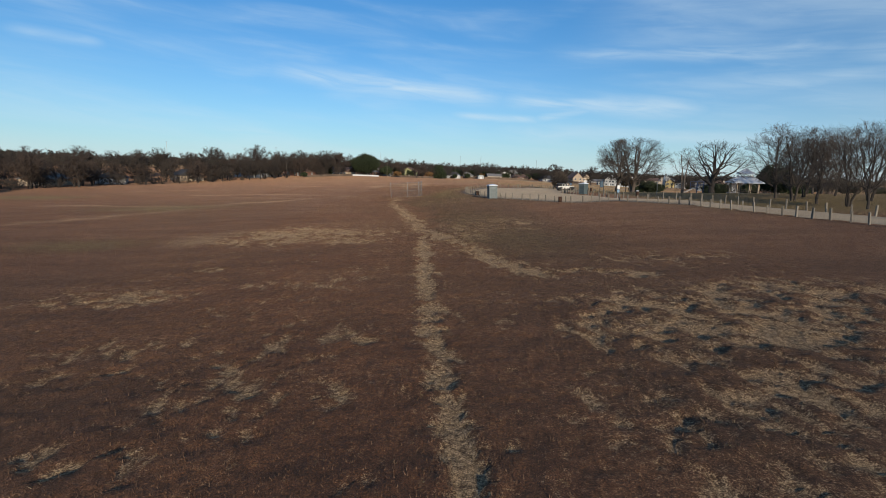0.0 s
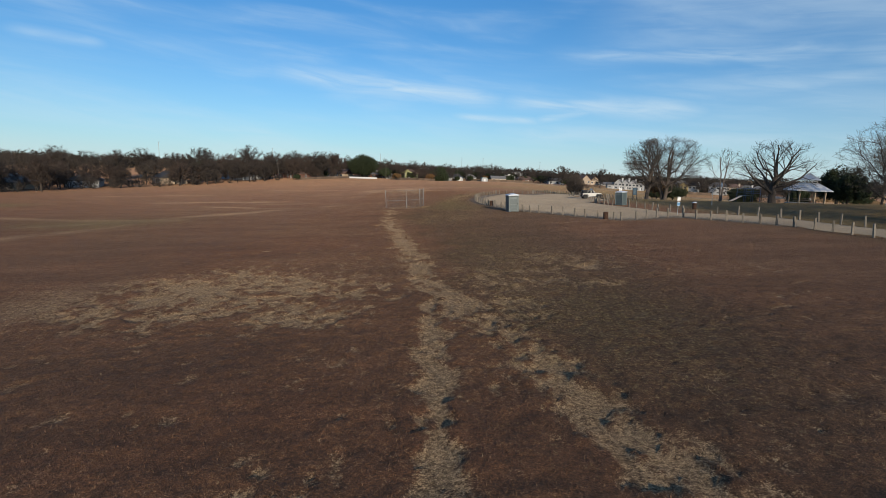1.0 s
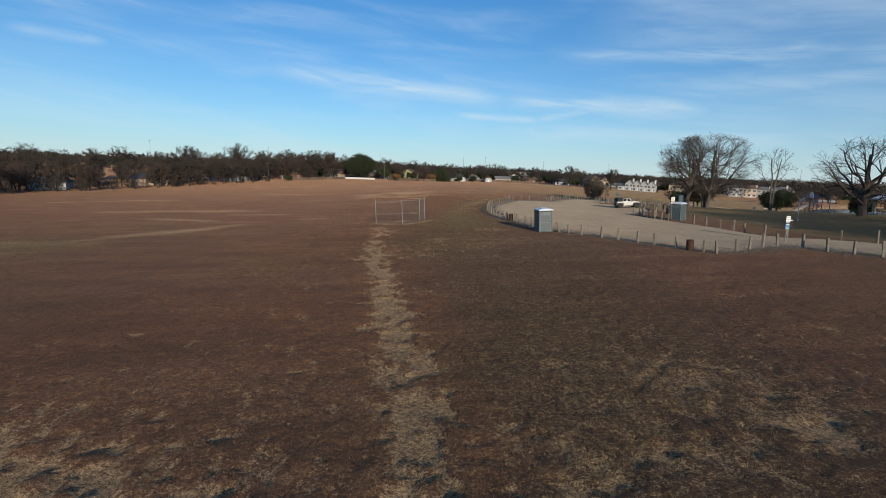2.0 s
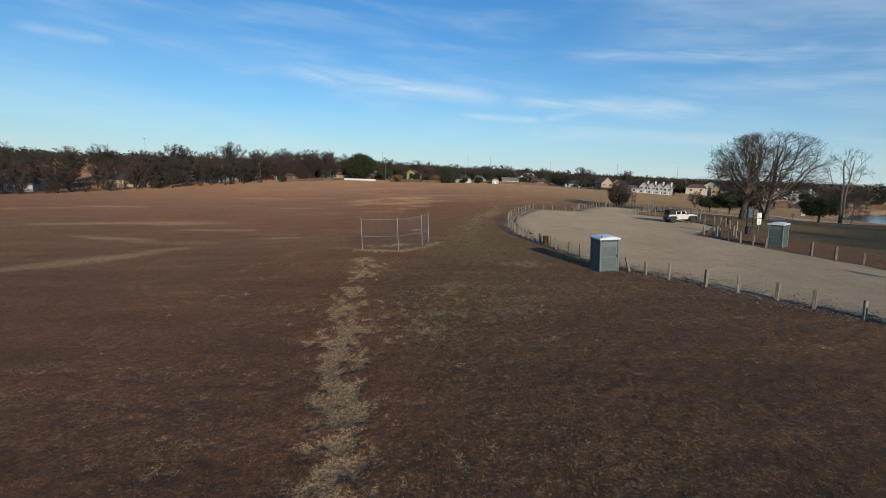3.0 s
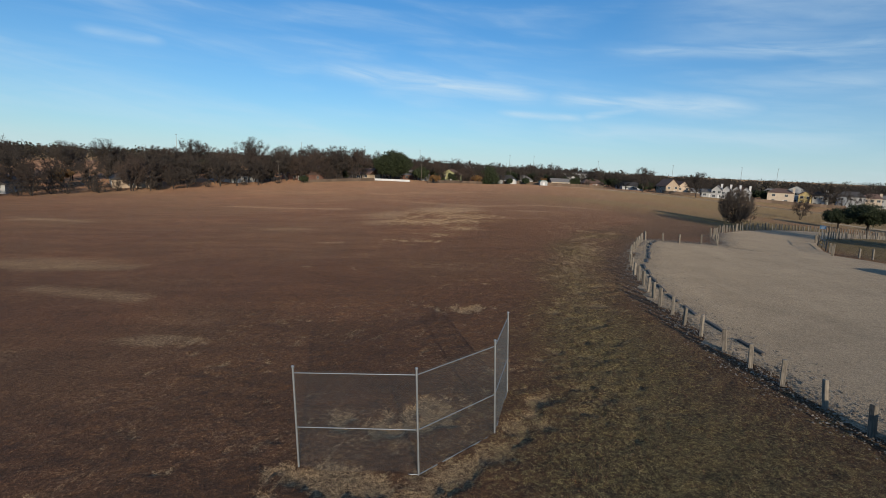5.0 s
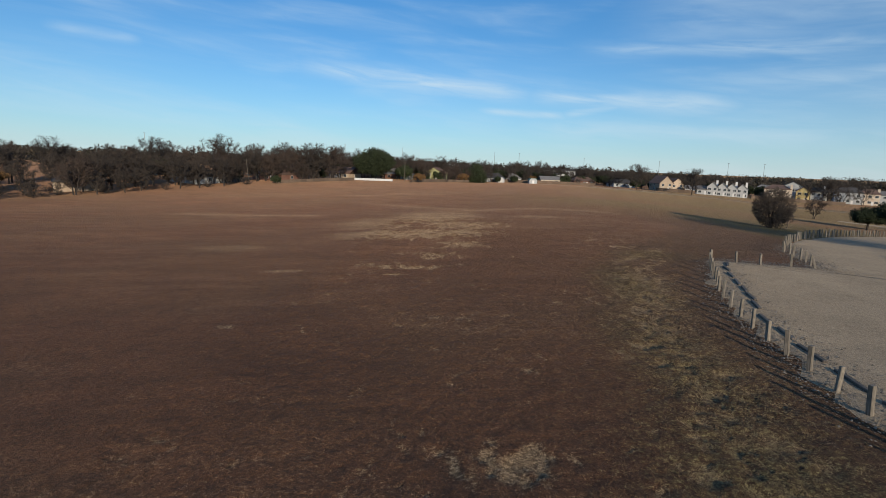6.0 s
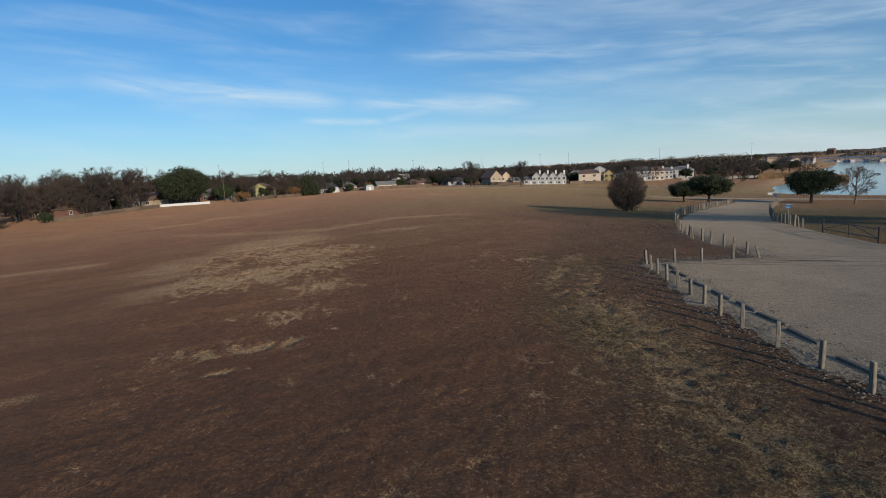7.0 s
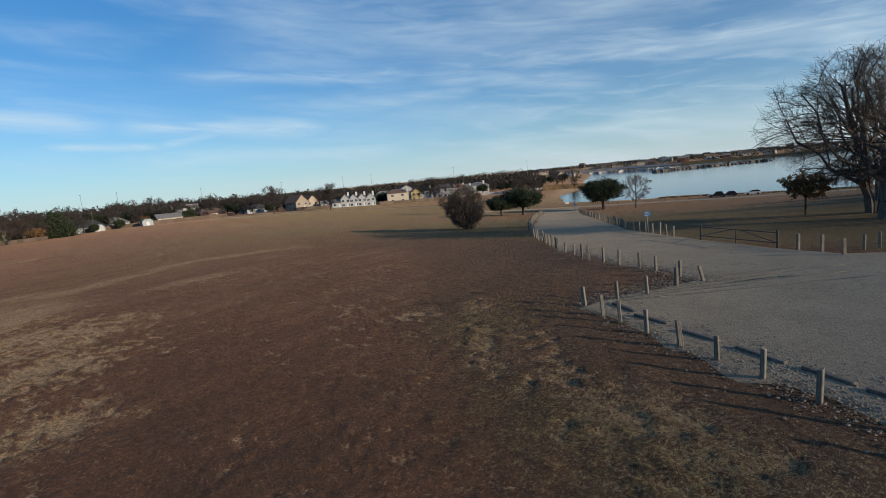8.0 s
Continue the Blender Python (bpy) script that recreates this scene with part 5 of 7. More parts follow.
def segs_mesh(name, segs, mat, sides=6, thin=0.0, cone=False):
    V, F = [], []
    for p, q, a, b, lv in segs:
        n = sides if lv < 1 else 5 if lv < 2 else 3
        a, b = max(a, thin), max(b, thin * 0.8)
        d = (q - p)
        if d.length < 1e-5:
            continue
        d.normalize()
        s = d.orthogonal().normalized()
        t = d.cross(s)
        o = len(V)
        ring = [(s * math.cos(2 * math.pi * i / n) + t * math.sin(2 * math.pi * i / n)) for i in range(n)]
        if cone and lv >= 3:
            V += [p + c * a for c in ring] + [q]
            F += [(o + i, o + (i + 1) % n, o + n, o + n) for i in range(n)]
        else:
            V += [p + c * a for c in ring] + [q + c * b for c in ring]
            F += [(o + i, o + (i + 1) % n, o + n + (i + 1) % n, o + n + i) for i in range(n)]
    me = bpy.data.meshes.new(name)
    me.from_pydata([tuple(v) for v in V], [], [f if f[2] != f[3] else f[:3] for f in F])
    me.materials.append(MAT[mat])
    me.update()
    return me


def crown_tree(seed, height, ratio, base, r0, kids, forks=1, fine=True):
    """Branch segments of a bare tree with a full rounded crown of the given width ratio."""
    R = random.Random(seed)
    a, c = height * ratio / 2, (height - base) / 2
    mid = Vector((0, 0, base + c))
    segs = []
    long = 1.0 if fine else 1.6

    def keep_in(p):
        q = Vector((p.x / a, p.y / a, (p.z - mid.z) / c))
        return mid + (p - mid) * (R.uniform(0.72, 1.06) / q.length) if q.length > 1 else p

    def outward(p):
        q = Vector(((p.x - mid.x) / a, (p.y - mid.y) / a, (p.z - mid.z) / c + 0.25))
        return q.normalized() if q.length > 0.01 else Vector((0, 0, 1))

    def rnd():
        return Vector((R.gauss(0, 1), R.gauss(0, 1), R.gauss(0, 1))).normalized()

    def path(p0, p1, p2, ra, rb, n, lv, wob):
        pts = []
        for i in range(n + 1):
            t = i / n
            q = p0 * (1 - t) ** 2 + p1 * 2 * t * (1 - t) + p2 * t * t
            if 0 < i < n:
                q = q + rnd() * wob
            pts.append((q, ra + (rb - ra) * t))
        for (q0, s0), (q1, s1) in zip(pts[:-1], pts[1:]):
            segs.append((q0, q1, s0, s1, lv))
        return pts

    def along(pts, t):
        f = min(0.999, t) * (len(pts) - 1)
        i = int(f)
        return pts[i][0].lerp(pts[i + 1][0], f - i), pts[i][1] + (pts[i + 1][1] - pts[i][1]) * (f - i)

    trunks = []
    for k in range(forks):
        az = k * 6.283 / forks + R.uniform(-0.3, 0.3)
        o = Vector((math.cos(az), math.sin(az), 0))
        foot = o * (0.0 if forks == 1 else r0 * 0.8) + Vector((0, 0, -0.3))
        top = Vector((0, 0, mid.z + 0.45 * c)) + o * a * (R.uniform(0.0, 0.12) if forks == 1 else R.uniform(0.3, 0.5))
        bend = Vector((foot.x, foot.y, base + c * 0.5)) + o * a * 0.08
        trunks.append((o, path(foot, bend, top, r0 if forks == 1 else r0 * 0.72, r0 * 0.22, 7, 0, 0.05 * a * 0.5)))
    n1 = kids[0]
    for i in range(n1):
        el = math.radians(-12 + 92 * ((i + R.random()) / n1))
        az = i * 2.39996 + R.uniform(-0.3, 0.3)
        d = Vector((math.cos(az) * math.cos(el), math.sin(az) * math.cos(el), math.sin(el)))
        tgt = mid + Vector((d.x * a, d.y * a, d.z * c)) * R.uniform(0.55, 0.78)
        tr = max(trunks, key=lambda q: q[0].dot(d) if forks > 1 else 0)[1]
        low = base * 0.9 / max(base + c, 0.1)
        st, rr = along(tr, min(0.95, max(0.12, low * 0.75) + 0.5 * (el + 0.2) / 1.6))
        ln = (tgt - st).length
        lim = path(st, st + (Vector((d.x, d.y, 0)) * 0.75 + Vector((0, 0, 0.34))) * ln * 0.5, tgt, rr * 0.62, r0 * 0.10, 5, 1, ln * 0.05)
        for j in range(kids[1]):
            s2, r2 = along(lim, 0.2 + 0.8 * (j + R.random()) / kids[1])
            t2 = keep_in(s2 + ((tgt - st).normalized() * 0.25 + outward(s2) * 0.55 + rnd() * 0.78).normalized() * R.uniform(0.3, 0.52) * a)
            l2 = (t2 - s2).length
            sub = path(s2, s2.lerp(t2, 0.5) + Vector((0, 0, 0.10 * l2)) + rnd() * l2 * 0.12, t2, min(r2 * 0.6, r0 * 0.16), r0 * 0.045, 3 if fine else 2, 2, l2 * 0.06)
            for k in range(kids[2]):
                s3, r3 = along(sub, 0.2 + 0.8 * (k + R.random()) / kids[2])
                t3 = keep_in(s3 + ((t2 - s2).normalized() * 0.45 + outward(s3) * 0.5 + rnd() * 0.8 + Vector((0, 0, 0.08))).normalized() * R.uniform(0.18, 0.34) * a * long)
                l3 = (t3 - s3).length
                tw = path(s3, s3.lerp(t3, 0.5) + rnd() * l3 * 0.15, t3, min(r3 * 0.6, r0 * 0.06), r0 * 0.02, 2, 3, l3 * 0.08)
                for m in range(kids[3]):
                    s4, r4 = along(tw, 0.1 + 0.9 * (m + R.random()) / kids[3])
                    t4 = keep_in(s4 + ((t3 - s3).normalized() * 0.5 + outward(s4) * 0.45 + rnd() * 0.85 + Vector((0, 0, 0.1))).normalized() * R.uniform(0.06, 0.15) * a * long)
                    segs.append((s4, t4, r0 * 0.02, r0 * 0.008, 4))
    return segs


def bare_tree(seed, height, trunk, r0, spread, kids, label, bark="bark", twig="twig", thin=0.012, droop=0.0, lean=0.0, forks=1, split=2, rise=0.55, reach=1.0, fine=True, rounded=0.0):
    if rounded:
        segs = crown_tree(seed, height, rounded, trunk, r0, kids, forks, fine)
    else:
        segs = limb_tree(seed, height, trunk, r0, spread, len(kids) + 1, kids, droop, lean, forks, rise, reach, fine)
        k = height / max(q.z for _, q, _, _, _ in segs)
        segs = [(p * k, q * k, a, b, lv) for p, q, a, b, lv in segs]
    t = thing("bare_tree", label, "tree")
    part("trunk", segs_mesh("trunk", [s for s in segs if s[4] < split], bark, 8, 0.02), bark, t)
    part("crown", segs_mesh("crown", [s for s in segs if s[4] >= split], twig, 6, thin, True), twig, t)
    return t


def twig_spray(seed, segs, height, each, width, ratio, low, name="crown", mat="fartwig"):
    """The fine twigs of a far tree: slender slivers fanned out from its outer limbs."""
    R = np.random.RandomState(seed)
    outer = [g for g in segs if g[4] == 2]
    p = np.array([tuple(g[0]) for g in outer]).repeat(each, 0)
    q = np.array([tuple(g[1]) for g in outer]).repeat(each, 0)
    k = len(p)
    base = p + (q - p) * R.uniform(0.0, 1.0, (k, 1)) + R.normal(0, 0.022 * height, (k, 3))
    way = q - p
    way /= np.linalg.norm(way, axis=1)[:, None]
    way = way * 0.8 + R.normal(0, 0.55, (k, 3)) + (0, 0, 0.15)
    way /= np.linalg.norm(way, axis=1)[:, None]
    side = np.cross(way, R.normal(size=(k, 3)))
    side /= np.linalg.norm(side, axis=1)[:, None]
    side *= R.uniform(0.5, 1.0, (k, 1)) * width * 0.5
    tip = base + way * R.uniform(0.05, 0.13, (k, 1)) * height
    half, mid = np.array((height * ratio / 2, height * ratio / 2, (height - low) / 2)), np.array((0, 0, (height + low) / 2))
    out = np.linalg.norm((tip - mid) / half, axis=1)[:, None]
    tip = np.where(out > 0.9, mid + (tip - mid) / out * R.uniform(0.82, 1.02, (k, 1)), tip)
    V = np.stack([base - side, base + side, tip], 1).reshape(-1, 3)
    return raw_mesh(name, V, np.arange(3 * k).reshape(k, 3), mat)


def soft_tree(seed, height, trunk, r0, kids, label, twig="fartwig", forks=1, ratio=1.0, each=20, width=0.13):
    """A bare tree seen from afar: trunk and limbs, and a crown of fine twigs."""
    segs = crown_tree(seed, height, ratio, trunk, r0, (*kids, 0, 0), forks, False)
    t = thing("bare_tree", label, "tree")
    part("trunk", segs_mesh("trunk", [g for g in segs if g[4] < 3], "darkbark", 6, 0.03), "darkbark", t)
    part("crown", twig_spray(seed, segs, height, each, width, ratio, trunk, mat=twig), twig, t)
    return t


def leafy(seed, lumps, n, size, mat, name="crown"):
    """Many small leaf blades in uneven lumps: (x, y, z, rx, ry, rz)."""
    R = np.random.RandomState(seed)
    P = []
    for cx, cy, cz, rx, ry, rz in lumps:
        k = int(n * (rx * ry * rz) ** 0.67)
        d = R.normal(size=(k, 3))
        d /= np.linalg.norm(d, axis=1)[:, None]
        # clusters give gaps
        cl = R.normal(size=(max(4, k // 60), 3))
        cl /= np.linalg.norm(cl, axis=1)[:, None]
        pick = cl[R.randint(len(cl), size=k)] * R.uniform(0.55, 1.0, size=(k, 1))
        pos = pick + d * R.uniform(0.05, 0.34, size=(k, 1))
        P.append(pos * (rx, ry, rz) + (cx, cy, cz))
    P = np.concatenate(P)
    k = len(P)
    a = R.normal(size=(k, 3))
    a /= np.linalg.norm(a, axis=1)[:, None]
    b = np.cross(a, R.normal(size=(k, 3)))
    b /= np.linalg.norm(b, axis=1)[:, None]
    s = R.uniform(0.6, 1.4, size=(k, 1)) * size
    V = np.stack([P - a * s, P + b * s * 0.45, P + a * s, P - b * s * 0.45], 1).reshape(-1, 3)
    F = np.arange(4 * k).reshape(k, 4)
    return raw_mesh(name, V, F, mat)


def evergreen(seed, lumps, trunk_h, r0, n, size, label, mat="leaf", name="evergreen_tree"):
    R = random.Random(seed)
    t = thing(name, label, "tree")
    s = Shape()
    s.tube((0, 0, -0.3), (R.uniform(-0.15, 0.15), R.uniform(-0.15, 0.15), trunk_h), r0, r0 * 0.75, 8)
    for cx, cy, cz, rx, ry, rz in lumps:
        mid = Vector((cx * 0.45, cy * 0.45, (trunk_h + cz) / 2 + R.uniform(-0.2, 0.2)))
        s.tube((0, 0, trunk_h * 0.9), mid, r0 * 0.55, r0 * 0.34, 6)
        s.tube(mid, (cx, cy, cz + rz * 0.3), r0 * 0.34, r0 * 0.1, 5)
        for k in range(5):
            s.tube((cx, cy, cz), (cx + R.uniform(-0.8, 0.8) * rx, cy + R.uniform(-0.8, 0.8) * ry, cz + R.uniform(-0.5, 0.8) * rz), r0 * 0.14, r0 * 0.03, 4)
    part("trunk", s, "darkbark", t)
    part("crown", leafy(seed, lumps, n, size, mat), mat, t)
    return t


def lumpy(seed, r, hh, base, k):
    R = random.Random(seed)
    out = [(0, 0, base + hh * 0.5, r * 0.75, r * 0.75, hh * 0.5)]
    for i in range(k):
        a = i * 6.28 / k + R.uniform(-0.3, 0.3)
        f = R.uniform(0.45, 0.7)
        out.append((math.cos(a) * r * f, math.sin(a) * r * f, base + hh * R.uniform(0.3, 0.62), r * R.uniform(0.38, 0.52), r * R.uniform(0.38, 0.52), hh * R.uniform(0.26, 0.36)))
    return out


_tr = random.Random(5)


def copies(proto, spots, sink=0.15):
    """First spot takes the thing itself, the others take copies: (x, y, turn, scale)."""
    for i, (x, y, rz, sc) in enumerate(spots):
        m = place(x, y, rz, sink)
        if i == 0:
            proto.matrix_basis = m @ Matrix.Scale(sc, 4)
        else:
            c = copy_thing(proto, m)
            c.scale = (sc, sc, sc)


# park trees, near
copies(bare_tree(21, 14.5, 2.8, 0.52, 1.15, (14, 9, 9, 7), "large bare spreading tree with a thick trunk", thin=0.0125, rounded=1.0), [(51.6, 147.6, 0, 1.06)])
copies(bare_tree(22, 15.0, 2.0, 0.55, 0.9, (14, 9, 9, 7), "large bare tree with several leaning trunks", forks=3, thin=0.0125, rounded=1.3), [(56.8, 149.2, 30, 1.1)])
copies(bare_tree(23, 14.6, 5.0, 0.32, 0.8, (5, 6, 5, 4), "tall thin bare tree with few limbs", thin=0.022, rounded=0.7, forks=2), [(73.0, 152.0, 20, 1.0)])
copies(bare_tree(24, 12.0, 1.6, 0.66, 1.05, (10, 6, 5, 5), "old dark broken topped oak with heavy limbs", "darkbark", "darkbark", 0.02, rounded=1.45), [(60.3, 111.7, 60, 1.0)])
_grove = bare_tree(25, 14.5, 2.4, 0.27, 0.85, (12, 7, 7, 5), "tall bare tree in the park grove", "darkbark", "twig", 0.0145, rounded=1.1)
_grove_b = bare_tree(26, 13.0, 2.0, 0.27, 0.85, (12, 7, 7, 5), "bare tree with many upright limbs in the grove", "darkbark", "twig", 0.0145, forks=3, rounded=1.15)
copies(_grove, [(60.8, 86.0, 0, 0.66), (52.5, 78.5, 140, 0.82), (50.0, 66.5, 230, 0.72), (86, 118, 40, 0.9), (49.2, 57.5, 75, 0.66), (66, 84, 20, 0.8), (74, 100, 90, 0.8)])
copies(_grove_b, [(58.6, 81.0, 0, 0.74), (51.3, 73.0, 90, 0.85), (50.2, 61.5, 200, 0.75), (80.0, 106.0, 300, 1.0), (60, 70, 250, 0.9), (90, 92, 10, 1)])
copies(evergreen(31, lumpy(31, 2.6, 4.4, 0.6, 9), 1.2, 0.2, 700, 0.15, "dense dark green juniper in the park"), [(83, 125.5, 0, 1.6), (88, 130.0, 80, 1.4), (92.0, 150.0, 40, 1.0), (80.0, 119.0, 10, 1.2), (98, 138, 70, 1.1)])
copies(evergreen(32, lumpy(32, 3.6, 3.6, 1.35, 11), 1.5, 0.24, 900, 0.13, "spreading dark live oak on the grass"), [(92.0, 235.4, 0, 1.16), (97.2, 232.3, 120, 1.56)])
copies(evergreen(33, lumpy(33, 4.2, 4.4, 1.8, 12), 2.2, 0.3, 850, 0.13, "dark live oak beside the shore road"), [(122.2, 223.3, 0, 1.5)])
copies(evergreen(34, lumpy(34, 2.45, 3.1, 1.8, 10), 2.1, 0.13, 460, 0.11, "small oak with russet winter leaves", "russet", "small_oak"), [(57.0, 155.0, 0, 1.02)])
copies(bare_tree(27, 7.6, 1.6, 0.2, 0.8, (10, 7, 6, 5), "bare round headed tree by the lake road", "bark", "redtwig", 0.022, rounded=1.05), [(126.7, 215.6, 0, 1.3)])
copies(bare_tree(28, 7.6, 0.5, 0.16, 0.8, (20, 11, 9, 7), "bushy bare thicket tree in the field", "darkbark", "twig", 0.022, forks=6, rounded=0.94), [(46.6, 198.4, 60, 0.98)])
copies(bare_tree(29, 4.6, 1.0, 0.09, 0.7, (7, 6, 5, 4), "small slender bare tree beside the thicket", "bark", "redtwig", 0.018, rounded=0.7), [(52.0, 202.6, 0, 1.0)])

# far woods: four bare kinds and two green ones, set along the field's edges
FAR_BARE = [soft_tree(40 + i, 10.5 + i * 0.7, 1.6 + 0.3 * i, 0.3, (10, 6), lb, tw, 1 + (i % 2), 0.95 + 0.12 * (i % 3)) for i, (lb, tw) in enumerate((
    ("bare winter tree at the field's edge", "fartwig"), ("bare many stemmed tree at the field's edge", "farred"), ("tall bare tree among the houses", "fartwig"), ("bare reddish tree among the houses", "farred"), ("broad bare tree behind the field", "fartwig")))]
FAR_BARE.append(soft_tree(46, 4.6, 0.3, 0.12, (10, 6), "dense bare thicket shrub at the field's edge", "fartwig", 4, 1.4, 14, 0.08))
FAR_GREEN = [evergreen(50, lumpy(50, 3.6, 5.0, 1.2, 9), 2.2, 0.25, 260, 0.30, "dark evergreen tree among the houses"),
             evergreen(51, lumpy(51, 3.2, 3.6, 1.6, 8), 2.2, 0.22, 220, 0.30, "tree with rusty brown leaves among the houses", "russet", "brown_leaf_tree")]
_sp = {i: [] for i in range(8)}


def wood(line, step, depth, kinds, lo, hi):
    for x, y, a in spaced(line, step, _tr, step * 0.35):
        n = math.radians(a + 90)
        o = _tr.uniform(0, depth)
        _sp[_tr.choice(kinds)].append((x + math.cos(n) * o, y + math.sin(n) * o, _tr.uniform(0, 360), _tr.uniform(lo, hi) * (0.84 + 0.36 * float(sstep((y - 290) / 60)) * (0.85 if x > 60 else 1.0))))


# kinds 0 to 4 bare, 5 thicket, 6 evergreen, 7 brown leaved
wood([(-92, 40), (-100, 70), (-120, 120), (-134, 160), (-131, 200), (-121, 232), (-112, 255)], 4.2, 7, (5, 5, 5, 1), 0.9, 1.3)
wood([(-100, 50), (-124, 120), (-138, 160), (-136, 200), (-124, 240)], 6, 14, (0, 1, 1, 3, 4), 0.9, 1.2)
wood([(-140, 60), (-160, 150), (-156, 200), (-140, 245), (-118, 290)], 6, 30, (0, 1, 2, 4, 7), 1.1, 1.45)
wood([(-170, 90), (-185, 160), (-180, 220), (-160, 270), (-130, 330)], 9, 40, (0, 1, 2, 4), 1.25, 1.6)
wood([(-116, 252), (-106, 275), (-94, 296)], 6, 12, (0, 1, 4), 0.85, 1.1)
wood([(-112, 246), (-102, 266), (-88, 290)], 5, 3, (0, 1, 4, 5, 5), 0.7, 1.0)
wood([(-112, 330), (-80, 360), (-40, 385), (0, 420)], 7, 40, (0, 1, 3, 3, 6, 7), 0.75, 1.0)
wood([(-120, 380), (-60, 430), (0, 480), (60, 500)], 7, 60, (1, 3, 4, 6, 6, 7), 0.8, 1.1)
wood([(0, 450), (50, 470), (100, 460), (150, 470)], 7, 50, (0, 1, 3, 6, 6), 0.75, 1.0)
wood([(60, 520), (130, 520), (200, 500), (260, 480), (330, 450)], 8, 60, (1, 3, 4, 6), 0.85, 1.1)
wood([(-80, 300), (-60, 336), (-30, 350), (-8, 400), (30, 432), (70, 434), (110, 430)], 14, 8, (1, 3, 5, 5, 6, 7), 0.55, 0.85)
wood([(180, 400), (215, 380), (240, 350), (262, 330)], 7, 20, (0, 1, 3), 0.7, 0.95)
wood([(112, 272), (140, 290), (175, 302), (215, 328), (250, 345)], 4, 14, (1, 1, 3, 5, 0), 0.6, 0.95)
wood([(-140, 500), (0, 600), (150, 620), (300, 600), (420, 560)], 11, 90, (1, 3, 6, 6), 1.0, 1.3)
wood([(90, 485), (140, 476), (190, 456), (240, 436), (290, 416)], 7, 30, (1, 3, 6, 6, 4), 0.7, 1.05)
wood([(20, 470), (60, 480), (110, 490)], 7, 20, (1, 3, 6, 6), 0.8, 1.1)
wood([(300, 430), (360, 420), (420, 470)], 10, 30, (1, 3, 6), 0.8, 1.1)
wood([(-40, 520), (40, 540), (120, 545), (200, 530), (280, 510), (350, 480)], 6, 40, (0, 1, 3, 4), 0.9, 1.25)
wood([(100, 462), (150, 455), (200, 440), (250, 412)], 7, 20, (1, 3, 4, 0, 6), 0.6, 0.95)
wood([(-100, 345), (-60, 375), (-20, 400), (20, 445), (80, 450)], 6, 25, (0, 1, 3, 4), 0.75, 1.0)
wood([(-118, 262), (-100, 288), (-78, 314), (-56, 352)], 4.5, 10, (0, 1, 3, 4, 4), 1.0, 1.25)
wood([(-56, 362), (-20, 392), (10, 432), (60, 456), (125, 468)], 7, 12, (0, 1, 3, 6, 6, 4), 0.6, 1.15)
wood([(135, 474), (180, 452), (230, 432), (290, 400), (330, 380)], 6.5, 16, (1, 3, 6, 6, 4), 0.65, 1.1)
wood([(84, 428), (128, 424), (160, 412), (214, 382), (240, 372), (262, 358)], 13, 4, (1, 3, 0), 0.6, 0.95)
for _hx, _hy in ((-84, 306), (-96, 300), (-76, 316), (-108, 280), (-118, 274), (-66, 350), (-74, 346), (-42, 376), (-30, 374), (-18, 380), (-8, 402), (4, 412), (20, 430), (34, 436), (50, 438), (66, 436), (84, 440), (104, 442), (122, 436), (-70, 330), (-90, 310), (-14, 392)):
    _sp[_tr.choice((0, 1, 3, 3, 5, 6))].append((_hx + _tr.uniform(-3, 3), _hy + _tr.uniform(-2, 2), _tr.uniform(0, 360), _tr.uniform(0.5, 0.95)))
wood([(-150, 300), (-120, 330), (-90, 360), (-40, 420)], 6, 30, (0, 1, 4, 6), 1.1, 1.35)
for _hx, _hy, _sc in ((-98, 300, 0.9), (-80, 330, 1.0), (-30, 382, 0.8), (-2, 414, 1.1), (16, 436, 1.2), (40, 458, 1.1), (58, 462, 1.3), (88, 462, 1.2), (112, 468, 1.0), (136, 458, 1.1), (182, 440, 1.2), (214, 420, 1.0), (250, 410, 1.1), (262, 366, 0.8), (134, 418, 0.6)):
    _sp[6].append((_hx, _hy, _tr.uniform(0, 360), _sc))
# shrubs and evergreens close round the houses
for _k in range(46):
    _x = _tr.uniform(-28, 205)
    _y = float(np.interp(_x, [-28, 20, 60, 100, 140, 190, 210], [392, 426, 440, 436, 416, 405, 398])) + _tr.uniform(-4, 22)
    if not (134 < _x < 160 or 164 < _x < 178):
        _sp[_tr.choice((5, 5, 6))].append((_x, _y, _tr.uniform(0, 360), _tr.uniform(0.55, 1.0)))
# few bare trees stand in front of the houses
for _i in range(5):
    _sp[_i] = [q for q in _sp[_i] if q[0] < -25 or q[1] > np.interp(q[0], [-25, 20, 60, 100, 140, 190, 230, 280], [392, 428, 440, 438, 425, 412, 408, 385]) or _tr.random() < (0.5 if q[0] < 95 else 0.2)]
# nothing stands in front of the big evergreen oak
for _i in range(8):
    _sp[_i] = [q for q in _sp[_i] if not (-66 < q[0] < -40 and 318 < q[1] < 362)]
# the nearest are trees of their own, the rest one distant wood
_far = sorted((math.hypot(x, y - 130), i, k) for i in range(6) for k, (x, y, _, _) in enumerate(_sp[i]))
_cut = {(i, k) for _, i, k in _far[255:]}


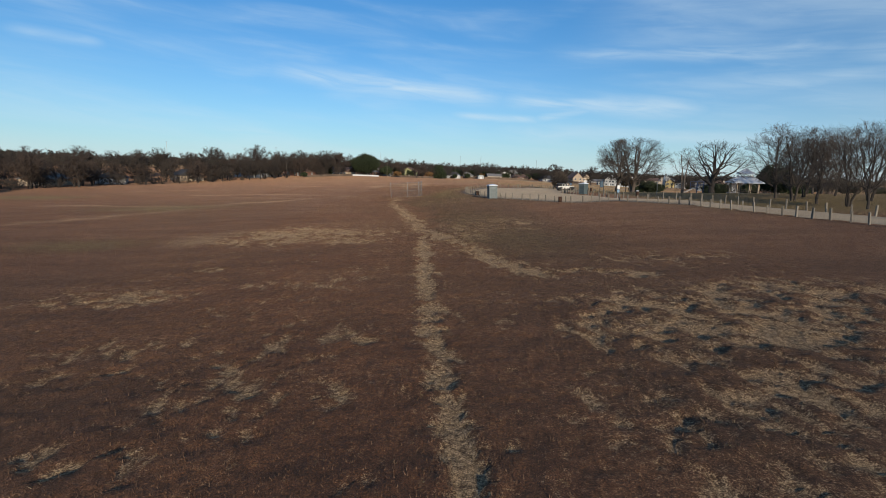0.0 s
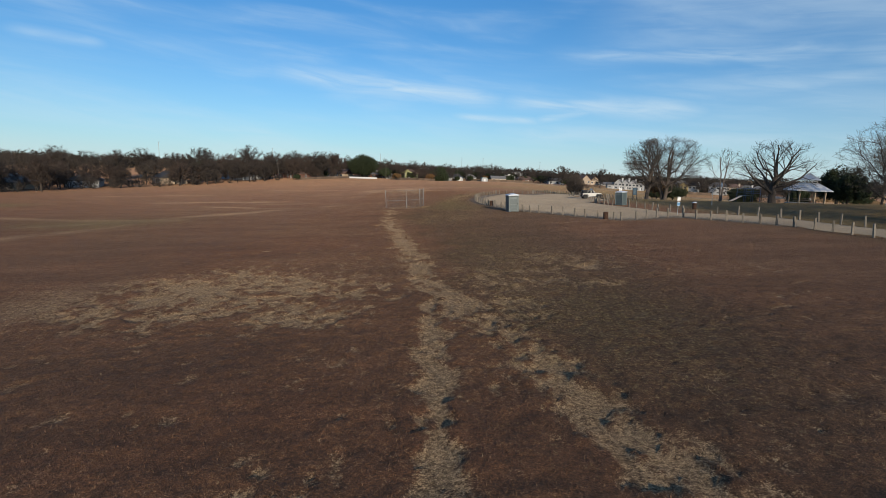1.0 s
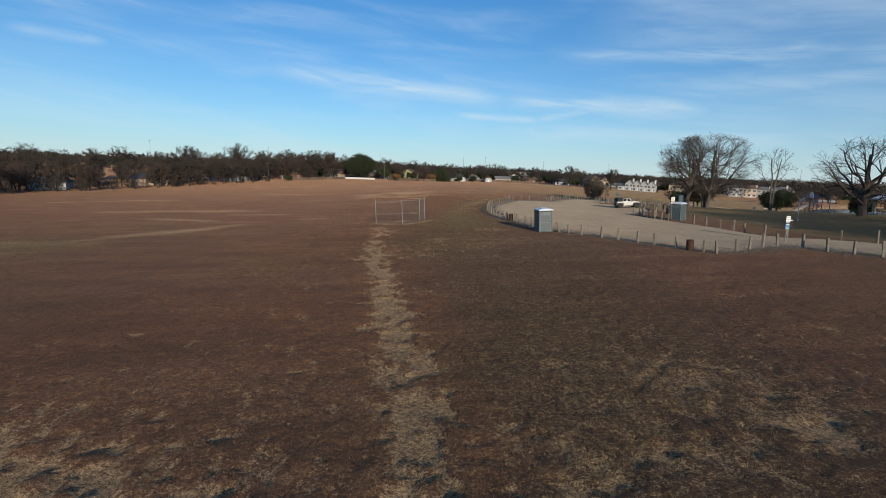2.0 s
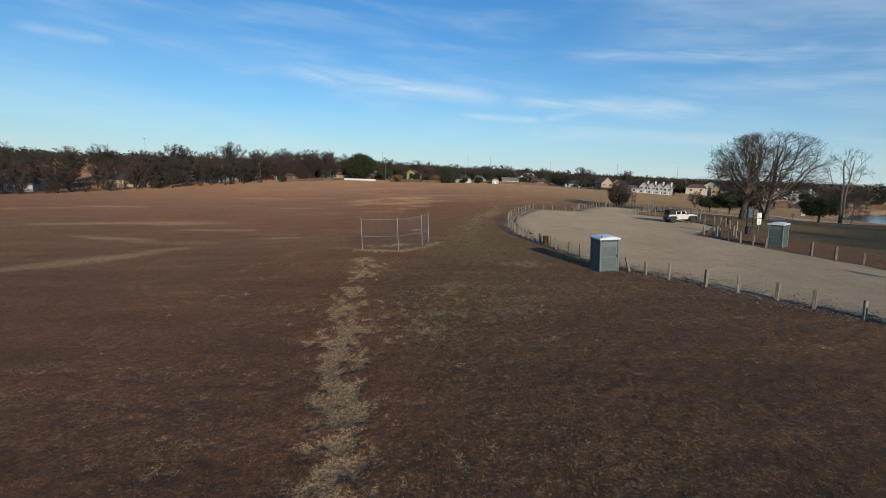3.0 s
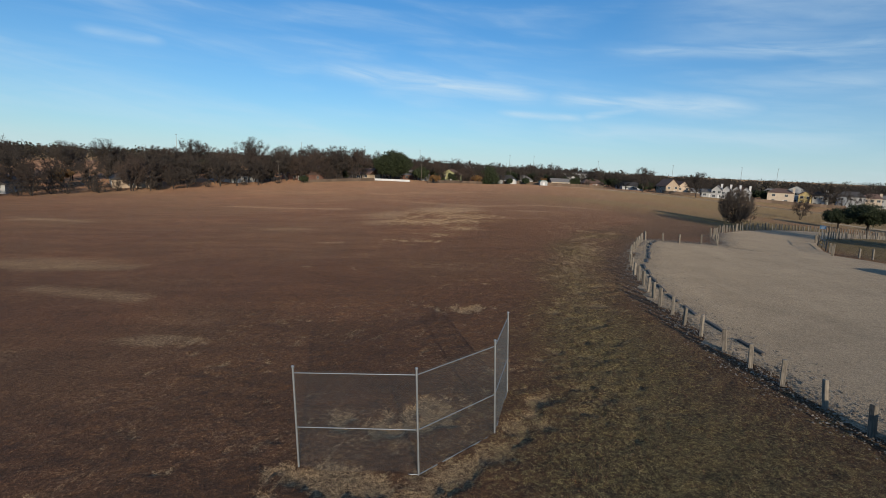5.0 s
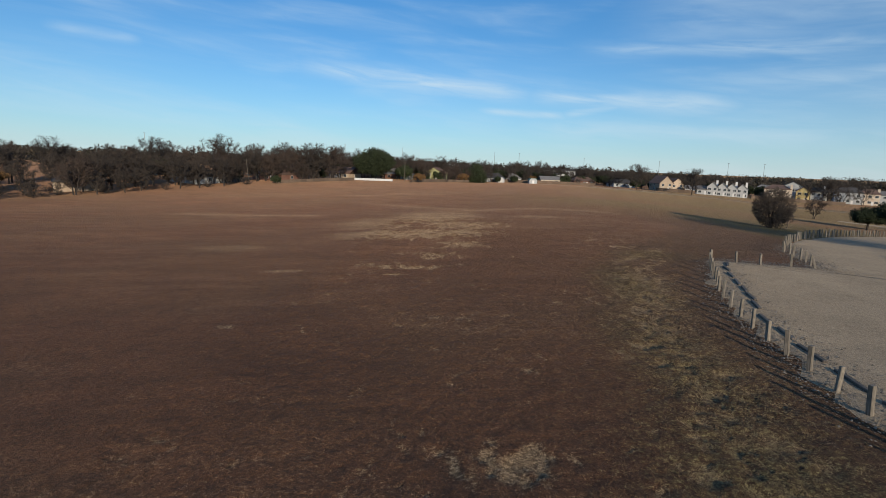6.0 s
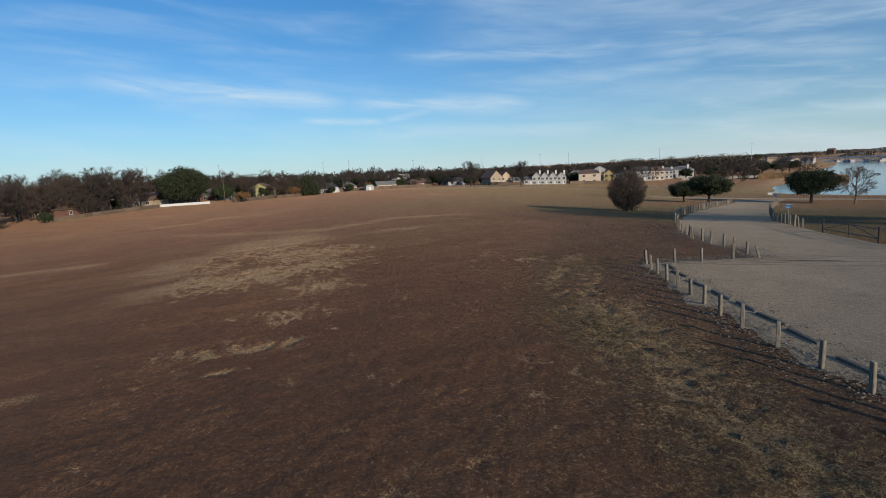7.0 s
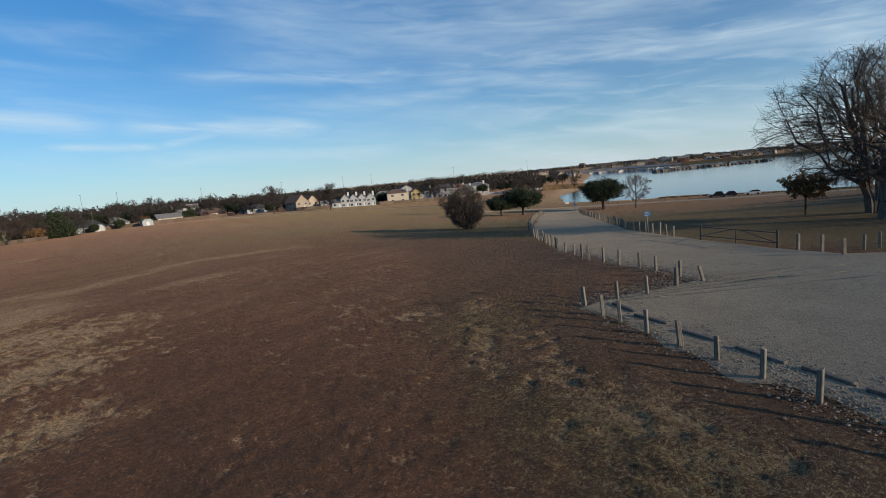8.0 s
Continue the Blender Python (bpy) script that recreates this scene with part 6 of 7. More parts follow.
def distant_trees():
    light = []
    for i in range(4):
        segs = crown_tree(80 + i, 11.0, 1.0 + 0.1 * (i % 2), 1.6, 0.3, (8, 5, 0, 0), 1 + i % 2, False)
        vs, fs, base = [], [], 0
        for me in (segs_mesh("light", [g for g in segs if g[4] < 2], "fartwig", 3, 0.05, True), twig_spray(80 + i, segs, 11.0, 13, 0.17, 1.0 + 0.1 * (i % 2), 1.6)):
            vs.append(np.array([v.co[:] for v in me.vertices]))
            fs.append(np.array([tuple(p.vertices) + (p.vertices[-1],) * (4 - len(p.vertices)) for p in me.polygons]) + base)
            base += len(vs[-1])
            bpy.data.meshes.remove(me)
        light.append((np.concatenate(vs), np.concatenate(fs)))
    V, T, o = [], [], 0
    for i, k in sorted(_cut):
        x, y, rz, sc = _sp[i][k]
        v, f = light[(i + k) % 4]
        if i == 5:
            sc *= 0.5
        c, n = math.cos(math.radians(rz)), math.sin(math.radians(rz))
        V.append(v @ np.array([(c, n, 0), (-n, c, 0), (0, 0, 1)]) * sc + (x, y, h(x, y) - 0.2))
        t4 = f[f[:, 2] != f[:, 3]]
        T.append(np.concatenate([f[:, :3], t4[:, [0, 2, 3]]]) + o)
        o += len(v)
    thing("distant_trees", "bare winter trees behind the far houses", "woods", kind="stuff", mesh=raw_mesh("distant_trees", np.concatenate(V), np.concatenate(T), "fartwig"))


distant_trees()
for _i, _p in enumerate(FAR_BARE + FAR_GREEN):
    copies(_p, [q for _k, q in enumerate(_sp[_i]) if (_i, _k) not in _cut], 0.2)
# low scrub at the foot of the thicket tree
for _x, _y, _sc, _a in ((45.9, 198.0, 0.7, 40), (47.9, 198.8, 0.65, 200)):
    copy_thing(FAR_BARE[5], place(_x, _y, _a, 0.2)).scale = (_sc, _sc, _sc)
# three tall bare trees along the far road
for _x, _y, _sc, _a in ((91.3, 405, 1.3, 20), (114.5, 385, 1.25, 140), (190.2, 392, 1.3, 260)):
    copy_thing(FAR_BARE[2], place(_x, _y, _a, 0.2)).scale = (_sc, _sc, _sc)
# the big dark oak and the round bush at the far edge
copies(evergreen(52, lumpy(52, 7.2, 9.5, 2.0, 12), 3.2, 0.5, 360, 0.28, "large dense dark evergreen oak behind a fence"), [(-52.0, 350.0, 0, 1.3)])
copies(evergreen(53, [(0, 0, 2.2, 4.0, 4.0, 2.9), (0.4, 0, 4.4, 2.4, 2.4, 2.4), (-2.2, 0, 1.5, 2.6, 2.6, 1.6), (2.2, 0.3, 1.5, 2.6, 2.6, 1.6)], 0.8, 0.3, 480, 0.2, "rounded dark green bush at the field's edge", name="round_bush"), [(-2.5, 408.0, 0, 1.7)])


# ---------------------------------------------------------------- houses
def window(t, x, z, w, hh, y, m, trimmed=True):
    fr = Shape()
    for x0, x1, z0, z1 in ((x - w / 2 - 0.08, x + w / 2 + 0.08, z + hh / 2, z + hh / 2 + 0.09), (x - w / 2 - 0.1, x + w / 2 + 0.1, z - hh / 2 - 0.1, z - hh / 2),
                           (x - w / 2 - 0.08, x - w / 2, z - hh / 2, z + hh / 2), (x + w / 2, x + w / 2 + 0.08, z - hh / 2, z + hh / 2), (x - 0.03, x + 0.03, z - hh / 2, z + hh / 2)):
        fr.box(x0, y - 0.08, z0, x1, y + 0.02, z1, m)
    wdw = part("window", fr, "trim", t)
    part("pane", Shape().box(x - w / 2, y - 0.05, z - hh / 2, x + w / 2, y + 0.01, z + hh / 2, m), "pane", wdw)


def house(x, y, rz, w, d, eave, rise, wall, roof, label, chimney=None, hip=0.0, storeys=1, gable_front=False, wins=3, group=""):
    """Gabled or hipped house; its back (-y) faces the field."""
    t = thing("house", label, "house", group)
    s = Shape().box(-w / 2, -d / 2, -1.2, w / 2, d / 2, eave)
    o = 0.45
    if gable_front:
        s.prism([(-w / 2, eave), (w / 2, eave), (0, eave + rise)], -d / 2, d / 2)
        part("wall", s, wall, t)
        for sx in (-1, 1):
            k = rise / (w / 2)
            r = Shape().prism([(0, eave + rise + 0.18), (0, eave + rise), (sx * (w / 2 + o), eave - o * k), (sx * (w / 2 + o), eave - o * k + 0.18)], -d / 2 - o, d / 2 + o)
            part("roof", r, roof, t)
    else:
        if not hip:
            s.prism([(-d / 2, eave), (d / 2, eave), (0, eave + rise)], -w / 2, w / 2, pose(0, 0, 0, 0, 0, 90))
        part("wall", s, wall, t)
        hx = w / 2 - hip if hip else w / 2 + o
        k = rise / (d / 2)
        e0 = eave - o * k
        vs = [(-w / 2 - o, -d / 2 - o, e0), (w / 2 + o, -d / 2 - o, e0), (w / 2 + o, d / 2 + o, e0), (-w / 2 - o, d / 2 + o, e0), (-hx, 0, eave + rise), (hx, 0, eave + rise)]
        up = [(a, b, c + 0.18) for a, b, c in vs]
        r = Shape().add(vs + up, [(0, 1, 5, 4), (2, 3, 4, 5), (1, 2, 5), (3, 0, 4), (7, 6, 10, 11), (9, 8, 11, 10), (8, 7, 11), (6, 9, 10), (1, 0, 6, 7), (2, 1, 7, 8), (3, 2, 8, 9), (0, 3, 9, 6)])
        part("roof", r, roof, t)
    for lv in range(storeys):
        zc = (eave / storeys) * (lv + 0.52)
        for k in range(wins):
            xx = -w / 2 + w * (k + 0.5) / wins
            window(t, xx, zc, min(1.5, w / wins * 0.5), 1.25, -d / 2, None)
        window(t, 0.0, zc, 1.1, 1.2, -w / 2, pose(0, 0, 0, 0, 0, 90))
        window(t, 0.0, zc, 1.1, 1.2, -w / 2, pose(0, 0, 0, 0, 0, -90))
    part("door", Shape().box(w * 0.1, -d / 2 - 0.06, -0.1, w * 0.1 + 1.0, -d / 2 + 0.01, 2.05), "trim", t)
    if chimney:
        cx, cy, ch, cm = chimney
        c = part("chimney", Shape().box(cx - 0.55, cy - 0.45, 0, cx + 0.55, cy + 0.45, eave + ch), cm, t)
        part("cap", Shape().box(cx - 0.65, cy - 0.55, eave + ch, cx + 0.65, cy + 0.55, eave + ch + 0.18), cm, c)
    t.matrix_basis = place(x, y, rz)
    return t


house(-88, 320, -25, 17, 11, 2.7, 2.6, "brick", "brownroof", "low brick house with brown roof and white chimneys", (-4.5, 1.0, 4.3, "trim"), 3.0)
house(-110, 296, -35, 20, 11, 2.7, 2.8, "greywall", "darkroof", "low dark roofed house behind bare trees", (2.0, 0.5, 4.0, "tanbrick"), 3.0)
house(-131, 262, -50, 20, 11, 2.7, 2.8, "tanbrick", "darkroof", "low house with a long dark roof", None, 3.0)
house(-146, 226, -62, 18, 11, 2.7, 2.6, "greywall", "darkroof", "low grey house behind the trees", None, 3.0)
house(-152, 196, -75, 17, 11, 2.7, 2.7, "tanbrick", "greyroof", "low tan house behind the trees", (3, 1, 4.0, "tanbrick"), 3.0)
house(-70, 362, -22, 15, 10, 2.7, 2.8, "tanbrick", "brownroof", "low tan house with a brown roof", None, 0.0)
house(-92, 345, -25, 15, 10, 2.7, 3.2, "brick", "brownroof", "brick house with a brown gable roof", None, 0.0)
house(-24, 388, -14, 10, 10, 4.8, 2.6, "greenwall", "brownroof", "two storey olive green house with white trim", None, 0.0, 2, True, 2)
house(-44, 392, -15, 16, 10, 2.7, 2.8, "brick", "greyroof", "low brick house with grey roof", None, 3.0)
house(-10, 418, -8, 15, 10, 2.7, 2.4, "brick", "brownroof", "low brick house with a rust brown roof", None, 3.0)
house(8.8, 432, -4, 17, 11, 2.7, 2.8, "greywall", "darkroof", "low house with dark blue grey roof", None, 4.0)
house(20.4, 440, 0, 15, 11, 2.7, 2.8, "greywall", "greyroof", "low house with a grey hip roof behind a fence", None, 4.0)
house(45.8, 436, 3, 12, 9, 2.6, 2.0, "tanwall", "greyroof", "low tan house with a grey porch roof", None, 0.0)
house(56.2, 455, 6, 11, 9, 4.6, 2.2, "whitewall", "darkroof", "small white house behind a fence", None, 0.0, 2, True, 2)
house(69.9, 450, 8, 14, 10, 2.7, 2.4, "brick", "brownroof", "low brick house among bare trees", None, 3.0)
house(96.2, 452, 12, 15, 10, 2.7, 2.4, "greywall", "darkroof", "low blue grey house at the road bend", None, 3.0)
house(112.7, 425, 12, 9, 11, 4.8, 4.2, "tanbrick", "brownroof", "tan house with a steep gable", None, 0.0, 2, True, 2)
house(120.6, 428, 12, 9, 11, 4.6, 3.6, "tanbrick", "brownroof", "tan brick house with a brown gable roof", None, 0.0, 2, True, 2)
house(127.9, 416, -26, 7.5, 9, 2.8, 1.6, "whitewall", "greyroof", "low white garage beside the townhouses", None, 0.0, 1, False, 2)
house(132.6, 412, -26, 6.5, 9, 3.0, 1.8, "whitewall", "greyroof", "white garage with a pale roof", None, 0.0, 1, False, 2)
house(137.0, 410, -28, 5.6, 10, 4.7, 2.7, "whitewall", "greyroof", "white two storey townhouse with a steep front gable", (1.9, 2.0, 3.6, "trim"), 0.0, 2, True, 2, "row of white townhouses")
house(141.5, 408, -28, 5.6, 10, 4.7, 2.7, "whitewall", "greyroof", "white two storey townhouse with a steep front gable", (1.9, 2.0, 3.6, "trim"), 0.0, 2, True, 2, "row of white townhouses")
house(146.0, 406, -28, 5.6, 10, 4.7, 2.7, "whitewall", "greyroof", "white two storey townhouse with a steep front gable", (1.9, 2.0, 3.6, "trim"), 0.0, 2, True, 2, "row of white townhouses")
house(150.7, 404, -28, 5.6, 10, 4.7, 2.7, "whitewall", "greyroof", "white two storey townhouse with a steep front gable", (1.9, 2.0, 3.6, "trim"), 0.0, 2, True, 2, "row of white townhouses")
house(170.8, 405, -30, 12.5, 11, 6.4, 2.2, "tanwall", "brownroof", "tan stucco two storey house with brown hip roof", (6.4, -5.0, 2.6, "tanwall"), 3.5, 2, wins=2)
house(183.1, 402, -30, 6.2, 9, 6.2, 2.0, "yellowwall", "brownroof", "yellow stucco house with balconies", None, 0.0, 2, True, 2)
house(190.4, 400, -30, 7.5, 10, 6.4, 2.2, "whitewall", "darkroof", "white house with balconies and a dark roof", (2.8, 0, 2.8, "trim"), 2.0, 2, wins=3)
house(187.3, 418, -30, 11, 10, 8.0, 3.0, "whitewall", "darkroof", "white gabled house behind the tan house", None, 0.0, 2, True, 3)
house(215.2, 412, -30, 13, 11, 6.6, 2.8, "greywall", "darkroof", "large pale grey two storey house with dark roof", None, 3.0, 2, wins=3)
house(224.1, 408, -30, 9, 10, 6.4, 2.4, "tanwall", "brownroof", "tan house with white balconies", (4.2, 0, 2.6, "tanwall"), 2.0, 2, wins=3, group="lake houses")
house(243.0, 421, -33, 8, 10, 5.6, 2.2, "whitewall", "greyroof", "white two storey lake house", (3.6, 0, 2.4, "trim"), 2.0, 2, wins=3, group="lake houses")
house(257.0, 422, -34, 15, 10, 5.8, 1.8, "whitewall", "greyroof", "long white two storey house above the lake", (3.5, -5.2, 3.4, "trim"), 3.0, 2, wins=4)
house(70.9, 560, 4, 34, 14, 8.4, 1.2, "greywall", "darkroof", "long flat dark roofed building beyond the trees", None, 0.0, 2, False, 6)
house(-10.2, 600, 0, 26, 14, 8.6, 1.8, "whitewall", "metalroof", "long pale roofed hall beyond the houses", None, 0.0, 1, False, 5)
for _i in range(6):
    house(180 + _i * 17, 470 - _i * 8, -30, 12, 11, 5.4, 2.6, ("tanbrick", "whitewall", "tanwall")[_i % 3], ("brownroof", "greyroof")[_i % 2], "two storey house behind the lake houses", None, 3.0, 2, wins=3)


def shed(x, y, rz, wall, roof, label):
    t = thing("garden_shed", label, "shed")
    part("wall", Shape().box(-2.4, -1.8, -0.5, 2.4, 1.8, 2.1).prism([(-2.4, 2.1), (2.4, 2.1), (1.4, 3.1), (-1.4, 3.1)], -1.8, 1.8), wall, t)
    part("roof", Shape().prism([(-2.7, 2.0), (-1.5, 3.2), (1.5, 3.2), (2.7, 2.0), (2.7, 2.12), (1.55, 3.34), (-1.55, 3.34), (-2.7, 2.12)], -2.0, 2.0), roof, t)
    part("door", Shape().box(-0.7, -1.86, 0.0, 0.7, -1.79, 1.95), "trim", t)
    stand(t, x, y, rz)


shed(33.0, 418, 8, "greywall", "shedroof", "pale garden shed with a green roof by a fence")
shed(14.0, 424, -10, "vinyl", "blueroof", "small white shed with a pale blue roof")
shed(-39.4, 385, -12, "whitewall", "greyroof", "white garden shed beside the vinyl fence")



def rail_fence(line, hgt, mat, label, name="fence", post_step=2.4, boards=True):
    t = thing(name, label, "fence")
    pts = spaced(line, post_step)
    for x, y, a in pts:
        z = h(x, y)
        part("post", Shape().box(x - 0.06, y - 0.06, z - 0.3, x + 0.06, y + 0.06, z + hgt + 0.06), mat, t)
    for (x, y, a), (x2, y2, _) in zip(pts[:-1], pts[1:]):
        z, z2 = h(x, y), h(x2, y2)
        s = Shape()
        n = Vector((-(y2 - y), x2 - x, 0)).normalized() * 0.025
        for lo, hi in (((0.06, hgt),) if boards else ((0.25, 0.37), (0.6, 0.72), (hgt - 0.14, hgt))):
            p = [Vector((x, y, z + lo)), Vector((x2, y2, z2 + lo)), Vector((x2, y2, z2 + hi)), Vector((x, y, z + hi))]
            s.add([v - n for v in p] + [v + n for v in p], [(0, 1, 2, 3), (7, 6, 5, 4), (0, 4, 5, 1), (1, 5, 6, 2), (2, 6, 7, 3), (3, 7, 4, 0)])
        part("panel", s, mat, t)


rail_fence([(-58.6, 338), (-40.2, 344)], 1.05, "vinyl", "white vinyl privacy fence at the field's edge", post_step=2.5)
rail_fence([(-80, 298), (-58, 334)], 1.3, "fencewood", "low weathered wooden fence behind houses", post_step=3.0)
rail_fence([(-33, 345), (-16, 385), (-4, 400)], 1.5, "fencewood", "brown wooden fence behind houses", post_step=3.0)
rail_fence([(8, 424), (32, 428), (60, 430), (76, 428)], 1.8, "fencewood", "weathered wooden privacy fence", post_step=3.0)
rail_fence([(106, 414), (128, 406)], 1.8, "fencewood", "brown wooden fence in front of garages", post_step=3.0)
rail_fence([(152, 396), (170, 393), (196, 386)], 1.9, "fencewood", "brown wooden fence in front of houses", post_step=3.0)
rail_fence([(60, 393), (72, 385), (98, 367), (122, 353), (141, 336), (160, 319), (176, 306)], 0.8, "post", "weathered grey rail fence along the far road", post_step=3.0, boards=False)
rail_fence([(222, 382), (250, 366), (280, 348)], 1.5, "concrete", "pale stone garden wall above the grass", "garden_wall", post_step=4.0)


def gate():
    t = thing("park_gate", "black pipe swing gate standing shut beside the road", "gate")
    a, b = Vector((37.2, 157.1, h(37.2, 157.1))), Vector((33.7, 150.2, h(33.7, 150.2)))
    up = Vector((0, 0, 1))
    for p in (a, b):
        part("post", Shape().tube(p - up * 0.3, p + up * 1.3, 0.08, 0.08, 10), "blacksteel", t)
    for z in (0.35, 1.1):
        part("rail", Shape().tube(a + up * z, b + up * z, 0.035, 0.035, 8), "blacksteel", t)
    part("brace", Shape().tube(a + up * 0.35, a.lerp(b, 0.45) + up * 1.1, 0.03, 0.03, 8), "blacksteel", t)
    part("brace", Shape().tube(b + up * 0.35, a.lerp(b, 0.55) + up * 1.1, 0.03, 0.03, 8), "blacksteel", t)
    m = a.lerp(b, 0.5)
    part("stay", Shape().tube(m, m + up * 1.1, 0.03, 0.03, 8), "blacksteel", t)


gate()


def pavilion(x, y, rz):
    t = thing("picnic_pavilion", "octagonal picnic pavilion with two tier pale metal roof", "pavilion")
    n = 8

    def ring(r, z):
        return [Vector((r * math.cos(2 * math.pi * (i + 0.5) / n), r * math.sin(2 * math.pi * (i + 0.5) / n), z)) for i in range(n)]

    part("floor_slab", Shape().lathe([(5.2, -0.6), (5.2, 0.08)], 8), "concrete", t)
    for p in ring(4.6, 0):
        part("column", Shape().box(p.x - 0.15, p.y - 0.15, 0.0, p.x + 0.15, p.y + 0.15, 2.75, bevel=0.02), "tanbrick", t)
    for lo, hi, r0, r1, nm in ((2.6, 4.1, 6.4, 2.4, "lower_roof"), (4.75, 6.0, 3.0, 0.15, "upper_roof")):
        a, b = ring(r0, lo), ring(r1, hi)
        for i in range(n):
            j = (i + 1) % n
            # a panel with raised standing seams
            dn, fs = Vector((0, 0, -0.12)), [0.0]
            for k in range(1, 7):
                fs += [k / 7 - 0.012, k / 7, k / 7 + 0.012]
            fs.append(1.0)
            top = [e[i].lerp(e[j], f) + Vector((0, 0, 0.05 if (m % 3 == 2 and 0 < f < 1) else 0.0)) for e in (a, b) for m, f in enumerate(fs)]
            k = len(fs)
            q = [a[i] + dn, a[j] + dn, b[j] + dn, b[i] + dn]
            s = Shape().add(top + q, [(m, m + 1, k + m + 1, k + m) for m in range(k - 1)] + [(2 * k + 3, 2 * k + 2, 2 * k + 1, 2 * k), (0, 2 * k, 2 * k + 1, k - 1), (2 * k - 1, 2 * k + 2, 2 * k + 3, k)])
            part(nm, s, "metalroof", t)
    s = Shape()
    for i, p in enumerate(ring(2.2, 4.0)):
        q = ring(2.2, 4.0)[(i + 1) % n]
        s.tube(p, p + Vector((0, 0, 0.95)), 0.07, 0.07, 6)
        s.tube(p + Vector((0, 0, 0.45)), q + Vector((0, 0, 0.45)), 0.05, 0.05, 6)
    part("lantern_frame", s, "trim", t)
    for i, p in enumerate(ring(6.1, 2.62)):
        q = ring(6.1, 2.62)[(i + 1) % n]
        part("eave_beam", Shape().tube(p, q, 0.1, 0.1, 6), "trim", t)
    t.matrix_basis = place(x, y, rz) @ Matrix.Diagonal((0.68, 0.68, 0.98, 1))


pavilion(71.5, 118.6, 10)


def picnic_table(x, y, rz):
    t = thing("picnic_table", "dark picnic table with benches under the pavilion", "table", "picnic tables")
    part("tabletop", Shape().box(-0.95, -0.38, 0.72, 0.95, 0.38, 0.77), "timber", t)
    for sy in (-0.72, 0.72):
        part("bench", Shape().box(-0.95, sy - 0.13, 0.42, 0.95, sy + 0.13, 0.46), "timber", t)
    for sx in (-0.65, 0.65):
        s = Shape().tube((sx, -0.7, 0.0), (sx, -0.25, 0.74), 0.035).tube((sx, 0.7, 0.0), (sx, 0.25, 0.74), 0.035).tube((sx, -0.8, 0.4), (sx, 0.8, 0.4), 0.03)
        part("leg", s, "blacksteel", t)
    t.matrix_basis = place(x, y, rz, -0.1)


for _x, _y, _a in ((70.2, 117.2, 10), (72.8, 117.4, 30), (70.6, 119.9, -15), (73.1, 119.7, 5)):
    picnic_table(_x, _y, _a)


def playground(x, y, rz):
    t = thing("play_frame", "blue steel climbing frame with deck and slide", "playground")
    for sx in (-2.2, 0, 2.2):
        for sy in (-1.1, 1.1):
            part("post", Shape().tube((sx, sy, -0.2), (sx, sy, 3.0), 0.06, 0.06, 8), "playblue", t)
    part("deck", Shape().box(-2.2, -1.1, 1.35, 0, 1.1, 1.45), "blacksteel", t)
    for sy in (-1.1, 1.1):
        for z in (2.0, 2.35, 3.0):
            part("rail", Shape().tube((-2.2, sy, z), (2.2, sy, z), 0.04, 0.04, 6), "playblue", t)
    s = Shape()
    for k in range(9):
        s.tube((0.25 * k, -1.1, 3.0), (0.25 * k, 1.1, 3.0), 0.03, 0.03, 6)
    part("monkey_bars", s, "playblue", t)
    part("slide", Shape().prism([(-2.2, 1.4), (-2.3, 1.3), (-4.9, 0.25), (-5.4, 0.2), (-5.4, 0.3), (-4.9, 0.35)], -0.35, 0.35), "tanwall", t, "pale tan slide")
    stand(t, x, y, rz)


playground(67.5, 131.0, 20)

# woods to the horizon, too many to count
def far_woods():
    R = np.random.RandomState(77)
    V = []
    for _ in range(3000):
        az = math.radians(R.uniform(-62, 104))
        d = 430 + 950 * R.random_sample() ** 1.6 if math.degrees(az) < 48 else R.uniform(955, 1550)
        x, y = -7 + d * math.sin(az), 137 + d * math.cos(az)
        if float(lake_depth(x, y)) > -18:
            continue
        r, hh = R.uniform(4.0, 7.0) * (1 + max(0.0, d - 500) / 700), R.uniform(10.0, 14.5) if math.degrees(az) < 48 else R.uniform(5.0, 9.0)
        k = 40
        p = R.normal(size=(k, 3))
        p = p / np.linalg.norm(p, axis=1)[:, None] * R.uniform(0.5, 1.0, (k, 1)) * (r, r, hh * 0.5) + (x, y, h(x, y) + hh * 0.5)
        a, b = R.normal(size=(k, 3)), R.normal(size=(k, 3))
        a, b = a / np.linalg.norm(a, axis=1)[:, None] * 1.1, b / np.linalg.norm(b, axis=1)[:, None] * 1.0
        V.append(np.stack([p - a, p + b, p + a, p - b], 1).reshape(-1, 3))
    V = np.concatenate(V)
    thing("far_woods", "dark winter woods along the horizon", "woods", kind="stuff", mesh=raw_mesh("far_woods", V, np.arange(len(V)).reshape(-1, 4), "farwood"))


far_woods()


def polar(az, d):
    return -7 + d * math.sin(math.radians(az)), 137 + d * math.cos(math.radians(az))


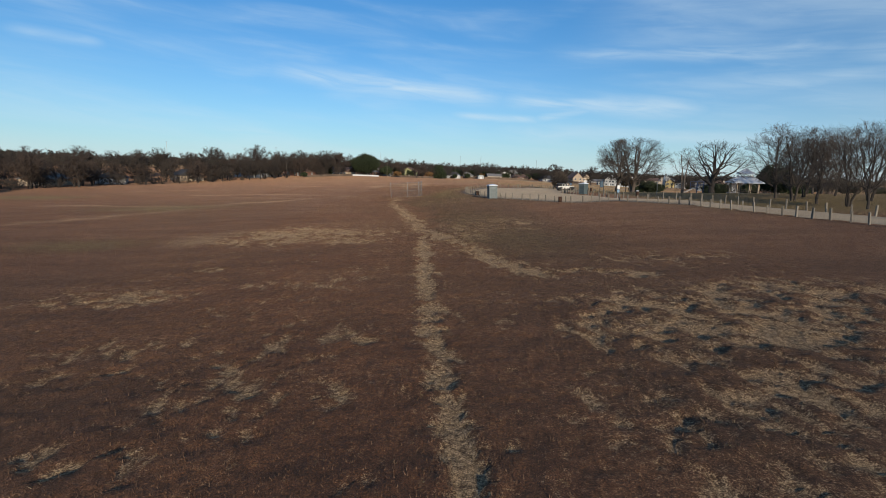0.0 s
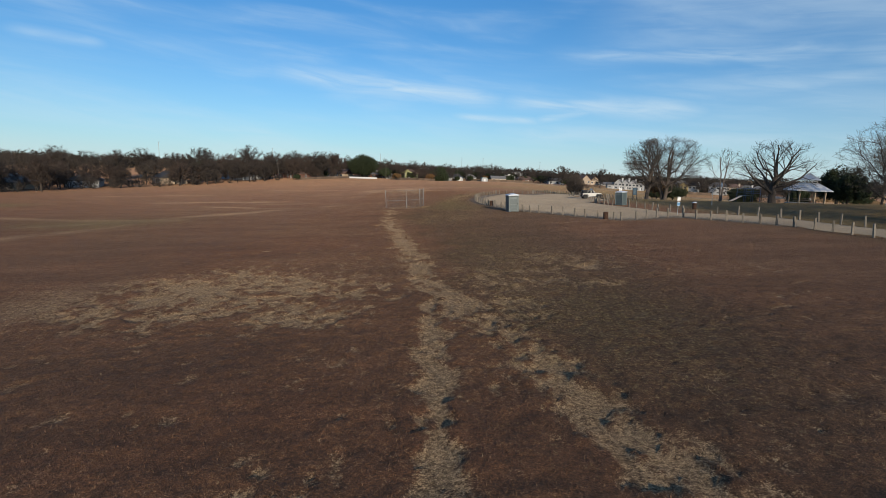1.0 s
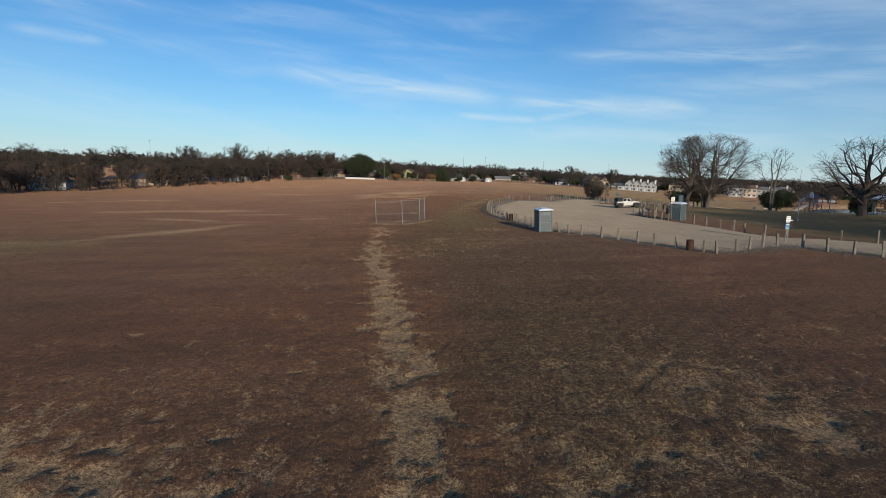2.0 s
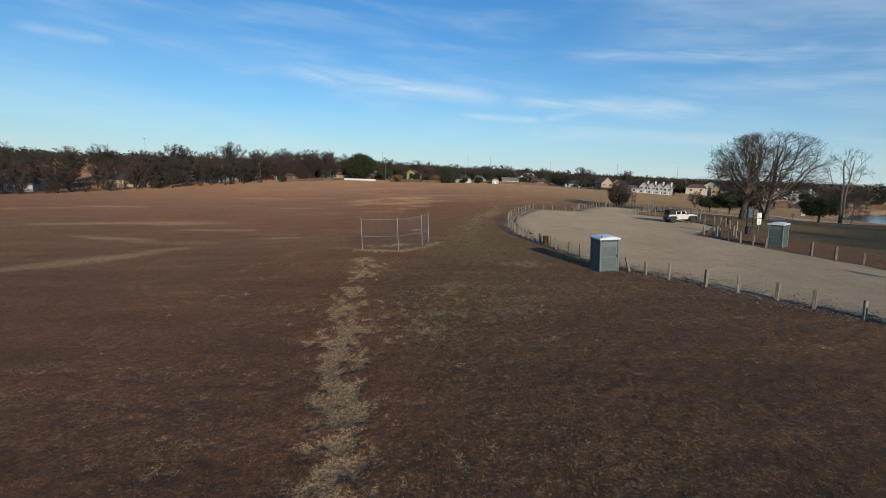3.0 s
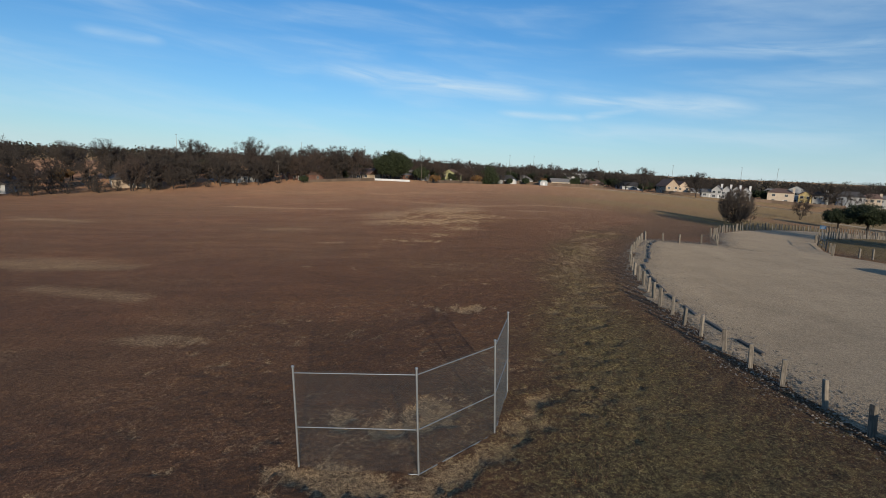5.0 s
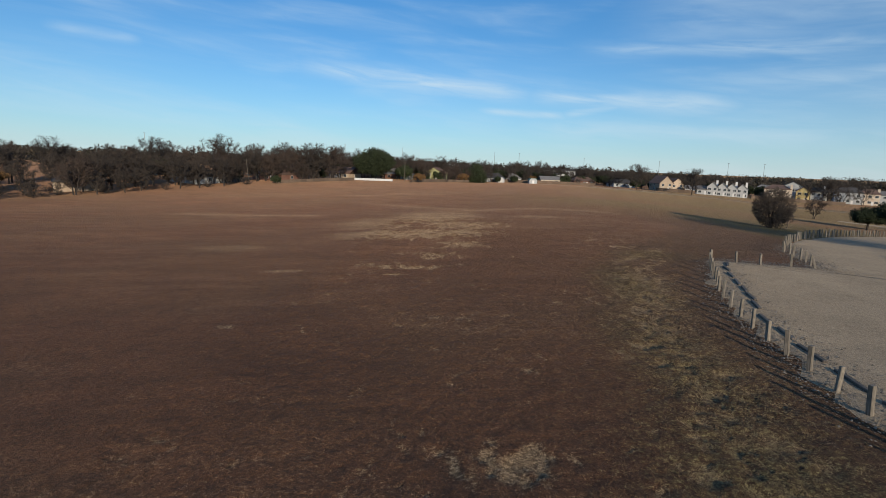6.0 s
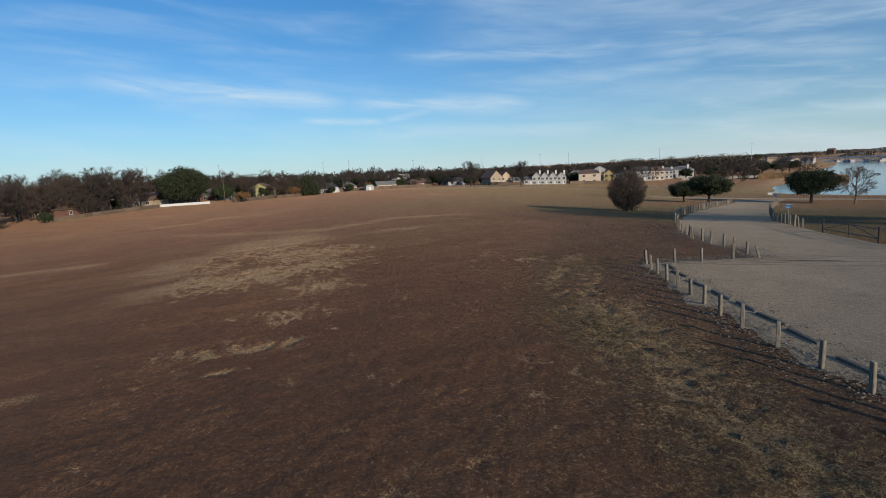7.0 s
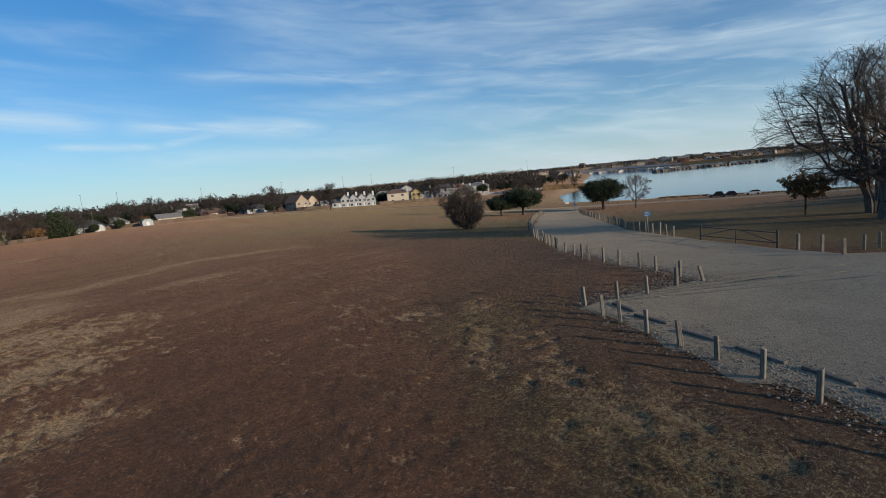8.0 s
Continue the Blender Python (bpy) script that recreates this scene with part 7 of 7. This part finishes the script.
# houses on the far shore
_fr = random.Random(9)
for _i in range(46):
    _az, _d = 49 + _i * 1.0 + _fr.uniform(-0.4, 0.4), _fr.uniform(975, 1250)
    if _az < 53:
        _d = _fr.uniform(640, 900)
    _x, _y = polar(_az, _d)
    _w, _dd, _e = _fr.uniform(11, 20), 11, _fr.choice((3.2, 5.6, 5.8, 8.0))
    _t = thing("house", "distant house on the far lake shore", "house", "houses across the lake")
    part("wall", Shape().box(-_w / 2, -_dd / 2, -2, _w / 2, _dd / 2, _e), _fr.choice(("tanwall", "tanbrick", "whitewall", "brick", "greywall", "tanwall")), _t)
    part("roof", Shape().prism([(-_dd / 2 - 0.5, _e), (_dd / 2 + 0.5, _e), (0, _e + 3.2)], -_w / 2 - 0.4, _w / 2 + 0.4, pose(0, 0, 0, 0, 0, 90)), _fr.choice(("brownroof", "greyroof", "darkroof")), _t)
    for _k in range(3):
        part("window", Shape().box(-_w / 2 + _w * (_k + 0.3) / 3, -_dd / 2 - 0.05, _e - 2.2, -_w / 2 + _w * (_k + 0.7) / 3, -_dd / 2 + 0.02, _e - 0.8), "pane", _t)
    stand(_t, _x, _y, -_az + _fr.uniform(-20, 20))


def reeds(name, spots, label, hgt, width):
    """A belt of dry reeds: (azimuth, distance, half depth)."""
    R = np.random.RandomState(31)
    V = []
    for (a0, d0), (a1, d1) in zip(spots[:-1], spots[1:]):
        k = 1500
        f = R.random_sample(k)
        az, d = np.radians(a0 + (a1 - a0) * f), d0 + (d1 - d0) * f + R.uniform(-width, width, k)
        x, y = -7 + d * np.sin(az), 137 + d * np.cos(az)
        z = np.maximum(heights(x, y), -7.1)
        base = np.stack([x, y, z - 0.2], -1)
        side = np.stack([np.cos(az), -np.sin(az), 0 * az], -1) * R.uniform(0.4, 1.2, (k, 1))
        tip = np.stack([R.normal(0, 0.5, k), R.normal(0, 0.5, k), R.uniform(0.6, 1.2, k) * hgt], -1)
        V.append(np.stack([base - side, base + side, base + tip], 1).reshape(-1, 3))
    V = np.concatenate(V)
    thing(name, label, "reeds", kind="stuff", mesh=raw_mesh(name, V, np.arange(len(V)).reshape(-1, 3), "reed"))


reeds("reed_belt", [(58, 925), (66, 920), (75, 925), (85, 925), (98, 930)], "tan dry reeds along the far shore", 4.0, 14)
reeds("near_reeds", [(50, 330), (54, 350), (57, 300)], "tan dry reeds at the near end of the lake", 2.6, 10)
reeds("bank_grass", [(62, 192), (70, 194), (82, 203), (95, 215)], "pale dry grass on the lake bank", 0.6, 3)

# breakwater and marina
_bw = Shape()
for _i in range(150):
    _f = _i / 149
    _x, _y = polar(61.5 + 10 * _f, 570 + 90 * _f)
    _m = Matrix.Translation((_x + _fr.uniform(-3, 3), _y + _fr.uniform(-3, 3), -7.2)) @ pose(0, 0, 0, _fr.uniform(-20, 20), _fr.uniform(-20, 20), _fr.uniform(0, 360))
    _bw.box(-_fr.uniform(1.2, 2.6), -_fr.uniform(0.8, 1.6), -0.6, _fr.uniform(1.2, 2.6), _fr.uniform(0.8, 1.6), _fr.uniform(1.2, 2.6), _m, taper=0.2)
thing("breakwater", "low dark rock breakwater in the lake", "breakwater", kind="stuff", mesh=_bw.mesh("breakwater", "timber"))
for _i in range(7):
    _x, _y = polar(54.6 + _i * 1.25, 860 - _i * 22)
    _t = thing("boat_dock", "long floating boat dock with a blue roof", "dock", "marina docks")
    part("deck", Shape().box(-24, -4, -0.3, 24, 4, 0.5), "concrete", _t)
    part("roof", Shape().prism([(-6, 4.0), (6, 4.0), (0, 5.2)], -25, 25, pose(0, 0, 0, 0, 0, 90)), "blueroof", _t)
    for _k in range(6):
        for _s in (-3.6, 3.6):
            part("column", Shape().tube((-22 + _k * 8.8, _s, 0.4), (-22 + _k * 8.8, _s, 4.05), 0.15, 0.15, 6), "galv", _t)
    _t.matrix_basis = Matrix.Translation((_x, _y, -7.0)) @ pose(0, 0, 0, 0, 0, -_i * 4 - 25)
_hull = Shape().prism([(-4.2, 0.2), (-4.4, 1.2), (4.6, 1.5), (3.6, 0.1), (0, -0.3)], -1.3, 1.3)
_cab = Shape().box(-2.2, -0.9, 1.25, 1.4, 0.9, 2.1, bevel=0.2)
_sail = Shape().tube((0.4, 0, 1.3), (0.4, 0, 12.0), 0.11, 0.08, 6).tube((0.4, 0, 2.6), (-3.6, 0, 2.7), 0.1, 0.08, 6)
_boat = thing("sailing_boat", "white moored sailing boat with a bare mast", "boat", "boats in the marina")
part("hull", _hull, "hull", _boat)
part("cabin", _cab, "hull", _boat)
part("mast", _sail, "galv", _boat)
for _i in range(44):
    _x, _y = polar(54.2 + _i * 0.2 + _fr.uniform(-0.1, 0.1), 845 - _i * 3 + _fr.uniform(-50, 15))
    _m = Matrix.Translation((_x, _y, -7.0)) @ pose(0, 0, 0, 0, 0, _fr.uniform(0, 360))
    if _i:
        copy_thing(_boat, _m)
    else:
        _boat.matrix_basis = _m

# tall light masts, far beyond the houses
_mast = Shape().tube((0, 0, -1), (0, 0, 27), 0.28, 0.16, 8)
_mast.lathe([(0.9, 27), (1.0, 27.15), (0.9, 27.3)], 10)
_mast_me = _mast.mesh("light_mast", "galv")
for _x, _y in ((-300, 560), (-210, 650), (-150, 700), (-90, 760), (30, 800), (60, 770), (150, 800), (235, 760), (300, 720), (330, 700), (460, 690), (560, 640)):
    stand(thing("light_mast", "tall thin light mast far behind the houses", "light mast", "far light masts", mesh=_mast_me), _x, _y)

# wooden utility poles behind the houses
for _x, _y, _l in ((-88, 292, (0, -5)), (-37, 350, (0, 0)), (12, 424, (0, 1))):
    _p = Shape().tube((0, 0, -0.5), (0, 0, 9.5), 0.14, 0.1, 8)
    _p.box(-0.9, -0.06, 8.8, 0.9, 0.06, 8.95)
    _o = thing("utility_pole", "weathered wooden utility pole behind houses", "utility pole", "utility poles", mesh=_p.mesh("utility_pole", "timber"))
    _o.matrix_basis = place(_x, _y, 20, 0, False, _l)


# loose stones spilt along the lot's rim
def pebbles():
    R = np.random.RandomState(8)
    edge = resample(LOT_FIELD[4:25], 38000)
    p = edge + R.normal(0, 0.8, edge.shape) + np.array([0.3, 0]) + (R.random_sample((len(edge), 1)) ** 2) * np.array([[1.6, 0.0]])
    r = 0.015 + 0.06 * R.random_sample(len(p)) ** 2
    z = heights(p[:, 0], p[:, 1]) + 0.03
    c = np.stack([p[:, 0], p[:, 1], z + r * 0.4], -1)
    d = np.array([(1, 0, 0), (-0.4, 0.9, 0), (-0.6, -0.8, 0), (0.1, 0.1, 0.8)])
    a = R.uniform(0, 6.28, len(p))
    rot = np.stack([np.cos(a), -np.sin(a), np.sin(a), np.cos(a)], -1).reshape(-1, 2, 2)
    dv = np.repeat(d[None], len(p), 0) * R.uniform(0.6, 1.3, (len(p), 4, 1))
    dv[..., :2] = np.einsum("nij,nkj->nki", rot, dv[..., :2])
    V = (c[:, None] + dv * r[:, None, None]).reshape(-1, 3)
    o = np.arange(len(p))[:, None, None] * 4
    F = (np.array([(0, 1, 3), (1, 2, 3), (2, 0, 3)])[None] + o).reshape(-1, 3)
    thing("loose_gravel", "pale loose stones along the edge of the lot", "gravel", kind="stuff", mesh=raw_mesh("loose_gravel", V, F, "stone"))


pebbles()

# ---------------------------------------------------------------- grass tufts
def tufts(name, seed, count, mat, label, want, tall, blades=2, wide_blade=0.012, spread=0.03):
    """Short blades in the part of the field under the flight, thinning out to the sides; want(worn, wide, turf, roll) picks the spots."""
    R = np.random.RandomState(seed)
    y = R.uniform(4, 175, count)
    x = -2.0 + np.clip(R.standard_t(1.6, count) * 7.0, -45, 45)
    worn, wide = straw_cover(x, y)
    keep = (x < np.interp(y, EDGE_Y, EDGE_X) - 0.3) & want(worn, wide, turf_cover(x, y) * sstep((fbm(x, y, 0.8, 2, 71) - 0.42) / 0.2), R.random_sample(count))
    x, y, worn, wide = x[keep], y[keep], worn[keep], wide[keep]
    k = len(x)
    base = np.stack([x, y, soil(x, y) + mat_height(x, y, worn, wide) - 0.02], -1)
    V = []
    for b in range(blades):
        az = R.uniform(0, 6.283, k)
        side = np.stack([np.cos(az), np.sin(az), np.zeros(k)], -1) * R.uniform(0.5, 1.25, (k, 1)) * wide_blade
        tip = np.stack([R.normal(0, spread, k), R.normal(0, spread, k), R.uniform(0.5, 1.2, k) * tall], -1)
        off = np.stack([R.normal(0, spread, k), R.normal(0, spread, k), np.zeros(k)], -1)
        V.append(np.stack([base + off - side, base + off + side, base + off + tip], 1))
    V = np.concatenate(V).reshape(-1, 3)
    return thing(name, label, "grass", kind="stuff", mesh=raw_mesh(name, V, np.arange(len(V)).reshape(-1, 3), mat))


tufts("dry_grass", 61, 230000, "drygrass", "short dry reddish brown grass tufts", lambda w, b, t, r: (r > w) & (r > t * 0.6), 0.08)
tufts("straw_grass", 62, 260000, "straw", "pale straw coloured grass tufts", lambda w, b, t, r: (r < t * 0.16) | (r < 0.3 * b * (t > 0.1)) | (r < 0.09 * (w > 0.3) * (b > 0.3)) | (r < 0.004), 0.10, 3, 0.008, 0.045)
tufts("dark_turf", 63, 220000, "olive", "dark olive brown tufts of longer turf", lambda w, b, t, r: r < t * 0.4, 0.11, 3, 0.013, 0.045)
